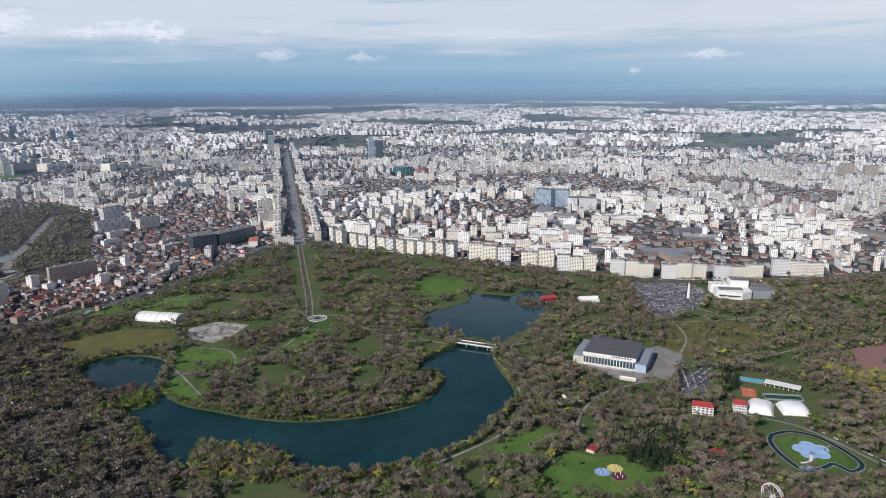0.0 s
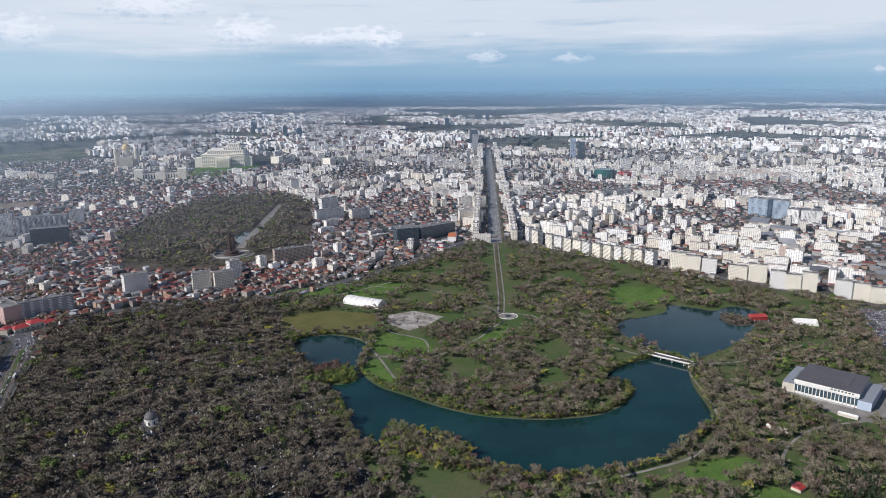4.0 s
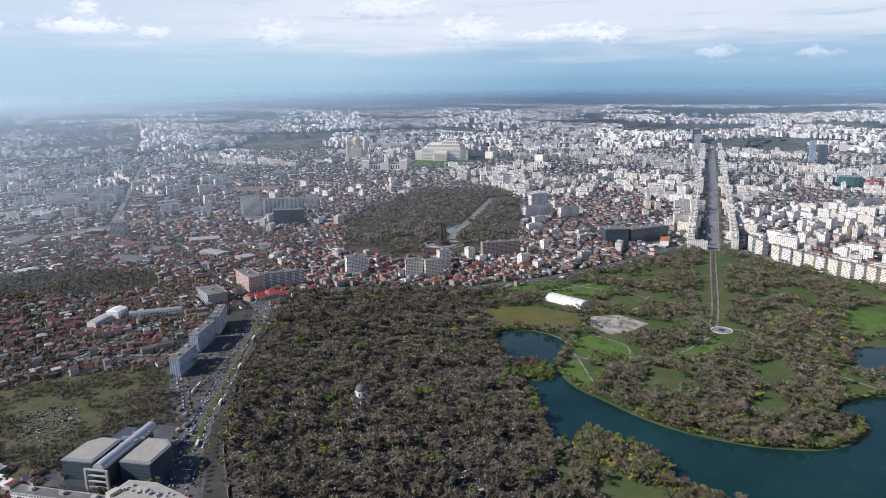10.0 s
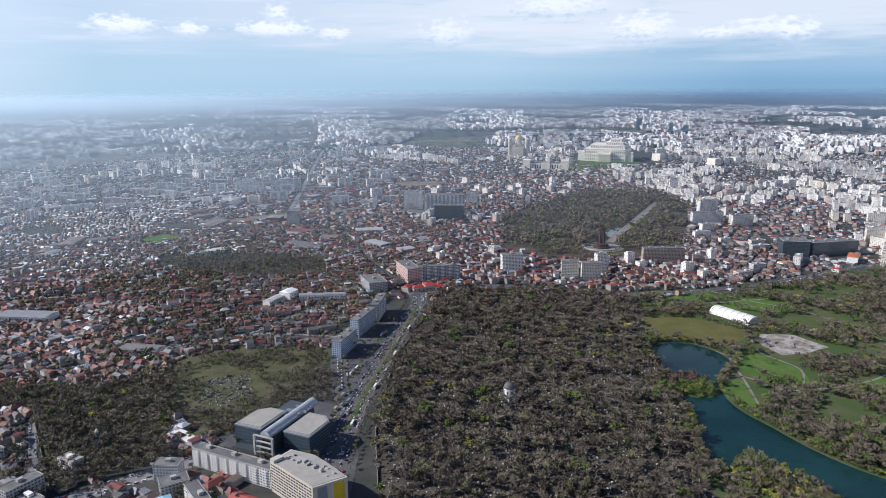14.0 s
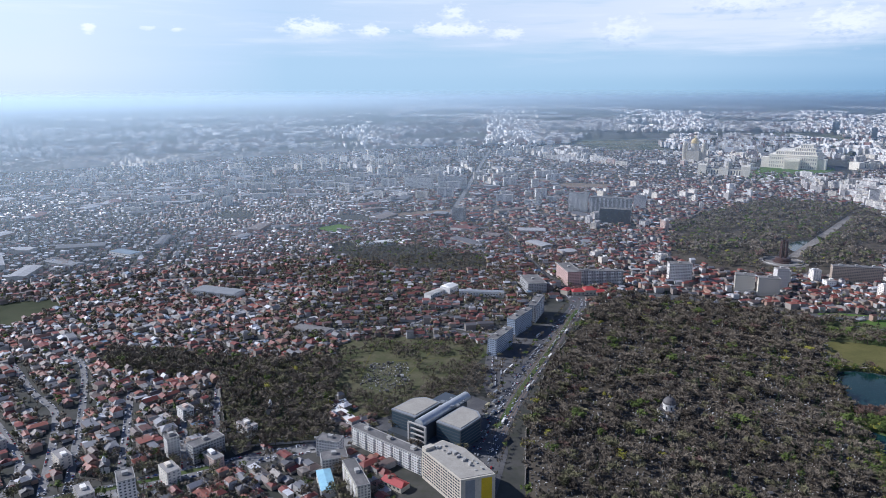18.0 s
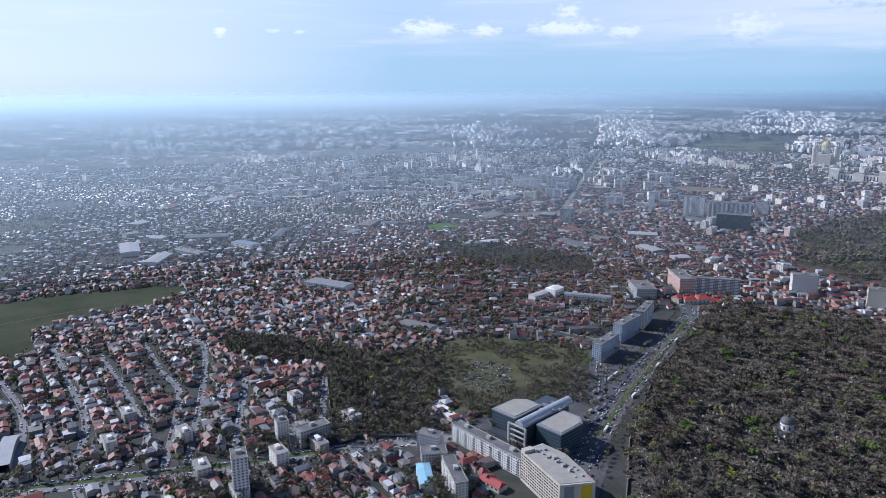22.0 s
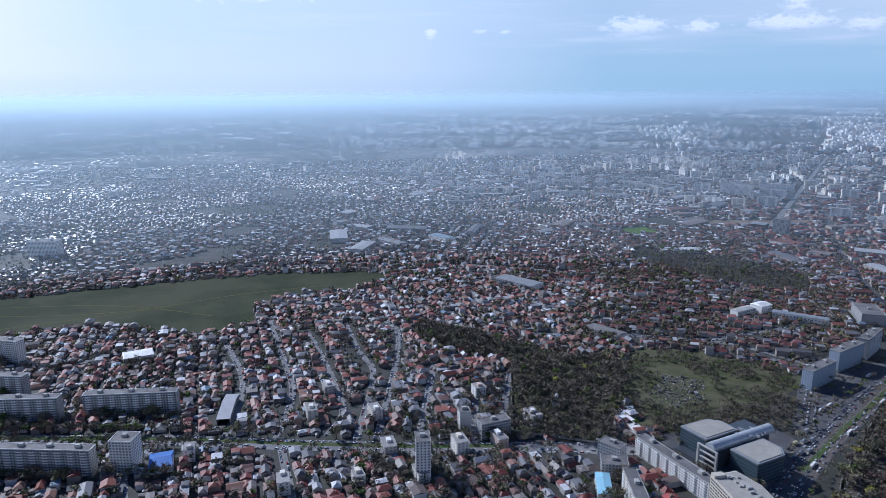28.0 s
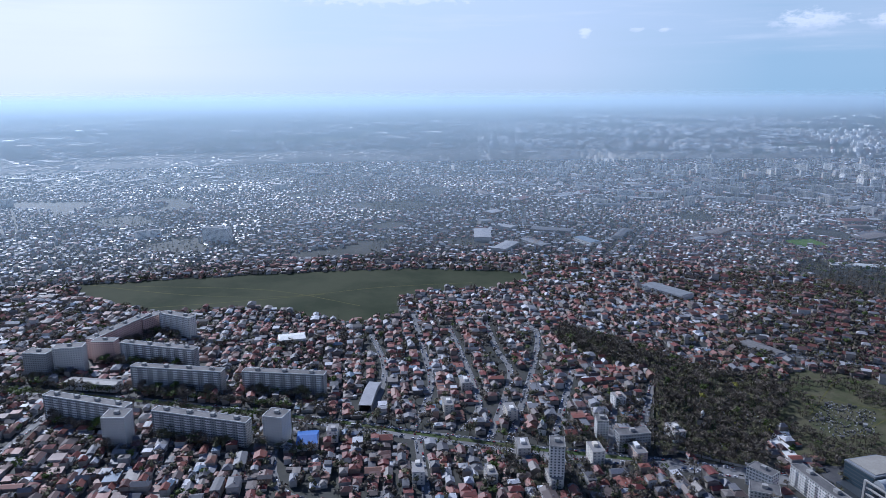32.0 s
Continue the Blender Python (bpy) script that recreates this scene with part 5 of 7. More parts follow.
def wood_of(name, kind, x, y, height, count, label, girth=1.0):
    """A stand of trees of one kind in one mesh, four shapes turned and scaled."""
    soup = Soup()
    which = rng.integers(0, 4, len(x))
    for k in range(4):
        (wv, wq, wt), (cv, ct) = tree_shape(kind, count, 50 + k)
        sel = np.flatnonzero(which == k)
        if not len(sel):
            continue
        h = height * rng.uniform(0.6, 1.3, len(sel))
        wide = h * girth * rng.uniform(0.85, 1.2, len(sel))
        a = rng.uniform(0, 6.28, len(sel))
        for pts, q, t, m in ((wv, wq, wt, 0), (cv, None, ct, 1)):
            local = np.stack([pts[None, :, 0] * wide[:, None], pts[None, :, 1] * wide[:, None], pts[None, :, 2] * h[:, None]], -1)
            v = placed(local, x[sel], y[sel], a)
            base = (np.arange(len(sel)) * len(pts))[:, None, None]
            soup.add(v, (q[None] + base) if q is not None else None, (t[None] + base) if t is not None else None, m, m)
    return tagged(new(name, soup.mesh(name, M["bark"], LEAF[kind], soft=1)), label, "trees", kind="stuff")


def scatter(poly, spacing, jitter=0.45, keep=1.0):
    p = np.asarray(poly, float)
    gx, gy = np.meshgrid(np.arange(p[:, 0].min(), p[:, 0].max(), spacing), np.arange(p[:, 1].min(), p[:, 1].max(), spacing))
    x, y = gx.ravel() + rng.uniform(-jitter, jitter, gx.size) * spacing, gy.ravel() + rng.uniform(-jitter, jitter, gx.size) * spacing
    ok = inside(poly, x, y) & (rng.random(len(x)) < keep)
    return x[ok], y[ok]


# ---------------------------------------------------------------- lawns, paths and squares of the park
DRY = [(408, 1000), (450, 1018), (506, 998), (560, 930), (520, 895), (480, 880), (440, 912), (398, 925)]
LAWNS = [[(476, 818), (473, 782), (522, 740), (547, 778), (533, 837), (505, 855)], [(439, 776), (456, 765), (438, 692), (418, 706), (416, 739)],
         [(584, 743), (662, 757), (690, 770), (678, 738), (628, 715), (580, 719)],
         [(478, 1158), (619, 1130), (584, 1083), (474, 1122)], [(962, 800), (1037, 752), (1013, 689), (940, 690), (886, 710)], [(523, 350), (575, 342), (610, 322), (600, 300), (540, 318), (490, 352)],
         [(532, 284), (581, 279), (587, 251), (637, 201), (612, 181), (543, 193), (493, 262)],  
         [(700, 60), (690, 84), (722, 116), (746, 104), (748, 80), (722, 50)], [(560, 1060), (640, 1010), (700, 1050), (640, 1100)]]
for p in LAWNS:
    sheet("lawn", p, 0.14, M["meadow"], "bright green mown lawn in the park", "lawn")
sheet("dry_lawn", DRY, 0.15, M["dry"], "yellowish dry lawn above the lake", "lawn")
RUIN = [(557, 923), (616, 912), (636, 858), (590, 840), (554, 838), (547, 875)]
sheet("building_site", RUIN, 0.18, M["rubble"], "pale rubble and foundations of a building site", "building site", rounded=False)
SQUARE = [(788, 392), (775, 300), (797, 252), (905, 272), (915, 312), (870, 330)]
sheet("forecourt", SQUARE, 0.16, M["paving"], "pale paved forecourt of the sports hall", "pavement", rounded=False)
CAR_PARK = [(1200, 471), (1256, 371), (1216, 322), (1121, 319), (1023, 336), (1047, 373)]
sheet("car_park", CAR_PARK, 0.17, M["asphalt"], "large asphalt car park full of cars", "car park", rounded=False)
sheet("station_forecourt", [(-65, 990), (-58, 800), (-30, 700), (-8, 800), (30, 960), (50, 1060)], 0.15, M["asphalt"], "wide asphalt forecourt beside the avenue", "road", rounded=False)
sheet("office_forecourt", [(-175, 690), (-110, 600), (-30, 540), (-20, 640), (-30, 740), (-70, 770)], 0.16, M["asphalt"], "dark asphalt round the office building", "pavement", rounded=False)
ISLET = [(358, 762), (372, 786), (398, 784), (412, 760), (404, 728), (382, 722), (364, 736)]
POND_ISLE = [(984, 584), (1004, 578), (1000, 544), (979, 531), (958, 551)]
sheet("islet", ISLET, 0.42, M["grass"], "small wooded islet in the lake", "island")
sheet("pond_islet", POND_ISLE, 0.42, M["litter"], "small islet with bare trees in the upper lake", "island")
SHRUB_MEADOW = [(1028, 329), (1095, 240), (1027, 202), (915, 215), (900, 270), (941, 320)]
sheet("shrub_meadow", SHRUB_MEADOW, 0.13, M["dry"], "olive meadow with scattered shrubs", "meadow")
PLAZA = [(1034, 99), (1105, 54), (991, 44), (977, 78)]
sheet("plaza", PLAZA, 0.16, paint("reddish_paving", (0.22, 0.13, 0.11), 0.8), "reddish paved plaza of the amusement park", "pavement")
PATHS = [[(1118, 323), (1093, 237), (1078, 170), (1090, 113), (1158, 58)], [(1177, 95), (1209, 63)], [(473, 832), (462, 776), (436, 686)], [(427, 772), (464, 776), (500, 730), (601, 741), (663, 768), (712, 787)], [(505, 722), (549, 787), (529, 850), (545, 900)],
         [(470, 864), (480, 838), (449, 806), (420, 775)], [(400, 925), (450, 916), (485, 880), (480, 838)], [(574, 692), (568, 646), (577, 600)], [(781, 495), (800, 480), (846, 457), (960, 440)],
         [(795, 480), (758, 434), (735, 400)], [(760, 495), (690, 410), (645, 372), (581, 355), (530, 362), (445, 388), (380, 420)], [(711, 812), (752, 775), (730, 706), (738, 618), (750, 556)],
         [(600, 1148), (640, 1080), (700, 1010), (730, 900), (718, 815)], [(480, 1100), (560, 1075), (680, 1085)], [(799, 254), (874, 272), (967, 288), (1030, 330)], [(1030, 330), (1100, 250), (1300, 120)],
         [(765, 165), (772, 110), (757, 67), (734, 22), (715, -40)], [(590, 260), (640, 300), (720, 310), (790, 280)],
         [(870, 250), (960, 180), (1080, 120)]]
for p in PATHS:
    ribbon("path", p, 3.2, 0.22, M["paving"], "pale paved park path", "path")
ribbon("lakeside_kerb", list(LAKE) + [LAKE[0]], 0.5, 0.45, M["asphalt"], "grey stone kerb round the lake", "kerb", height=0.4)
ribbon("pond_kerb", list(POND) + [POND[0]], 0.5, 0.45, M["asphalt"], "grey stone kerb round the upper lake", "kerb", height=0.4)
sheet("walk_verge", [(714, 814), (722, 810), (1064, 1215), (1056, 1221)], 0.16, M["yard"], "brown verge between the two straight walks", "verge", rounded=False)
for k in (-5.0, 5.0):
    line = np.array([(718, 812), (784, 885), (974, 1115), (1060, 1218)], float) + [k * 0.76, -k * 0.64]
    ribbon("tree_walk", line, 2.6, 0.26, M["paving"], "straight paved walk towards the boulevard", "path")
ribbon("median", [(-34, 690), (-12, 790), (16, 893), (52, 1035), (74, 1120)], 6, 0.30, M["grass"], "grass strip between the carriageways", "median", height=0.3)
ribbon("tram_bed", [(-1100, 85), (-952, 180), (-786, 291), (-602, 406), (-502, 460), (-385, 526), (-300, 581)], 7, 0.26, M["grass"], "grassy tram bed along the road", "tram line")
for line, gap in ((AVENUE, 8), (AVENUE, -8), (BOULEVARD[1:], 9), (BOULEVARD[1:], -9)):
    p = smooth(line[:8], 60, False)
    d = np.gradient(p, axis=0)
    d /= np.linalg.norm(d, axis=1)[:, None]
    p += gap * np.stack([-d[:, 1], d[:, 0]], 1)
    soup = Soup()
    far = np.cumsum(np.r_[0, np.linalg.norm(np.diff(p, axis=0), axis=1)])
    spots = np.arange(0, min(far[-1], 1400), 12.0)
    mx, my = np.interp(spots, far, p[:, 0]), np.interp(spots, far, p[:, 1])
    ma = np.arctan2(np.interp(spots, far, d[:, 1]), np.interp(spots, far, d[:, 0]))
    v, s, t = boxes(mx, my, 0.2, 4.0, 0.25, 0.04, ma)
    soup.add(v, t)
    tagged(new("lane_marking", soup.mesh("lane_marking", M["white"])), "white dashed lane marking", "road marking", kind="stuff")

# ---------------------------------------------------------------- landmarks
RED_ROOF, STEEL = paint("red_tile_roof", (0.33, 0.045, 0.04), 0.5), paint("grey_metal_roof", (0.22, 0.235, 0.25), 0.55)
MEMBRANE = paint("white_membrane", (0.70, 0.68, 0.63), 0.5)
SAND = paint("sandstone", (0.50, 0.46, 0.38), 0.8)
GRANITE = paint("red_granite", (0.062, 0.036, 0.030), 0.5)
SLATE = paint("dark_slate", (0.085, 0.08, 0.08), 0.6)


def vault(length, width, height, z=0.0, rings=14, arcs=12):
    """A barrel vault along x, closed at both ends."""
    a = np.linspace(0, np.pi, arcs + 1)
    xs = np.linspace(-length / 2, length / 2, rings)
    v = np.concatenate([np.stack([np.full(arcs + 1, x), -np.cos(a) * width / 2, z + np.sin(a) ** 0.8 * height], 1) for x in xs])
    i, j = np.meshgrid(np.arange(arcs), np.arange(rings - 1))
    k = (j * (arcs + 1) + i).ravel()
    q = np.stack([k, k + 1, k + arcs + 2, k + arcs + 1], 1)[:, ::-1]
    n1 = arcs + 1
    t = [[0, m + 1, m] for m in range(1, arcs)] + [[(rings - 1) * n1, (rings - 1) * n1 + m, (rings - 1) * n1 + m + 1] for m in range(1, arcs)]
    return v, q, np.array(t)


def cushion(w, d, h, cells=12):
    u = np.linspace(-1, 1, cells + 1)
    gx, gy = np.meshgrid(u, u)
    z = h * np.clip(1 - np.abs(gx) ** 3, 0, 1) ** 0.5 * np.clip(1 - np.abs(gy) ** 3, 0, 1) ** 0.5
    v = np.stack([gx * w / 2, gy * d / 2, z], -1).reshape(-1, 3)
    i, j = np.meshgrid(np.arange(cells), np.arange(cells))
    k = (j * (cells + 1) + i).ravel()
    return v, np.stack([k, k + 1, k + cells + 2, k + cells + 1], 1)


def prism(points, z0, z1):
    """A straight-sided solid over a plan outline (counter-clockwise)."""
    p = np.asarray(points, float)
    m = len(p)
    v = np.vstack([np.column_stack([p, np.full(m, z0)]), np.column_stack([p, np.full(m, z1)])])
    i = np.arange(m)
    q = np.stack([i, (i + 1) % m, m + (i + 1) % m, m + i], 1)
    t = np.array([[m, m + k, m + k + 1] for k in range(1, m - 1)])
    return v, q, t


# white membrane hall on the meadow
ob = thing("membrane_hall", 571, 998, -65, "long white membrane hall with an arched roof", "sports hall")
part("canopy", vault(72, 30, 11), MEMBRANE, ob)
for k in range(7):
    part("rib", vault(0.5, 30.3, 11.15, rings=2), STEEL, ob).location = (-33 + 11 * k, 0, 0)
part("door_panel", box(0.4, 8, 4, 36.2), STEEL, ob)

# round fountain at the end of the walk
ob = thing("fountain", 719, 794, 0, "round pale stone fountain basin with a low rim", "fountain")
part("rim", lathe([(15.5, 0.2), (15.5, 0.9), (14.3, 0.9), (14.3, 0.4)], 28), MEMBRANE, ob)
part("basin", lathe([(14.3, 0.45), (6, 0.45), (6, 0.9), (5, 0.9)], 28), M["paving"], ob)
part("pool", lathe([(5.2, 0.6), (0.1, 0.6)], 20), M["water"], ob)
for k in range(10):
    part("nozzle", box(0.8, 0.8, 1.0, 10 * math.cos(k * 0.628), 10 * math.sin(k * 0.628), 0.4), M["concrete"], ob)

# low walls and slabs on the building site
ob = thing("foundation_walls", 590, 880, -30, "unfinished concrete foundation walls on rubble", "foundation")
for k in range(26):
    part("wall_stub", box(rng.uniform(3, 14), rng.uniform(0.6, 5), rng.uniform(0.5, 3.0), rng.uniform(-30, 30), rng.uniform(-24, 24), 0.1, rng.choice([0, 90])), M["rubble"], ob)

# road bridge between the two lakes
ob = thing("road_bridge", 761, 522, -76, "concrete road bridge on pillars between two lakes", "bridge")
part("deck", box(66, 11, 0.9, 0, 0, 4.2), M["concrete"], ob)
part("carriageway", box(66, 7.6, 0.1, 0, 0, 5.12), M["asphalt"], ob)
for s in (-1, 1):
    part("railing", box(66, 0.3, 1.1, 0, s * 5.3, 5.1), MEMBRANE, ob)
    part("girder", box(64, 0.8, 1.2, 0, s * 3.6, 3.0), M["concrete"], ob)
for k in range(4):
    part("pier", joined(box(1.0, 9, 3.2, -24 + 16 * k, 0, 0.0), box(1.6, 10, 0.6, -24 + 16 * k, 0, 3.2)), M["concrete"], ob)
part("abutment", box(6, 12, 4.2, -33, 0, 0), M["concrete"], ob)
part("abutment", box(6, 12, 4.2, 33, 0, 0), M["concrete"], ob)

# sports hall
ob = thing("sports_hall", 828, 343, -78, "large sports hall with a dark roof and glazed front", "sports hall", "")
part("wall", box(66, 60, 17, 2, 4), WALLS["white"], ob)
part("roof", joined(box(68, 62, 1.2, 2, 4, 17.0), box(40, 30, 0.5, 2, 6, 18.2)), SLATE, ob, "dark brown flat roof")
part("fascia", box(68.6, 1.0, 4.2, 2, -26.6, 13.5), MEMBRANE, ob, "white roof fascia")
part("side_wing", box(14, 62, 11, -38, 4), SAND, ob, "cream side wing")
part("side_wing", box(14, 62, 11, 42, 4), WALLS["blue"], ob, "pale blue side wing")
part("wing_roof", hipped(-38, 4, 11, 14, 62, 1.0, 0.0, 0.0, 0.3), STEEL, ob)
part("wing_roof", hipped(42, 4, 11, 14, 62, 1.0, 0.0, 0.0, 0.3), STEEL, ob)
for k in range(17):
    part("glass_panel", box(3.1, 0.3, 8.4, -30 + 4 * k, -26.4, 3.2), M["bluegrass"], ob)
    part("pillar", box(0.6, 1.2, 12.6, -32 + 4 * k, -26.9, 0.4), MEMBRANE, ob)
for k in range(7):
    part("roof_window", box(2.2, 0.4, 1.6, 8 + 3.6 * k, -27.2, 15.2), M["window"], ob)
part("steps", joined(box(60, 3, 0.4, 2, -29, 0), box(60, 2, 0.8, 2, -28, 0)), M["concrete"], ob)
for k in range(6):
    part("vent", box(1.5, 1.5, 1.2, -38, -18 + 8 * k, 12.0), STEEL, ob)

# shopping building beside the car park
ob = thing("shopping_centre", 1232, 290, -62, "white shopping centre with stepped flat roofs", "shopping centre")
part("front_hall", prism([(-36, -24), (4, -34), (22, -22), (22, 8), (-36, 8)], 0, 13), MEMBRANE, ob)
part("tower_hall", box(30, 26, 24, 8, 18), MEMBRANE, ob)
part("back_hall", box(34, 50, 14, 42, 4), STEEL, ob)
part("side_hall", box(30, 22, 15, -24, 18), MEMBRANE, ob)
part("roof", joined(box(40, 16, 0.6, -10, -10, 13.0), box(28, 24, 0.6, 8, 18, 24.0), box(32, 48, 0.6, 42, 4, 14.0)), M["tar"], ob)
for k in range(8):
    part("glass_panel", box(4, 0.3, 2.4, -30 + 4.4 * k, -26.5 - (4 if k > 2 else 1.5) - k * 0.4, 5), M["bluegrass"], ob)
    part("roof_unit", box(3, 2, 1.6, -28 + 9 * k, 14 + 2 * (k % 3), 15.0 if k != 3 and k != 4 else 24.6), STEEL, ob)

# advertising mast, pavilion, tents and the swimming club
ob = thing("mast", 1165, 349, 0, "tall slim white mast by the car park", "mast")
part("pole", lathe([(2.6, 0), (2.2, 8), (1.6, 26), (0.2, 26)], 10), MEMBRANE, ob)
part("base", lathe([(4, 0), (4, 1), (2.6, 1.2)], 10), M["concrete"], ob)
ob = thing("lake_pavilion", 1015, 538, -35, "red-roofed pavilion standing at the lake", "pavilion")
part("wall", box(26, 12, 6), paint("red_wood", (0.24, 0.035, 0.03)), ob)
part("roof", hipped(0, 0, 6, 26, 12, 4, 0.0, 3.0, 1.0), RED_ROOF, ob, "bright red pitched roof")
part("terrace", box(40, 8, 0.8, -4, -10, 0.2), GRANITE, ob)
for k in range(6):
    part("post", box(0.4, 0.4, 4, -18 + 7 * k, -13.5, 0.5), MEMBRANE, ob)
ob = thing("white_tent", 1052, 482, -50, "white pitched tent hall beside a lawn", "tent")
part("canopy", hipped(0, 0, 4, 34, 18, 5, 0.0, 2.0, 0.5), MEMBRANE, ob)
part("side_wall", box(34, 18, 4), MEMBRANE, ob)
for cx, cy, w, d, turn in ((793, 148, 27, 33, -79), (810, 117, 31, 30, -61)):
    ob = thing("air_dome", cx, cy, turn, "white inflated dome over tennis courts", "air dome", "tennis domes")
    part("canopy", cushion(w, d, 8.5), MEMBRANE, ob)
    part("base_beam", joined(box(w, 0.6, 0.5, 0, -d / 2), box(w, 0.6, 0.5, 0, d / 2), box(0.6, d, 0.5, -w / 2, 0), box(0.6, d, 0.5, w / 2, 0)), M["concrete"], ob)
for cx, cy, w, d, h in ((745, 198, 22, 14, 10), (774, 166, 14, 14, 10)):
    ob = thing("club_house", cx, cy, -72, "white club house with a red roof", "house", "club houses")
    part("wall", box(w, d, h), MEMBRANE, ob)
    part("roof", hipped(0, 0, h, w, d, 3.4, 0.0, 3.0, 0.6), RED_ROOF, ob, "red metal roof")
    for f in range(3):
        for k in range(5):
            part("window", box(w / 8, 0.2, 1.5, -w / 2 + (k + 0.5) * w / 5, -d / 2, 1.2 + 3.1 * f), M["window"], ob)
ob = thing("swimming_pool", 868, 176, -78, "bright turquoise open-air swimming pool", "pool")
part("deck", box(30, 15, 0.4), M["paving"], ob)
part("basin", box(26, 10, 0.08, 0, 0, 0.4), paint("pool_water", (0.10, 0.42, 0.52), 0.15), ob)
ob = thing("pool_canopy", 867, 140, -87, "long white canopy beside the pool", "canopy")
part("roof", box(40, 13, 0.6, 0, 0, 4), MEMBRANE, ob)
for k in range(8):
    part("post", box(0.5, 0.5, 4, -18 + 5.1 * k, -5.5, 0), MEMBRANE, ob)
    part("post", box(0.5, 0.5, 4, -18 + 5.1 * k, 5.5, 0), MEMBRANE, ob)
ob = thing("clay_court", 829, 169, -72, "orange clay tennis court", "tennis court")
part("surface", box(16, 26, 0.3), paint("clay", (0.42, 0.13, 0.06), 0.9), ob)
for k in (-9, -6, 0, 6, 9):
    part("line", box(12, 0.15, 0.02, 0, k, 0.31), MEMBRANE, ob)
ob = thing("green_court", 836, 133, -62, "dark green fenced sports court", "sports court")
part("surface", box(42, 14, 0.3), paint("green_court_paint", (0.025, 0.06, 0.035), 0.8), ob)
part("fence", joined(box(42, 0.15, 2.5, 0, -7), box(42, 0.15, 2.5, 0, 7), box(0.15, 14, 2.5, -21), box(0.15, 14, 2.5, 21)), STEEL, ob)

# flower-shaped basin inside the kart-like channel
ob = thing("flower_basin", 724, 84, -60, "flower-shaped pale blue basin with a leaf and stem", "basin")
PETAL = paint("petal_blue", (0.30, 0.42, 0.60), 0.25)
for k in range(5):
    a = radians(72 * k + 20)
    part("petal", lathe([(8.2, 0.1), (8.2, 0.6), (7.3, 0.6), (7.2, 0.35), (0.1, 0.3)], 18, 10 * math.cos(a), 10 * math.sin(a)), PETAL, ob)
part("heart", lathe([(4.5, 0.1), (4.5, 0.7), (0.1, 0.7)], 16), PETAL, ob)
part("stem", ribbon_data([(-3, -8), (-10, -22), (-20, -26)], 2.6, 0.4), MEMBRANE, ob)
part("leaf", lathe([(11, 0.1), (11, 0.5), (9.8, 0.5), (9.6, 0.3), (0.1, 0.3)], 18, -14, -36, 0.42), PETAL, ob)
CHANNEL = [(735, 124), (754, 109), (757, 83), (740, 55), (722, 40), (703, 46), (708, 62), (697, 68), (679, 80), (690, 100), (715, 120), (735, 124)]
ribbon("channel_kerb", CHANNEL, 6.5, 0.30, M["paving"], "pale kerb of a winding water channel", "kerb")
ribbon("water_channel", CHANNEL, 4.2, 0.38, M["water"], "winding greenish water channel for boats", "water channel")
for cx, cy, c in ((564, 237, (0.22, 0.34, 0.55)), (577, 230, (0.55, 0.45, 0.12)), (566, 221, (0.10, 0.035, 0.045))):
    ob = thing("play_circle", cx, cy, 0, "round coloured rubber playground circle on the lawn", "playground", "play circles")
    part("surface", lathe([(7.4, 0.1), (7.4, 0.32), (0.1, 0.34)], 24), paint("play_rubber", c, 0.85), ob)
    part("kerb", lathe([(7.7, 0.1), (7.7, 0.4), (7.4, 0.4)], 24), M["paving"], ob)
    for k in range(4):
        part("play_post", box(0.5, 0.5, 2.4, 3.5 * math.cos(1.57 * k), 3.5 * math.sin(1.57 * k), 0.3), MEMBRANE, ob)
for cx, cy, w, d, a in ((655, 158, 22, 14, 20), (707, 142, 12, 9, 50), (596, 262, 12, 9, 0), (780, 300, 20, 5, -78), (690, 330, 26, 4, -78)):
    ob = thing("kiosk", cx, cy, a, "small park kiosk with a red or pale roof", "kiosk", "park kiosks")
    part("wall", box(w, d, 3.2), SAND, ob)
    part("roof", hipped(0, 0, 3.2, w, d, 1.4, 0.0, 1.5), RED_ROOF if w < 23 and d > 6 else MEMBRANE, ob)

# ferris wheel
ob = thing("ferris_wheel", 594, 94, 60, "white ferris wheel in the amusement park", "ferris wheel")
bm_ring = [(11 * math.cos(a), 11 * math.sin(a)) for a in np.linspace(0, 2 * np.pi, 25)]
for s in (-1, 1):
    v, q = ribbon_data(bm_ring, 0.5, 0.4, 0.4, curve=False)
    part("rim", (np.stack([v[:, 0], v[:, 2] + s * 1.2, v[:, 1] + 13], 1), q), MEMBRANE, ob)
    for k in (-1, 1):
        leg = box(0.6, 0.6, 14.5)
        part("leg", (np.stack([leg[0][:, 0] + k * (14.5 - leg[0][:, 2]) * 0.4, leg[0][:, 1] + s * 1.8, leg[0][:, 2]], 1), leg[1]), MEMBRANE, ob)
for k in range(12):
    a = k * math.pi / 6
    v, q = box(11, 0.15, 0.15, 5.5)
    part("spoke", (np.stack([v[:, 0] * math.cos(a) - v[:, 2] * math.sin(a), v[:, 1], v[:, 0] * math.sin(a) + v[:, 2] * math.cos(a) + 13], 1), q), MEMBRANE, ob)
    part("gondola", box(1.6, 1.6, 1.8, 11 * math.cos(a), 0, 13 + 11 * math.sin(a) - 2), RED_ROOF if k % 2 else PETAL, ob)

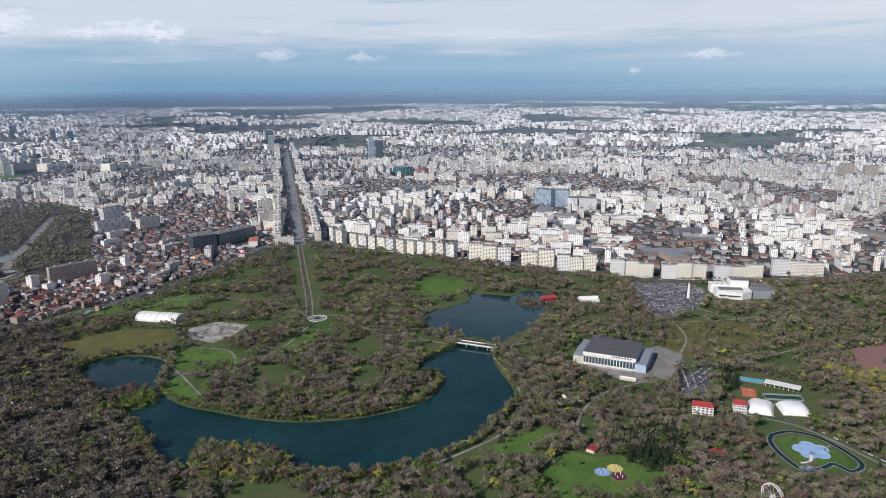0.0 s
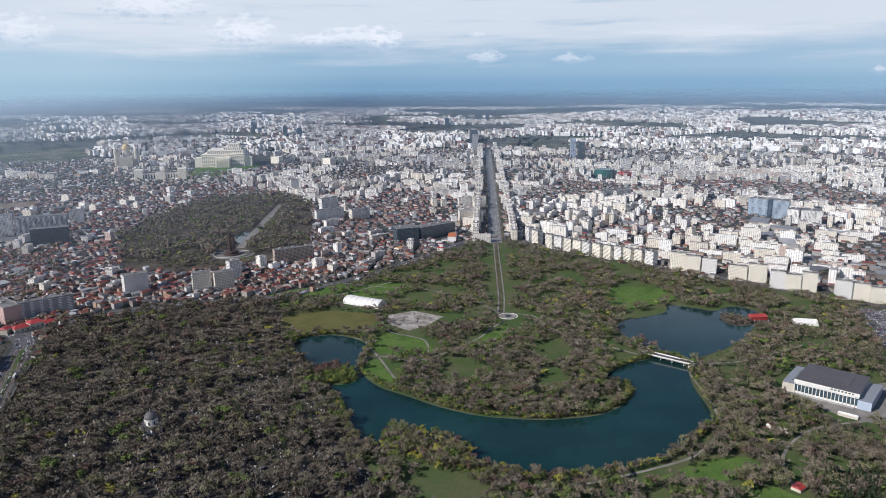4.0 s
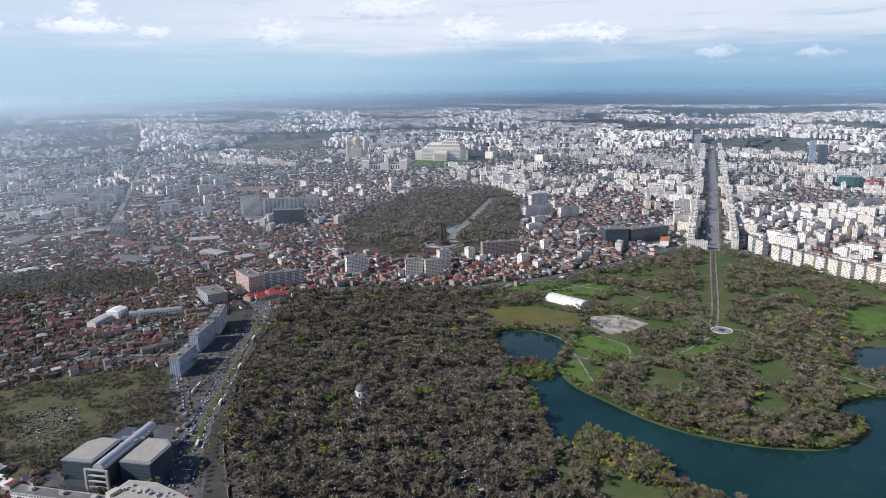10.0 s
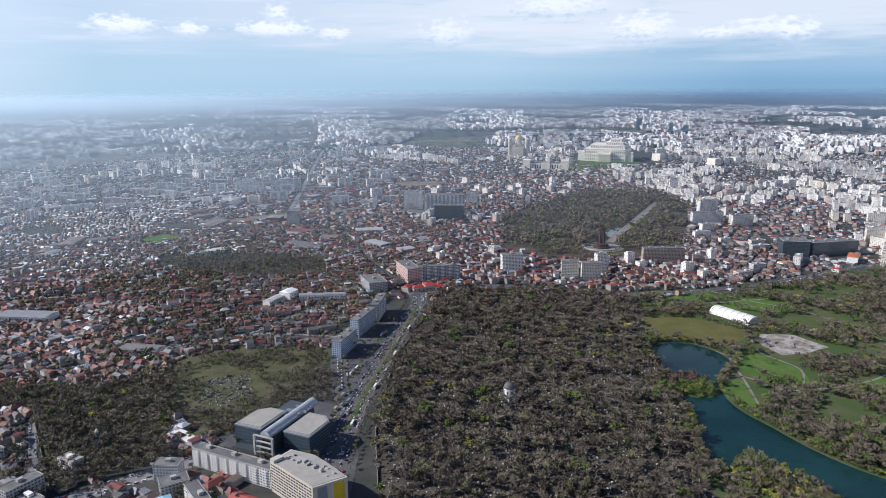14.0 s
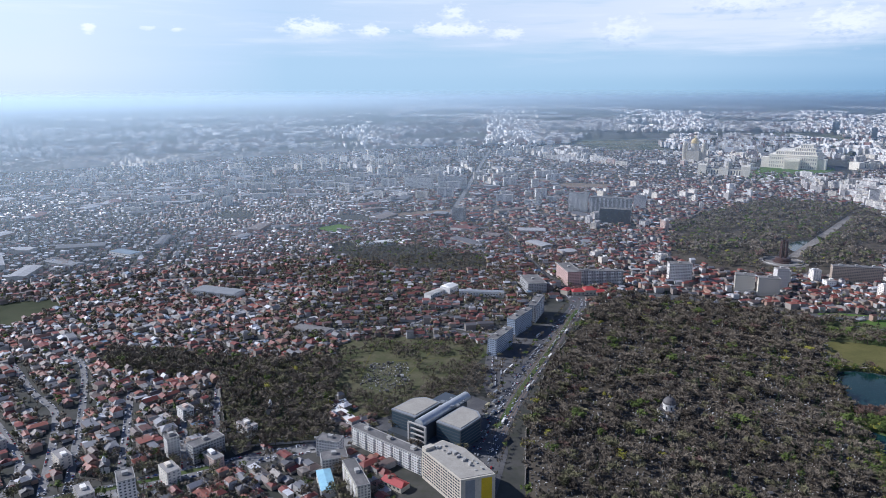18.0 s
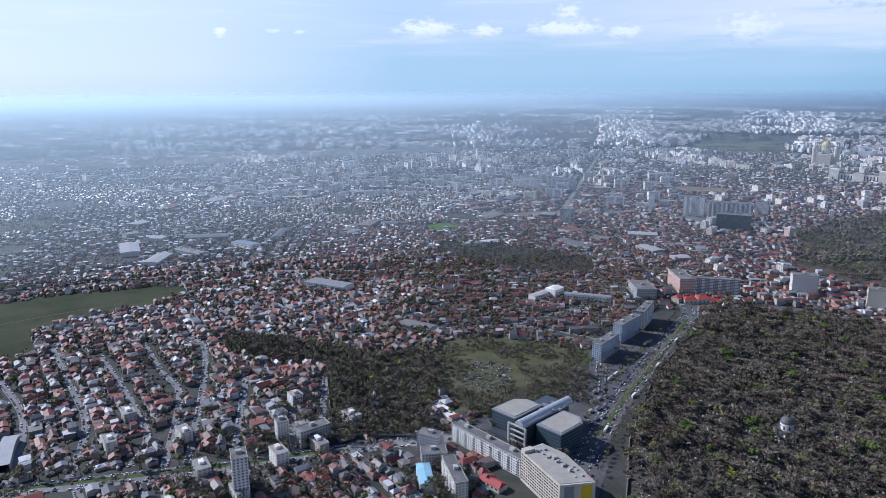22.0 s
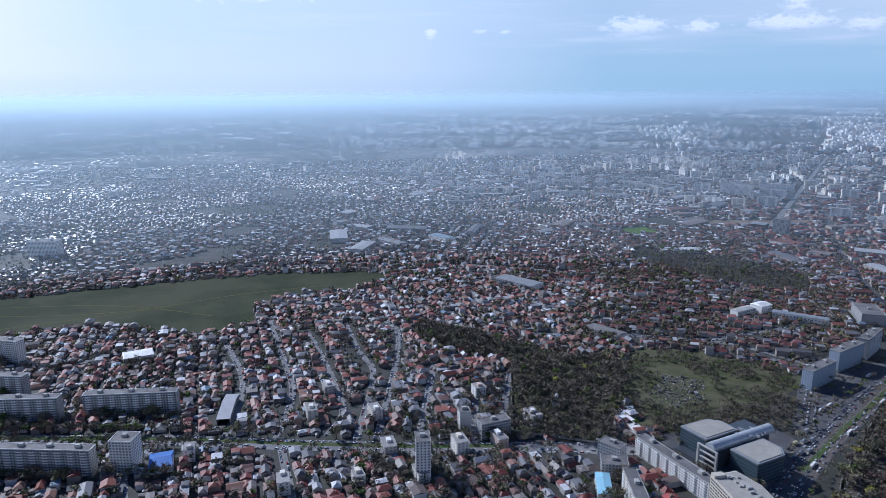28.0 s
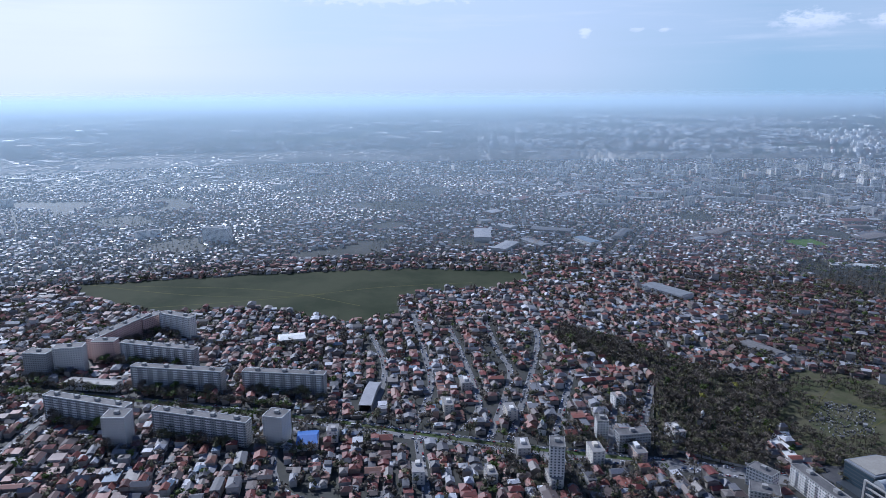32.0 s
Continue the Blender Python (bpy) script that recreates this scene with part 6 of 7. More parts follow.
# cemetery chapel with a dome
ob = thing("domed_chapel", 156, 747, 10, "pale round chapel with a dark dome among trees", "chapel")
part("base", joined(box(24, 12, 7), box(12, 24, 7)), MEMBRANE, ob)
part("base_roof", joined(hipped(0, 0, 7, 24, 12, 2, 0.0, 1.0), hipped(0, 0, 7, 24, 12, 2, math.pi / 2, 1.0)), SLATE, ob)
part("drum", lathe([(7, 7), (7, 14), (7.5, 14.3), (7.5, 15)], 20), MEMBRANE, ob)
part("dome", lathe([(7.4, 15), (7, 17), (5.6, 19.6), (3.2, 21.4), (1.2, 22), (1.2, 24), (0.1, 25.5)], 20), SLATE, ob, "dark grey dome with a lantern")
for k in range(8):
    part("window", box(1.4, 0.3, 4, 0, -7, 8.5), M["window"], ob).rotation_euler = (0, 0, k * math.pi / 4)
for cx, cy, a in ((-293, 696, 20), (-406, 556, 30), (911, 1237, 40), (130, 1175, 0)):
    ob = thing("small_chapel", cx, cy, a, "small pale chapel with a little turret", "chapel", "small chapels")
    part("wall", box(9, 13, 7), MEMBRANE, ob)
    part("roof", hipped(0, 0, 7, 13, 9, 3, math.pi / 2, 0.0), SLATE if cx < 0 else RED_ROOF, ob)
    part("turret", joined(lathe([(1.8, 7), (1.8, 12), (2.1, 12)], 8), lathe([(2.1, 12), (1.4, 14), (0.1, 16)], 8)), MEMBRANE, ob)
    part("door", box(1.6, 0.3, 3, 0, -6.5), SLATE, ob)

# building with a kinked white roof beside the old cemetery
ob = thing("kinked_hall", 0, 0, 0, "low hall with a kinked white roof", "hall")
KINK = [(-191, 679), (-206, 696), (-222, 709), (-220, 722), (-212, 728)]
part("wall", ribbon_data(KINK, 11, 4.0, 4.0, curve=False), M["concrete"], ob)
part("roof", ribbon_data(KINK, 12, 4.6, 0.6, curve=False), MEMBRANE, ob, "white metal roof")
for k in range(3):
    part("roof_opening", box(3, 2, 0.4, KINK[0][0] - 4 * k - 3, KINK[0][1] + 7 * k + 4, 4.7, 60), SLATE, ob)
# arched hall by the tram road
ob = thing("curved_hall", -617, 488, 0, "long curved hall with a pale metal roof", "hall")
arc = [(35, -33), (17, -13), (3, 3), (-7, 17)]
v, q = ribbon_data(arc, 14, 7.0, 7.0)
part("wall", (v, q), M["concrete"], ob)
part("roof", ribbon_data(arc, 15, 7.5, 0.5), paint("pale_metal", (0.36, 0.36, 0.37), 0.7), ob, "pale metal roof")

# dark glass office complex with a vaulted spine
ob = thing("office_complex", -100, 672, 60, "dark glass office complex with a vaulted glass spine", "office building")
for pts in ([(-22, 9), (22, 9), (22, 30), (12, 40), (-23, 41)], [(-16, -46), (20, -46), (29, -36), (29, -15), (-16, -15)]):
    c = np.mean(pts, 0)
    wing = part("wing", prism(pts, 0, 24), WALLS["dark"], ob, "dark clad office wing")
    part("roof", prism([tuple(c + (np.array(p) - c) * 0.88) for p in pts], 24.6, 25.2), paint("beige_gravel", (0.33, 0.31, 0.27), 0.9), ob, "beige gravel roof")
    part("cornice", prism([tuple(c + (np.array(p) - c) * 1.012) for p in pts], 23.2, 24.6), STEEL, ob)
    m = len(pts)
    for i in range(m):
        a, b = np.array(pts[i], float), np.array(pts[(i + 1) % m], float)
        mid, run = (a + b) / 2, np.linalg.norm(b - a)
        for f in range(6):
            part("glass_band", box(run * 0.94, 0.3, 2.3, *mid, 2.2 + 3.5 * f, math.degrees(math.atan2(b[1] - a[1], b[0] - a[0]))), M["bluegrass"], wing)
part("spine", box(74, 14, 22, 8, -3), WALLS["dark"], ob)
v, q, t = vault(84, 12, 6.5)
part("spine_vault", (v + [12, -3, 22], q, t), paint("silver_roof", (0.42, 0.44, 0.45), 0.3, 0.3), ob, "silvery vaulted roof")
for s in (-1, 1):
    part("portal_column", box(2.2, 2.2, 24, -33, -3 + s * 11), M["concrete"], ob)
for f in range(4):
    part("portal_beam", box(1.6, 24, 1.2, -33, -3, 6 + 5.8 * f), M["concrete"], ob)
for k in range(16):
    part("roof_unit", box(*rng.uniform(1.5, 5, 2), rng.uniform(1, 2.6), rng.uniform(10, 44), rng.uniform(-13, 8), 24.5), STEEL, ob)
part("rear_block", box(24, 30, 20, 42, 12), WALLS["dark"], ob)
part("podium", box(50, 80, 5, -8, -2), WALLS["dark"], ob)

# car-park tower with a yellow corner
DECK = [(-99, 583), (-57, 535), (-28, 549), (-41, 567), (-59, 590), (-82, 603)]
ob = thing("parking_tower", 0, 0, 0, "beige multi-storey building with a yellow corner panel", "parking building")
part("wall", prism(DECK, 0, 30), SAND, ob)
part("roof", prism([tuple(np.array([-63, 571]) + (np.array(p) - [-63, 571]) * 0.95) for p in DECK], 30, 30.4), paint("gravel_roof", (0.33, 0.31, 0.27), 0.9), ob)
a, b = np.array(DECK[0], float), np.array(DECK[1], float)
turn = math.degrees(math.atan2(*(b - a)[::-1]))
for f in range(9):
    for k in range(16):
        m = a + (b - a) * (k + 0.7) / 16.6
        part("opening", box(2.9, 0.3, 1.3, *m, 3.4 + 2.95 * f, turn), M["window"], ob)
c = np.array(DECK[2], float)
turn2 = math.degrees(math.atan2(*(c - b)[::-1]))
part("grey_panel", box(9, 0.4, 26, *(b + (c - b) * 0.27), 2, turn2), STEEL, ob)
part("yellow_panel", box(10, 0.4, 26, *(b + (c - b) * 0.75), 2, turn2), paint("yellow_panel", (0.60, 0.42, 0.02), 0.5), ob, "bright yellow corner panel")
part("stair_tower", box(6, 10, 33, -93, 584, 0, turn), SAND, ob)
for k in range(20):
    part("roof_unit", box(*rng.uniform(1.2, 4.5, 2), rng.uniform(0.8, 2.6), -84 + 2.2 * k + rng.uniform(-2, 2), 590 - 1.8 * k + rng.uniform(-6, 6), 30.3, turn), M["concrete"], ob)
# low red and blue roofs beside it
for cx, cy, w, d, h, a, c, lab in ((-122, 566, 26, 12, 5, -30, RED_ROOF, "low house with a red-brown roof"), (-184, 553, 36, 13, 10, -65, paint("sky_blue_roof", (0.28, 0.50, 0.60), 0.4), "long building with a pale blue roof"),
                              (-566, 366, 22, 30, 7, 52, paint("strong_blue_roof", (0.06, 0.16, 0.45), 0.4), "shop hall with a strong blue roof"), (-831, 520, 38, 26, 10, 60, MEMBRANE, "sports hall with a white roof"),
                              (-872, 259, 70, 16, 10, 36, SLATE, "low dark service building"), (-173, 1172, 44, 15, 8, 62, M["concrete"], "school hall with a white roof"), (-150, 1196, 26, 22, 13, 62, MEMBRANE, "domed white hall beside villas"),
                              (-90, 1180, 80, 12, 10, 0, STEEL, "long grey school building among villas"), (60, 1215, 18, 14, 8, 60, RED_ROOF, "bright red-roofed house at the junction"),
                              (840, 1295, 26, 16, 8, 10, paint("ochre_wall", (0.5, 0.28, 0.12)), "ochre villa at the park edge"), (1000, 1310, 46, 20, 14, 50, paint("orange_roof", (0.48, 0.15, 0.05)), "building with an orange roof at the boulevard"),
                              (-900, 1390, 70, 30, 9, -20, paint("pale_blue_hall", (0.20, 0.25, 0.29), 0.9), "pale blue factory hall among houses"), (-560, 1130, 90, 34, 9, -12, paint("factory_grey", (0.22, 0.23, 0.24), 0.9), "grey factory hall among houses"),
                              (-330, 960, 60, 26, 6, -15, M["tar"], "flat grey depot in a yard"), (-370, 1560, 90, 26, 8, 30, paint("pale_hall", (0.5, 0.5, 0.48)), "long pale warehouse hall")):
    ob = thing("hall_building" if w > 30 else "house", cx, cy, a, lab, "building")
    part("wall", box(w, d, h), SAND if c in (RED_ROOF,) else WALLS["white"], ob)
    part("roof", hipped(0, 0, h, w, d, 1.2 if w > 30 else 3.0, 0.0, 2.0), c, ob)
    for k in range(int(w / 5)):
        part("window", box(2.2, 0.2, 1.8, -w / 2 + 2.5 + 5 * k, -d / 2, h * 0.45), M["window"], ob)

PALACE_STONE = paint("pale_limestone", (0.74, 0.69, 0.58), 0.75, dirt=0.12)
# hill memorial, far palace and cathedral
sheet("memorial_terrace", [(478, 1518), (500, 1555), (541, 1556), (572, 1520), (564, 1476), (520, 1456), (486, 1480)], 0.5, M["paving"], "pale round terrace of the memorial", "pavement")
ribbon("memorial_alley", [(560, 1556), (640, 1682), (840, 1998), (905, 2100)], 20, 0.4, M["paving"], "broad pale alley through the hill park", "path")
sheet("hill_pond", [(590, 1682), (652, 1740), (645, 1668), (585, 1606)], 0.3, M["water"], "small dark pond in the hill park", "pond")
ob = thing("memorial", 524, 1508, 0, "red granite memorial with five tall pillars", "monument")
part("base", lathe([(20, 0.5), (20, 3), (15, 3), (15, 9), (13, 10), (0.1, 10)], 20), GRANITE, ob)
for k in range(5):
    a = k * 1.2566
    part("pillar", box(3.4, 2.6, 38, 6.5 * math.cos(a), 6.5 * math.sin(a), 9.5, math.degrees(a), 0.75), GRANITE, ob)
part("crown_ring", lathe([(6.5, 44), (7.2, 44), (7.2, 46.5), (6.5, 46.5)], 16), GRANITE, ob)
part("forecourt_wall", lathe([(40, 0.4), (40, 2.6), (38.5, 2.6)], 32), M["concrete"], ob)
ob = thing("palace", 1205, 3440, -27, "huge pale stone palace in stepped tiers", "palace")
for w, d, z1, x0, y0 in ((200, 230, 60, 0, 10), (168, 180, 76, 8, 10), (84, 100, 90, 40, 0), (52, 60, 104, 44, 0)):
    tier = part("tier", box(w, d, z1, x0, y0, 0), PALACE_STONE, ob)
    part("cornice", box(w + 3, d + 3, 2.5, x0, y0, z1 - 1.5), PALACE_STONE, tier)
    low_ = {200: (5, 22, 40), 168: (63,), 84: (78,), 52: (91,)}[w]
    for z_ in low_:
        for k in range(int(w / 9)):
            part("window", box(3.6, 0.8, 9.5, x0 - w / 2 + 4.5 + 9 * k, y0 - d / 2, z_), M["far_window"], tier)
        for k in range(int(d / 14)):
            part("window", box(0.8, 4.5, 9.5, x0 - w / 2, y0 - d / 2 + 7 + 14 * k, z_), M["far_window"], tier)
for x0, y0, w, d, z1 in ((-117, -70, 34, 50, 46), (117, -70, 34, 50, 46), (0, -122, 70, 26, 48)):
    part("pavilion", box(w, d, z1, x0, y0), PALACE_STONE, ob)
part("portico", joined(*[box(4, 4, 34, -28 + 9.3 * k, -138) for k in range(7)], box(66, 8, 8, 0, -137, 34)), PALACE_STONE, ob)
ob = thing("cathedral", 800, 3700, -20, "tall cream cathedral with golden domes under scaffolding", "cathedral")
part("nave", joined(box(110, 60, 46), box(60, 90, 50)), SAND, ob)
part("drum", lathe([(19, 46), (19, 84), (21, 86)], 16), SAND, ob)
part("dome", lathe([(20, 86), (18, 98), (11, 108), (3, 114), (2, 124), (0.2, 130)], 16), paint("gilded_dome", (0.55, 0.42, 0.18), 0.4), ob)
for sx, sy in ((-46, -24), (46, -24), (-46, 24), (46, 24)):
    part("tower", lathe([(10, 0), (10, 74), (11, 76), (8, 86), (1, 96), (0.2, 100)], 10, sx, sy), SAND, ob)
for cx, cy, w, a in ((785, 3050, 190, -20), (1500, 3380, 180, 30), (1650, 3100, 150, 20)):
    ob = thing("government_building", cx, cy, a, "long cream government building near the palace", "building")
    part("wall", joined(box(w, 26, 28), box(34, 50, 34 if cx > 1000 else 44, -w / 2 + 10), box(34, 50, 34 if cx > 1000 else 44, w / 2 - 10), box(0.2 * w, 34, 32)), PALACE_STONE, ob)
    part("roof", box(w - 20, 20, 2, 0, 0, 30), M["tar"], ob)
    for k in range(int(w / 12)):
        part("window", box(4, 0.5, 18, -w / 2 + 16 + 11 * k, -13, 5), M["window"], ob)
sheet("palace_lawn", [(876, 3301), (1150, 3420), (1304, 3560), (1330, 3300), (1000, 3000), (880, 2880)], 0.2, M["meadow"], "green lawn below the palace", "lawn")
sheet("sports_pitch", [(-579, 1735), (-514, 1677), (-474, 1753), (-528, 1803)], 0.3, M["meadow"], "bright green sports pitch among roofs", "sports pitch", rounded=False)

sheet("hall_car_park", [(841, 254), (873, 225), (794, 205), (765, 232)], 0.17, M["asphalt"], "asphalt car park under trees", "car park", rounded=False)
sheet("school_pitch", [(-807, 497), (-828, 530), (-855, 556), (-868, 535), (-830, 490)], 0.2, M["meadow"], "small green school pitch", "sports pitch", rounded=False)
ob = thing("round_store", 2190, 1850, 0, "round green glass department store", "store")
part("drum", lathe([(42, 0), (42, 34), (36, 34), (36, 38), (0.1, 38)], 28), paint("green_glass", (0.03, 0.10, 0.09), 0.2), ob)
part("red_hall", box(50, 30, 26, 60, -50), RED_ROOF, ob, "bright red hall")
for k in range(14):
    part("fin", box(1.2, 0.6, 32, 42.3 * math.cos(k * 0.449), 42.3 * math.sin(k * 0.449), 1), STEEL, ob)
# restaurant with several red hipped roofs at the junction
ob = thing("restaurant", 96, 1215, 12, "large restaurant under several bright red roofs", "restaurant")
for dx, dy, w, d, h in ((-16, 0, 22, 16, 7), (6, 4, 20, 20, 9), (24, -3, 18, 14, 6)):
    part("wall", box(w, d, h, dx, dy), SAND, ob)
    part("roof", hipped(dx, dy, h, w, d, 4.5, 0.0, 6.0, 0.8), RED_ROOF, ob, "bright red hipped roof")
    for k in range(3):
        part("window", box(2.2, 0.3, 2.4, dx - w / 3 + k * w / 3, dy - d / 2, 2), M["window"], ob)
# buses waiting along the avenue
for bx, by, ba in ((-28, 705, 78), (-2, 800, 74), (26, 905, 73), (-26, 860, 72), (-32, 845, 72), (52, 1010, 72), (10, 985, 68), (-690, 352, 32), (-560, 425, 33)):
    ob = thing("bus", bx, by, ba, "white city bus on the carriageway", "bus", "city buses")
    part("body", joined(box(12, 2.5, 2.5, z=0.5), box(11.6, 2.2, 0.2, z=3.0)), MEMBRANE, ob)
    for s in (-1, 1):
        part("window_band", box(10.6, 0.06, 1.0, 0, s * 1.26, 1.6), M["window"], ob)
    part("windscreen", box(0.06, 2.2, 1.4, 6.0, 0, 1.3), M["window"], ob)
    for sx in (-3.6, 3.6):
        for s in (-1.1, 1.1):
            v, q = lathe([(0.05, -0.12), (0.5, -0.12), (0.5, 0.12), (0.05, 0.12)], 8)
            part("wheel", (np.stack([v[:, 0] + sx, v[:, 2] + s, v[:, 1] + 0.5], 1), q), SLATE, ob)
    ob.location.z = 0.2
# tram tracks on the avenue and poles with lamps
for gap in (9.0, 12.0, -1.5, 1.5):
    p = smooth([(-40, 669), (-20, 772), (10, 891), (47, 1035), (74, 1130)], 20, False)
    d = np.gradient(p, axis=0)
    d /= np.linalg.norm(d, axis=1)[:, None]
    ribbon("tram_track", p - gap * np.stack([-d[:, 1], d[:, 0]], 1), 1.6, 0.24, paint("track_bed", (0.15, 0.12, 0.10), 0.8), "brownish tram track in the asphalt", "tram track", curve=False)
p = smooth([(-40, 600), (-32, 690), (-12, 790), (16, 893), (52, 1035), (74, 1120)], 6, False)
for lx, ly in p:
    ob = thing("street_lamp", lx, ly, 72, "tall grey double street lamp on the median", "street lamp", "street lamps")
    part("pole", lathe([(0.16, 0.2), (0.09, 10.5), (0.02, 10.6)], 6), STEEL, ob)
    part("arm", box(0.12, 5.0, 0.12, 0, 0, 10.4), STEEL, ob)
    for s in (-2.4, 2.4):
        part("lamp_head", box(0.3, 0.9, 0.2, 0, s, 10.3), MEMBRANE, ob)
# market stalls and kiosks at the bus station
for k in range(10):
    ob = thing("market_stall", -48 + 3.5 * (k % 3) * 2, 716 + 9 * k, 70, "small market stall with a pale roof", "stall", "market stalls")
    part("wall", box(7, 3.4, 2.6), SAND, ob)
    part("roof", vault(7.4, 3.8, 0.9, 2.6, 2, 6), STEEL if k % 3 else paint("stall_yellow", (0.36, 0.32, 0.2)), ob)
# low walls along cemetery and avenue
for line, lab in (([(-2, 575), (-3, 689), (22, 871), (60, 1000), (104, 1125)], "long pale cemetery wall along the avenue"), ([(-378, 745), (-306, 612), (-206, 641)], "pale wall round the old cemetery"), ([(118, 1203), (305, 1185), (452, 1110)], "pale cemetery wall along the road")):
    ob = thing("boundary_wall", 0, 0, 0, lab, "wall")
    v, q = ribbon_data(line, 0.5, 2.4, 2.4, curve=False)
    part("wall", (v, q), M["concrete"], ob)
    v, q = ribbon_data(line, 0.8, 2.6, 0.2, curve=False)
    part("coping", (v, q), M["paving"], ob)

# ---------------------------------------------------------------- cars
def car_soup(name, x, y, a, label):
    soup = Soup()
    v, s, t = boxes(x, y, 0.45, 4.3, 1.75, 0.55, a)
    soup.add(v, np.vstack([s, t]), qm=0)
    v, s, t = boxes(x - 0.2 * np.cos(a), y - 0.2 * np.sin(a), 1.0, 2.4, 1.6, 0.5, a, 0.8)
    soup.add(v, s, qm=1)
    soup.add(v, t, qm=0)
    return tagged(new(name, soup.mesh(name, M["cars"], M["window"])), label, "cars", kind="stuff")


gx, gy = np.meshgrid(np.arange(-130, 131, 2.9), np.arange(-120, 121, 8.5))
gx, gy = gx.ravel(), gy.ravel() + np.where(np.arange(gx.size) % 2, 0.5, -0.5)
a0 = radians(-62)
cx, cy = 1140 + gx * math.cos(a0) - gy * math.sin(a0), 385 + gx * math.sin(a0) + gy * math.cos(a0)
keep = inside(CAR_PARK, cx, cy) & (rng.random(len(cx)) < 0.72)
car_soup("parked_cars", cx[keep], cy[keep], np.full(keep.sum(), a0 + math.pi / 2), "rows of parked cars on the big car park")


def beside(line, gap, step, share, reach=1500):
    p = smooth(line, 30, False)
    d = np.gradient(p, axis=0)
    d /= np.linalg.norm(d, axis=1)[:, None]
    far = np.cumsum(np.r_[0, np.linalg.norm(np.diff(p, axis=0), axis=1)])
    s = np.arange(0, far[-1], step) + rng.uniform(0, 1.5, len(np.arange(0, far[-1], step)))
    s = s[rng.random(len(s)) < share]
    dx, dy = np.interp(s, far, d[:, 0]), np.interp(s, far, d[:, 1])
    x, y = np.interp(s, far, p[:, 0]) - gap * dy, np.interp(s, far, p[:, 1]) + gap * dx
    ok = np.hypot(x, y) < reach
    return x[ok], y[ok], np.arctan2(dy, dx)[ok]


found = [beside([(850, 250), (780, 215)], g_, 3.0, 0.8) for g_ in (-14, -5, 5, 14)] + [beside(AVENUE, g_, 7, 0.45, 1250) for g_ in (-12, -7, -4.5, 5, 8, 12)] + [beside(BOULEVARD[1:], g_, 9, 0.4, 2600) for g_ in (-12, -6, 6, 12)] + \
        [beside(TRAMWAY, g_, 6.5, 0.5) for g_ in (-9, -5, 6, 9)] + [beside(s_, g_, 6.2, 0.55) for s_ in STREETS for g_ in (-2.6, 2.6)] + \
        [beside(NORTH_ROAD, g_, 8, 0.5, 1900) for g_ in (-6, 6)] + [beside([(880, 268), (800, 250)], g_, 3.0, 0.9) for g_ in (-4, 4)] + [beside([(790, 235), (905, 225)], g_, 3, 0.8) for g_ in (-8, 0, 8)] + \
        [beside([(-60, 980), (-52, 800)], g_, 5, 0.6) for g_ in (4, 9, 16)] + [beside([(765, 165), (772, 110), (757, 67), (734, 22)], 6, 6, 0.8)]
cx, cy, ca = (np.concatenate([f[k] for f in found]) for k in range(3))
ca = ca + math.pi * (rng.random(len(ca)) < 0.5)
clear = np.ones(len(cx), bool)
for bx, by, w, d, h, a in footprints:
    clear &= np.hypot(cx - bx, cy - by) > max(w, d) / 2 + 2
cx, cy, ca = cx[clear], cy[clear], ca[clear]
order = np.argsort(np.hypot(cx, cy))
few = order[:70]
rest = order[70:]
car_soup("street_cars", cx[rest], cy[rest], ca[rest], "parked and waiting cars along the streets")
PAINT = {"white": paint("white_car_paint", (0.72, 0.72, 0.72), 0.25), "dark": paint("dark_car_paint", (0.04, 0.042, 0.05), 0.25), "silver": paint("silver_car_paint", (0.40, 0.41, 0.42), 0.3, 0.4), "red": paint("red_car_paint", (0.30, 0.03, 0.03), 0.25)}
TYRE = paint("tyre_rubber", (0.02, 0.02, 0.02), 0.9)
models = {}
for colour, mat in PAINT.items():
    ob = thing("car", 0, 0, 0, colour + " car standing on the asphalt", "car", "cars")
    part("body", joined(box(4.3, 1.75, 0.55, z=0.42, taper=0.97), box(2.5, 1.6, 0.06, -0.2, 0, 1.47)), mat, ob)
    part("glazing", box(2.6, 1.62, 0.5, -0.2, 0, 0.97, 0, 0.82), M["window"], ob)
    for sx in (-1.35, 1.35):
        for sy in (-0.8, 0.8):
            v, q = lathe([(0.05, -0.1), (0.32, -0.1), (0.32, 0.1), (0.05, 0.1)], 8)
            part("wheel", (np.stack([v[:, 0] + sx, v[:, 2] + sy, v[:, 1] + 0.32], 1), q), TYRE, ob)
    models[colour] = ob
for k, i in enumerate(few):
    colour = ("white", "dark", "silver", "silver", "dark", "white", "red")[k % 7]
    m = pose(cx[i], cy[i], 0.2, 0, 0, math.degrees(ca[i]))
    if k < 7 and k not in (3, 4, 5):
        models[colour].matrix_basis = m
    else:
        copy_thing(models[colour], m)

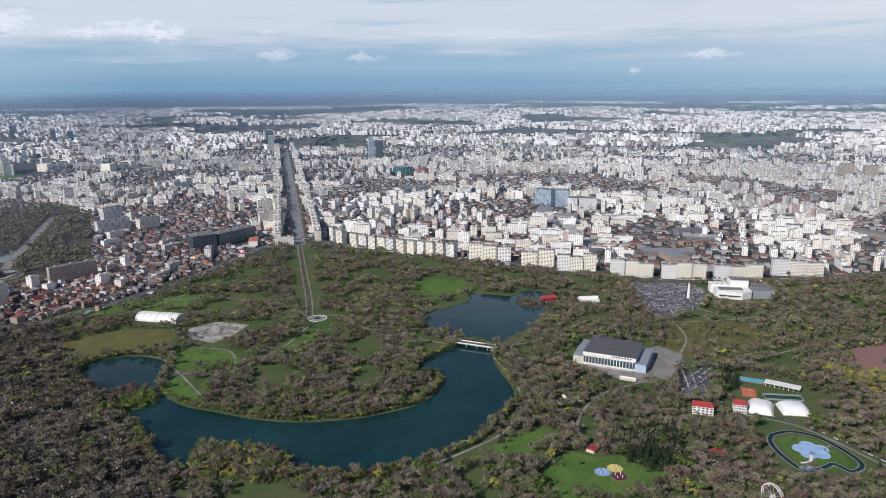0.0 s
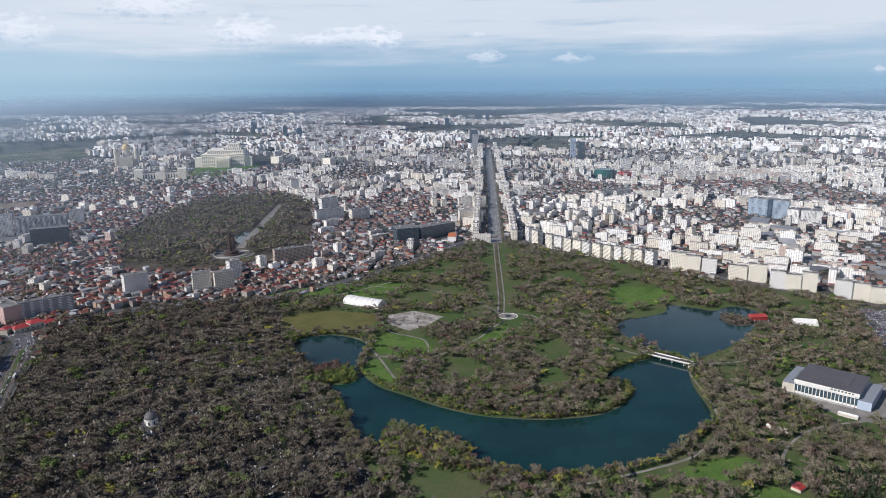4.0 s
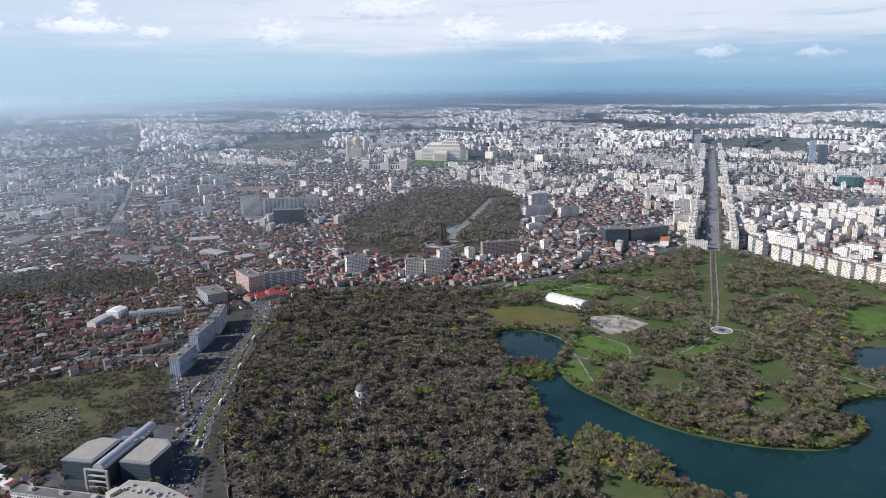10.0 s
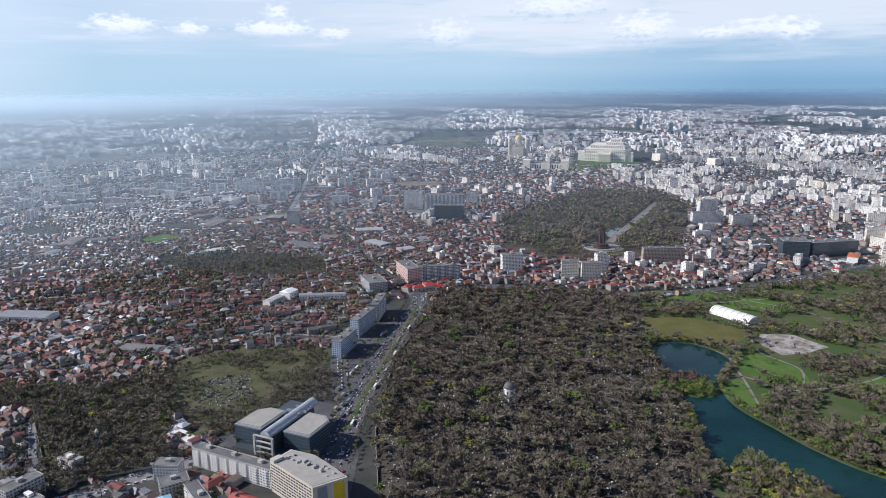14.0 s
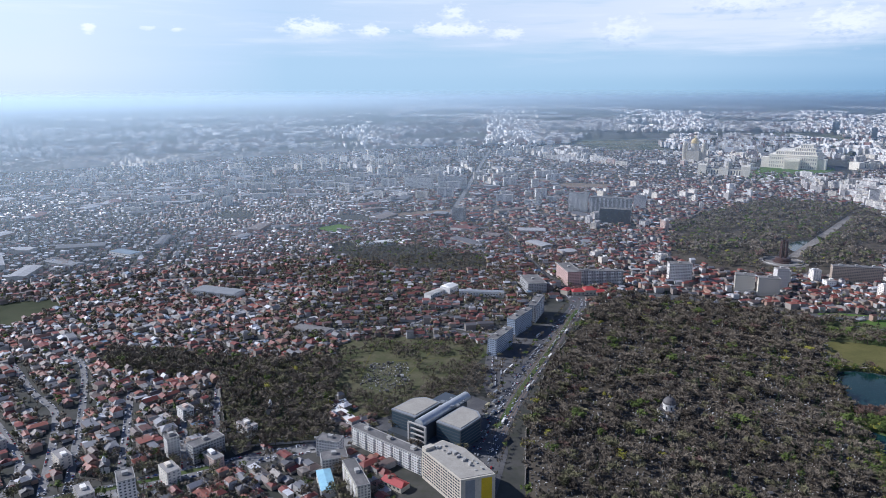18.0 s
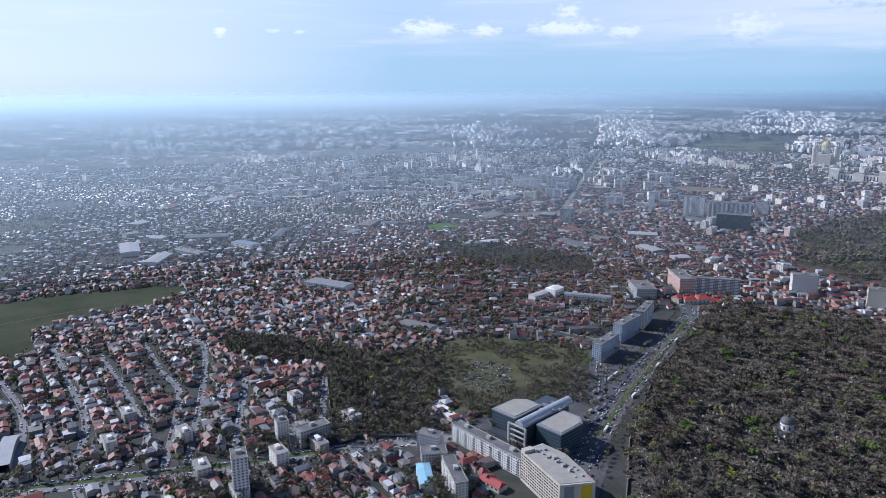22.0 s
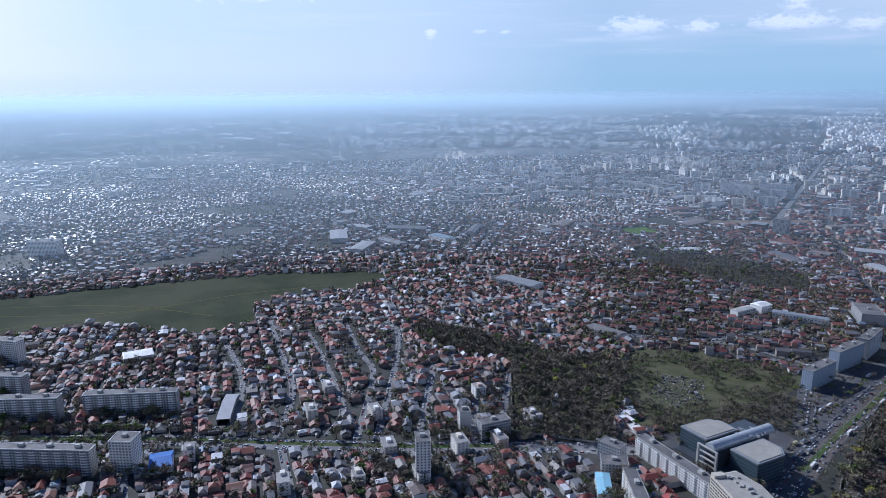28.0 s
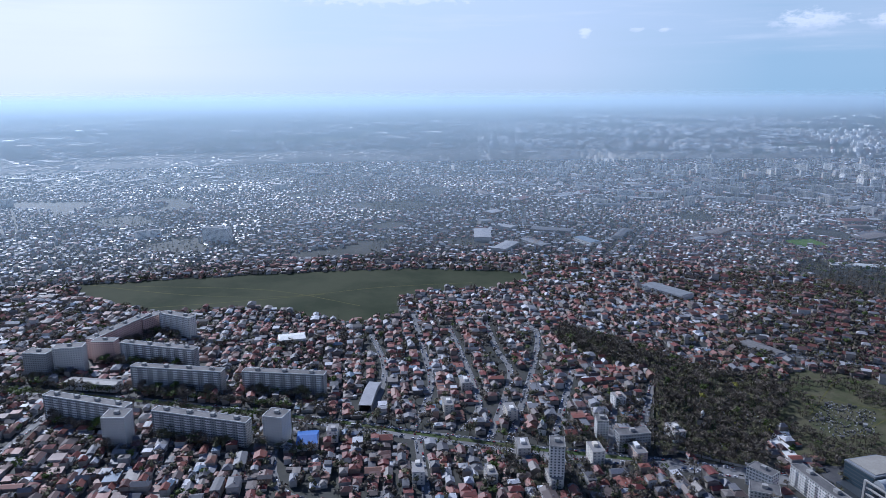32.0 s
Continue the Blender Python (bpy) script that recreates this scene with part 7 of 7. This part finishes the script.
# ---------------------------------------------------------------- graves
def graves(name, poly, step, share, label, turn=0.3):
    x, y = scatter(poly, step, 0.4, share)
    soup = Soup()
    v, s, t = boxes(x, y, 0.05, rng.uniform(0.9, 2.2, len(x)), rng.uniform(0.7, 1.4, len(x)), rng.choice([0.4, 0.6, 1.3, 1.9], len(x)), turn + rng.choice([0, 1.57], len(x)))
    soup.add(v, np.vstack([s, t]))
    pick = rng.random(len(x)) < 0.018
    v, q, t = hipped(x[pick], y[pick], 2.8, 3.4, 3.0, 1.2, turn)
    soup.add(v, q, t)
    v, s, t = boxes(x[pick], y[pick], 0, 3.2, 2.8, 2.8, turn)
    soup.add(v, s)
    return tagged(new(name, soup.mesh(name, M["tomb"])), label, "graves", kind="stuff")


graves("gravestones", CEMETERY, 3.8, 0.5, "crowded pale gravestones and tombs under trees")
graves("old_gravestones", OLD_YARD, 4.4, 0.4, "old pale gravestones under trees")
graves("open_gravestones", [(-212, 850), (-165, 862), (-150, 800), (-175, 760), (-210, 780)], 2.6, 0.5, "dense open rows of pale gravestones")

# ---------------------------------------------------------------- woods
BUILT = [(571, 998, 44), (719, 794, 26), (705, 776, 20), (590, 880, 40), (828, 343, 62), (1232, 290, 60), (1165, 349, 8), (1015, 538, 26), (1052, 482, 24), (793, 148, 30), (810, 117, 30), (745, 198, 20), (774, 166, 16),
         (868, 176, 24), (867, 140, 26), (829, 169, 20), (836, 133, 24), (724, 84, 36), (570, 230, 18), (156, 747, 13), (761, 522, 12), (594, 94, 10), (870, 290, 40), (524, 1508, 42), (508, 1466, 36)]


HALL_PARK = [(841, 254), (873, 225), (794, 205), (765, 232)]
KART = [(770, 130), (764, 60), (715, 20), (680, 40), (664, 84), (690, 125), (730, 142)]


def plantable(x, y, gap=4.0, shore=3.5):
    ok = np.ones(len(x), bool)
    for poly in [LAKE, POND, RUIN, SQUARE, CAR_PARK, HALL_PARK, KART, PLAZA] + LAWNS + [DRY]:
        ok &= ~inside(poly, x, y)
    for p in PATHS:
        ok &= off_line(p, x, y) > gap
    for line, w in WIDE_ROADS:
        ok &= off_line(line, x, y) > w - 3
    ok &= off_line([(718, 812), (784, 885), (974, 1115), (1060, 1218)], x, y) > 13
    ok &= (off_line(list(LAKE) + [LAKE[0]], x, y) > shore) & (off_line(list(POND) + [POND[0]], x, y) > shore)
    for bx, by, r in BUILT:
        ok &= np.hypot(x - bx, y - by) > r
        nearer = 1 - 13 / math.hypot(bx, by)
        ok &= np.hypot(x - bx * nearer, y - by * nearer) > 0.85 * r
    return ok


def stand(title, x, y, shares, height, count, label, girth=1.0):
    kinds, cut = list(shares), np.cumsum(list(shares.values()))
    pick = np.searchsorted(cut / cut[-1], rng.random(len(x)))
    for i, kind in enumerate(kinds):
        if (pick == i).any():
            name = {"bare": "bare_", "budding": "budding_", "green": "leafing_", "yellow": "yellow_green_", "ever": "evergreen_", "rust": "rusty_"}[kind] + title
            tall = height * (1.1 if kind == "ever" else 0.8 if kind == "yellow" else 1.0)
            wood_of(name, kind, x[pick == i], y[pick == i], tall, count, {"bare": "leafless brown ", "budding": "budding olive ", "green": "fresh green ", "yellow": "yellow-green ", "ever": "dark evergreen ", "rust": "rust-brown "}[kind] + label, girth)


x, y = scatter(CEMETERY, 8.8, 0.46, 0.97)
ok = plantable(x, y) & (off_line(AVENUE, x, y) > 20) & (patch_noise(x, y, 0.05, 5.0) > -0.16) & (np.abs((x * 0.25 + y * 0.97) % 41 - 20.5) > 2.6)
x, y = x[ok], y[ok]
first = np.hypot(x, y) < 640
cem_x, cem_y = x[first], y[first]
stand("cemetery_trees", x[~first], y[~first], {"bare": 0.66, "budding": 0.15, "green": 0.06, "yellow": 0.025, "ever": 0.075, "rust": 0.03}, 14.0, 120, "trees over the graves", 1.2)
x, y = scatter(PARK, 7.8, 0.48, 0.92)
ok = plantable(x, y) & (np.hypot(x, y) > 500) & (np.hypot(x, y) < 1650) & (heading(x, y) > -89)
x, y = x[ok], y[ok]
thick = patch_noise(x, y, 0.016) + 0.7 * patch_noise(x, y, 0.045, 3.1)
ok = (~inside(SHRUB_MEADOW, x, y) | (rng.random(len(x)) < 0.22)) & (thick > np.where((x > 560) & (y < 480), -0.40, np.where(y > 690, -0.1, -0.16)))
x, y = x[ok], y[ok]
close = np.hypot(x, y) < 900
mix = {"bare": 0.6, "budding": 0.2, "green": 0.09, "yellow": 0.03, "ever": 0.04, "rust": 0.04}
lush = {"bare": 0.54, "budding": 0.25, "green": 0.08, "yellow": 0.02, "ever": 0.05, "rust": 0.06}
south = (x > 560) & (y < 480)
stand("lush_park_trees", x[south & close], y[south & close], lush, 11.5, 104, "trees round the amusement park", 1.35)
stand("lush_outer_trees", x[south & ~close], y[south & ~close], lush, 12, 26, "trees beyond the amusement park", 1.45)
x, y, close = x[~south], y[~south], close[~south]
stand("park_trees", x[close], y[close], mix, 12, 104, "trees of the park", 1.3)
stand("outer_park_trees", x[~close], y[~close], mix, 11.5, 40, "trees of the outer park", 1.4)
ring = smooth(LAKE, 26)
d = np.gradient(ring, axis=0)
d /= np.linalg.norm(d, axis=1)[:, None] + 1e-9
spots = ring + np.stack([d[:, 1], -d[:, 0]], 1) * rng.uniform(-8, -1.5, len(ring))[:, None]
spots = spots[~inside(LAKE, *spots.T)]
ring2 = ring + np.stack([d[:, 1], -d[:, 0]], 1) * rng.uniform(1.5, 8, len(ring))[:, None]
spots = np.vstack([spots, ring2[~inside(LAKE, *ring2.T)]])
spots = spots[plantable(*spots.T, 1.8, 1.2)]
spots = spots[rng.random(len(spots)) < 0.85]
south = (spots[:, 1] < 470) | ((spots[:, 0] < 400) & (spots[:, 1] < 640))
stand("lakeside_trees", *spots[south].T, {"yellow": 0.3, "green": 0.16, "budding": 0.24, "rust": 0.08, "bare": 0.22}, 9.5, 70, "trees on the lake shore")
stand("lakeside_bushes", *spots[~south].T, {"yellow": 0.25, "green": 0.35, "budding": 0.3, "bare": 0.1}, 7.0, 80, "bushes on the lake shore", 1.3)
x, y = scatter([(330, 560), (366, 585), (395, 545), (404, 500), (392, 470), (410, 430), (380, 430), (350, 500)], 6.0, 0.4)
stand("headland_trees", x, y, {"yellow": 0.3, "green": 0.22, "budding": 0.4, "rust": 0.08}, 12, 110, "trees on the headland")
for p in LAWNS:
    x, y = scatter(p, 15, 0.48, 0.55)
    stand("lawn_shrubs", x, y, {"bare": 0.35, "budding": 0.3, "green": 0.25, "ever": 0.1}, 5.5, 40, "shrubs standing on a lawn", 1.15)
x, y = scatter(VILLA_WOOD, 9.5, 0.48, 0.7)
stand("villa_wood", x, y, {"bare": 0.64, "budding": 0.24, "green": 0.08, "ever": 0.04}, 12, 26, "trees of a small wood among villas", 1.1)
x, y = scatter([(-70, 1000), (-62, 770), (-30, 700), (-20, 770), (20, 930), (46, 1060)], 12, 0.48, 0.6)
ok = off_line(AVENUE, x, y) > 17
for bx, by, w, d, h, a in footprints:
    ok &= np.hypot(x - bx, y - by) > 14
stand("forecourt_trees", x[ok], y[ok], {"bare": 0.7, "budding": 0.2, "green": 0.1}, 8, 40, "trees on the forecourt", 1.1)
x, y = scatter(ISLET, 5.0, 0.35)
stand("islet_trees", x[y < 762], y[y < 762], {"green": 0.7, "yellow": 0.3}, 8, 110, "bushes on the islet", 1.3)
stand("islet_cypress", x[y >= 762], y[y >= 762], {"rust": 1.0}, 11, 120, "trees on the islet", 0.8)
x, y = scatter(POND_ISLE, 6.0, 0.35)
stand("pond_islet_trees", x, y, {"bare": 0.8, "budding": 0.2}, 8, 80, "trees on the small islet")
x, y = scatter([(880, 30), (960, 120), (980, 40), (920, -20)], 8, 0.4)
stand("willows", x, y, {"yellow": 1.0}, 12, 120, "willows by the amusement park", 1.2)
for poly in ([(632, 256), (682, 207), (617, 174), (590, 200), (600, 250)], [(857, 217), (883, 196), (850, 186), (800, 184), (794, 192)]):
    x, y = scatter(poly, 6.5, 0.4)
    stand("conifers", x, y, {"ever": 1.0}, 14, 130, "conifers in the park", 1.1)
found = [beside([(722, 816), (1058, 1214)], g_, 7, 0.8, 3200) for g_ in (-2.5, 2.5)]
x, y = (np.concatenate([f[k] for f in found]) for k in range(2))
stand("verge_trees", x, y, {"bare": 0.85, "rust": 0.15}, 4.5, 26, "young trees between the straight walks")
found = [beside(AVENUE[:6], g_, 9, 0.6, 1200) for g_ in (-19, 18)] + [beside(AVENUE[1:6], 0, 8, 0.5, 1200)]
x, y = (np.concatenate([f[k] for f in found]) for k in range(2))
stand("avenue_trees", x, y, {"bare": 0.7, "budding": 0.2, "green": 0.1}, 8, 40, "trees along the avenue")
found = [beside(BOULEVARD[1:], g_, 9, 0.8, 3200) for g_ in (-19, 19)]
x, y = (np.concatenate([f[k] for f in found]) for k in range(2))
stand("boulevard_trees", x, y, {"bare": 0.7, "budding": 0.3}, 11, 14, "trees lining the boulevard")
for poly in ([(-466, 1526), (-278, 1534), (-285, 1372), (-371, 1330)], [(-96, 1364), (-42, 1422), (-23, 1183), (-79, 1138)]):
    x, y = scatter(poly, 8.0, 0.45, 0.9)
    ok = free(x, y, -3.0)
    stand("school_trees", x[ok], y[ok], {"bare": 0.6, "budding": 0.25, "ever": 0.15}, 11, 25, "trees in a wooded block")
x, y = scatter(CAROL, 10.2, 0.48, 0.95)
edge_ = off_line(CAROL + [CAROL[0]], x, y)
ok = plantable(x, y) & ((edge_ > 60) | (patch_noise(x, y, 0.012, 9.0) > -0.12)) & (patch_noise(x, y, 0.011, 4.0) > -0.30) & (off_line([(560, 1556), (640, 1682), (840, 1998), (905, 2100)], x, y) > 16) & ~inside([(590, 1690), (655, 1750), (660, 1668), (570, 1596)], x, y)
x, y = x[ok], y[ok]
old_ = patch_noise(x, y, 0.02, 1.7) > 0.05
stand("hill_park_trees", x[old_], y[old_], {"bare": 0.62, "budding": 0.14, "ever": 0.12, "green": 0.06, "rust": 0.06}, 15.0, 24, "tall trees of the hill park", 1.0)
stand("young_hill_trees", x[~old_], y[~old_], {"bare": 0.52, "budding": 0.28, "ever": 0.06, "green": 0.10, "yellow": 0.04}, 10.5, 34, "lower trees of the hill park", 1.35)
x, y = scatter(OLD_YARD, 8.2, 0.48, 0.92)
old_x, old_y = x, y
for p in ([(-262, 850), (-160, 870), (-70, 905)], [(-130, 950), (-150, 850), (-175, 720)], [(-225, 935), (-215, 800)], [(-246, 770), (-190, 690), (-180, 672)]):
    ribbon("cemetery_path", p, 1.6, 0.2, M["dry"], "narrow worn path across the graveyard", "path")
for p in ([(-1380, 420), (-1180, 520), (-1040, 640), (-960, 800), (-860, 940)], [(-1150, 440), (-1060, 590), (-1000, 700)], [(-1300, 480), (-1100, 640), (-900, 700)]):
    ribbon("field_track", p, 2.0, 0.24, M["dry"], "worn track across the open field", "path")
found = [beside(FIELD[:5], g_, 7, 0.85, 1700) for g_ in (3, 9)]
x, y = (np.concatenate([f[k] for f in found]) for k in range(2))
stand("field_hedge", x, y, {"bare": 0.6, "budding": 0.25, "ever": 0.15}, 7, 24, "hedge of trees beyond the field", 1.2)
found = [beside(FIELD[9:], g_, 9, 0.6, 1700) for g_ in (4,)]
x, y = (np.concatenate([f[k] for f in found]) for k in range(2))
stand("field_edge_trees", x, y, {"bare": 0.6, "budding": 0.25, "green": 0.15}, 6, 24, "trees at the field edge", 1.2)
x, y = scatter(OPEN_YARD, 5.6, 0.5, 0.9)
ok = (patch_noise(x, y, 0.03, 1.3) + 0.5 * patch_noise(x, y, 0.09, 2.3) > -0.14) & ~inside([(-215, 860), (-160, 872), (-140, 800), (-170, 750), (-215, 770)], x, y)
x, y = x[ok], y[ok]
stand("graveyard_shrubs", x, y, {"bare": 0.66, "budding": 0.24, "green": 0.1}, 7.0, 60, "shrubs and trees in the open graveyard", 1.2)
x, y = scatter([(-192, 690), (-75, 862), (-52, 850), (-60, 775), (-150, 700)], 5.5, 0.45)
stand("hedge_trees", x, y, {"bare": 0.8, "budding": 0.2}, 7, 40, "thicket behind the office complex", 1.2)

# single trees nearest to the camera's ground
proto = {}
for kind in ("bare", "budding", "green", "ever"):
    for k in range(3):
        (wv, wq, wt), (cv, ct) = tree_shape(kind, 210, 80 + k)
        ob = thing("tree", 0, 0, 0, {"bare": "leafless brown tree in the old cemetery", "budding": "budding olive tree among graves", "green": "fresh green tree among graves", "ever": "dark evergreen tree among graves"}[kind], "tree", "cemetery trees")
        part("trunk", (wv * 12, wq, wt), M["bark"], ob)
        me = np_mesh("crown", cv * 12, None, ct, (LEAF[kind],))
        part("crown", me, LEAF[kind], ob)
        proto[kind, k] = ob
spots = list(zip(np.r_[old_x, cem_x], np.r_[old_y, cem_y]))
spots.sort(key=lambda s: math.hypot(*s))
used = set()
for i, (tx, ty) in enumerate(spots[:300]):
    kind = rng.choice(["bare", "budding", "green", "ever"], p=[0.72, 0.2, 0.04, 0.04])
    k = int(rng.integers(0, 3))
    m = pose(tx, ty, 0.05, 0, 0, rng.uniform(0, 360)) @ Matrix.Scale(rng.uniform(0.9, 1.4), 4)
    if (kind, k) not in used:
        used.add((kind, k))
        proto[kind, k].matrix_basis = m
    else:
        ob = copy_thing(proto[kind, k], m)
        ob.scale = m.to_scale()
for key, ob in proto.items():
    if key not in used:
        ob.matrix_basis = pose(-300 + 9 * len(used), 800, 0.05)
        used.add(key)
more = np.array(spots[300:])
stand("old_cemetery_trees", more[:, 0], more[:, 1], {"bare": 0.76, "budding": 0.17, "green": 0.025, "yellow": 0.015, "ever": 0.03}, 13.5, 84, "trees in the old cemetery", 1.15)

# trees between houses and along roads
found = [beside(TRAMWAY, g_, 9, 0.8, 1300) for g_ in (-15, -13, 14, 16)]
x, y = (np.concatenate([f[k] for f in found]) for k in range(2))
ok = (x < -520) | (rng.random(len(x)) < 0.3)
x, y = x[ok], y[ok]
stand("roadside_trees", x, y, {"bare": 0.45, "budding": 0.35, "green": 0.2}, 12, 80, "trees along the tram road", 1.2)
sx, sy = [], []
for bx, by, w, d, h, a in footprints:
    if math.hypot(bx, by) < 1150 and bx < -150 and w > 20:
        k = int(w / 5)
        u, v = rng.uniform(-w / 2, w / 2, k), -d / 2 - rng.uniform(5, 14, k)
        c, s = math.cos(radians(a)), math.sin(radians(a))
        sx.append(bx + u * c - v * s)
        sy.append(by + u * s + v * c)
sx, sy = np.concatenate(sx), np.concatenate(sy)
ok = np.array([np.all([np.hypot(px - f[0], py - f[1]) > min(f[2], 26) / 2 + 1 for f in footprints]) for px, py in zip(sx, sy)])
ok &= off_line(TRAMWAY, sx, sy) > 12
stand("block_trees", sx[ok], sy[ok], {"bare": 0.6, "budding": 0.25, "green": 0.15}, 14, 90, "trees in front of the slabs", 1.15)


def garden(title, r0, r1, h0, h1, count, shares, height, leaves, label, patch=0.012, level=-0.1):
    r, h = np.sqrt(rng.uniform(r0 ** 2, r1 ** 2, count)), np.radians(rng.uniform(h0, h1, count))
    x, y = -r * np.sin(h), r * np.cos(h)
    ok = free(x, y, -4.0)
    x, y = x[ok], y[ok]
    ok = patch_noise(x, y, patch, 7.7) > level
    stand(title, x[ok], y[ok], shares, height, leaves, label)


# dense trees, a third of them evergreen, added to darken ground lying in shadow
x, y = scatter([(-424, 576), (-375, 700), (-330, 690), (-275, 590), (-235, 514), (-330, 430), (-420, 470)], 7.5, 0.46, 0.75)
ok = free(x, y, -5.5)
stand("court_trees", x[ok], y[ok], {"bare": 0.5, "budding": 0.15, "ever": 0.35}, 9.5, 60, "trees in dark courtyards between houses", 1.15)
garden("garden_trees", 540, 1500, 12, 90, 9000, {"bare": 0.55, "budding": 0.22, "green": 0.08, "ever": 0.15}, 9.5, 24, "garden trees between houses", level=-0.3)
garden("villa_trees", 900, 1900, -7, 22, 9500, {"bare": 0.66, "budding": 0.24, "green": 0.04, "ever": 0.06}, 8.5, 14, "garden trees among villas", level=-0.25)
garden("town_trees", 1200, 2900, -36, 0, 5600, {"bare": 0.7, "budding": 0.15, "ever": 0.15}, 9, 9, "trees between town houses", 0.006, -0.05)
garden("suburb_trees", 1500, 2900, 8, 90, 17000, {"bare": 0.66, "budding": 0.22, "ever": 0.12}, 10, 4, "trees between suburban houses", 0.004, -0.22)
garden("far_trees", 2900, 4280, -92, 92, 12000, {"bare": 0.7, "budding": 0.2, "ever": 0.1}, 14, 3, "far belts of trees between houses", 0.003, 0.0)
garden("eastern_trees", 1240, 2900, -92, -36, 5200, {"bare": 0.7, "budding": 0.2, "ever": 0.1}, 10, 9, "trees between apartment blocks", 0.006, -0.1)
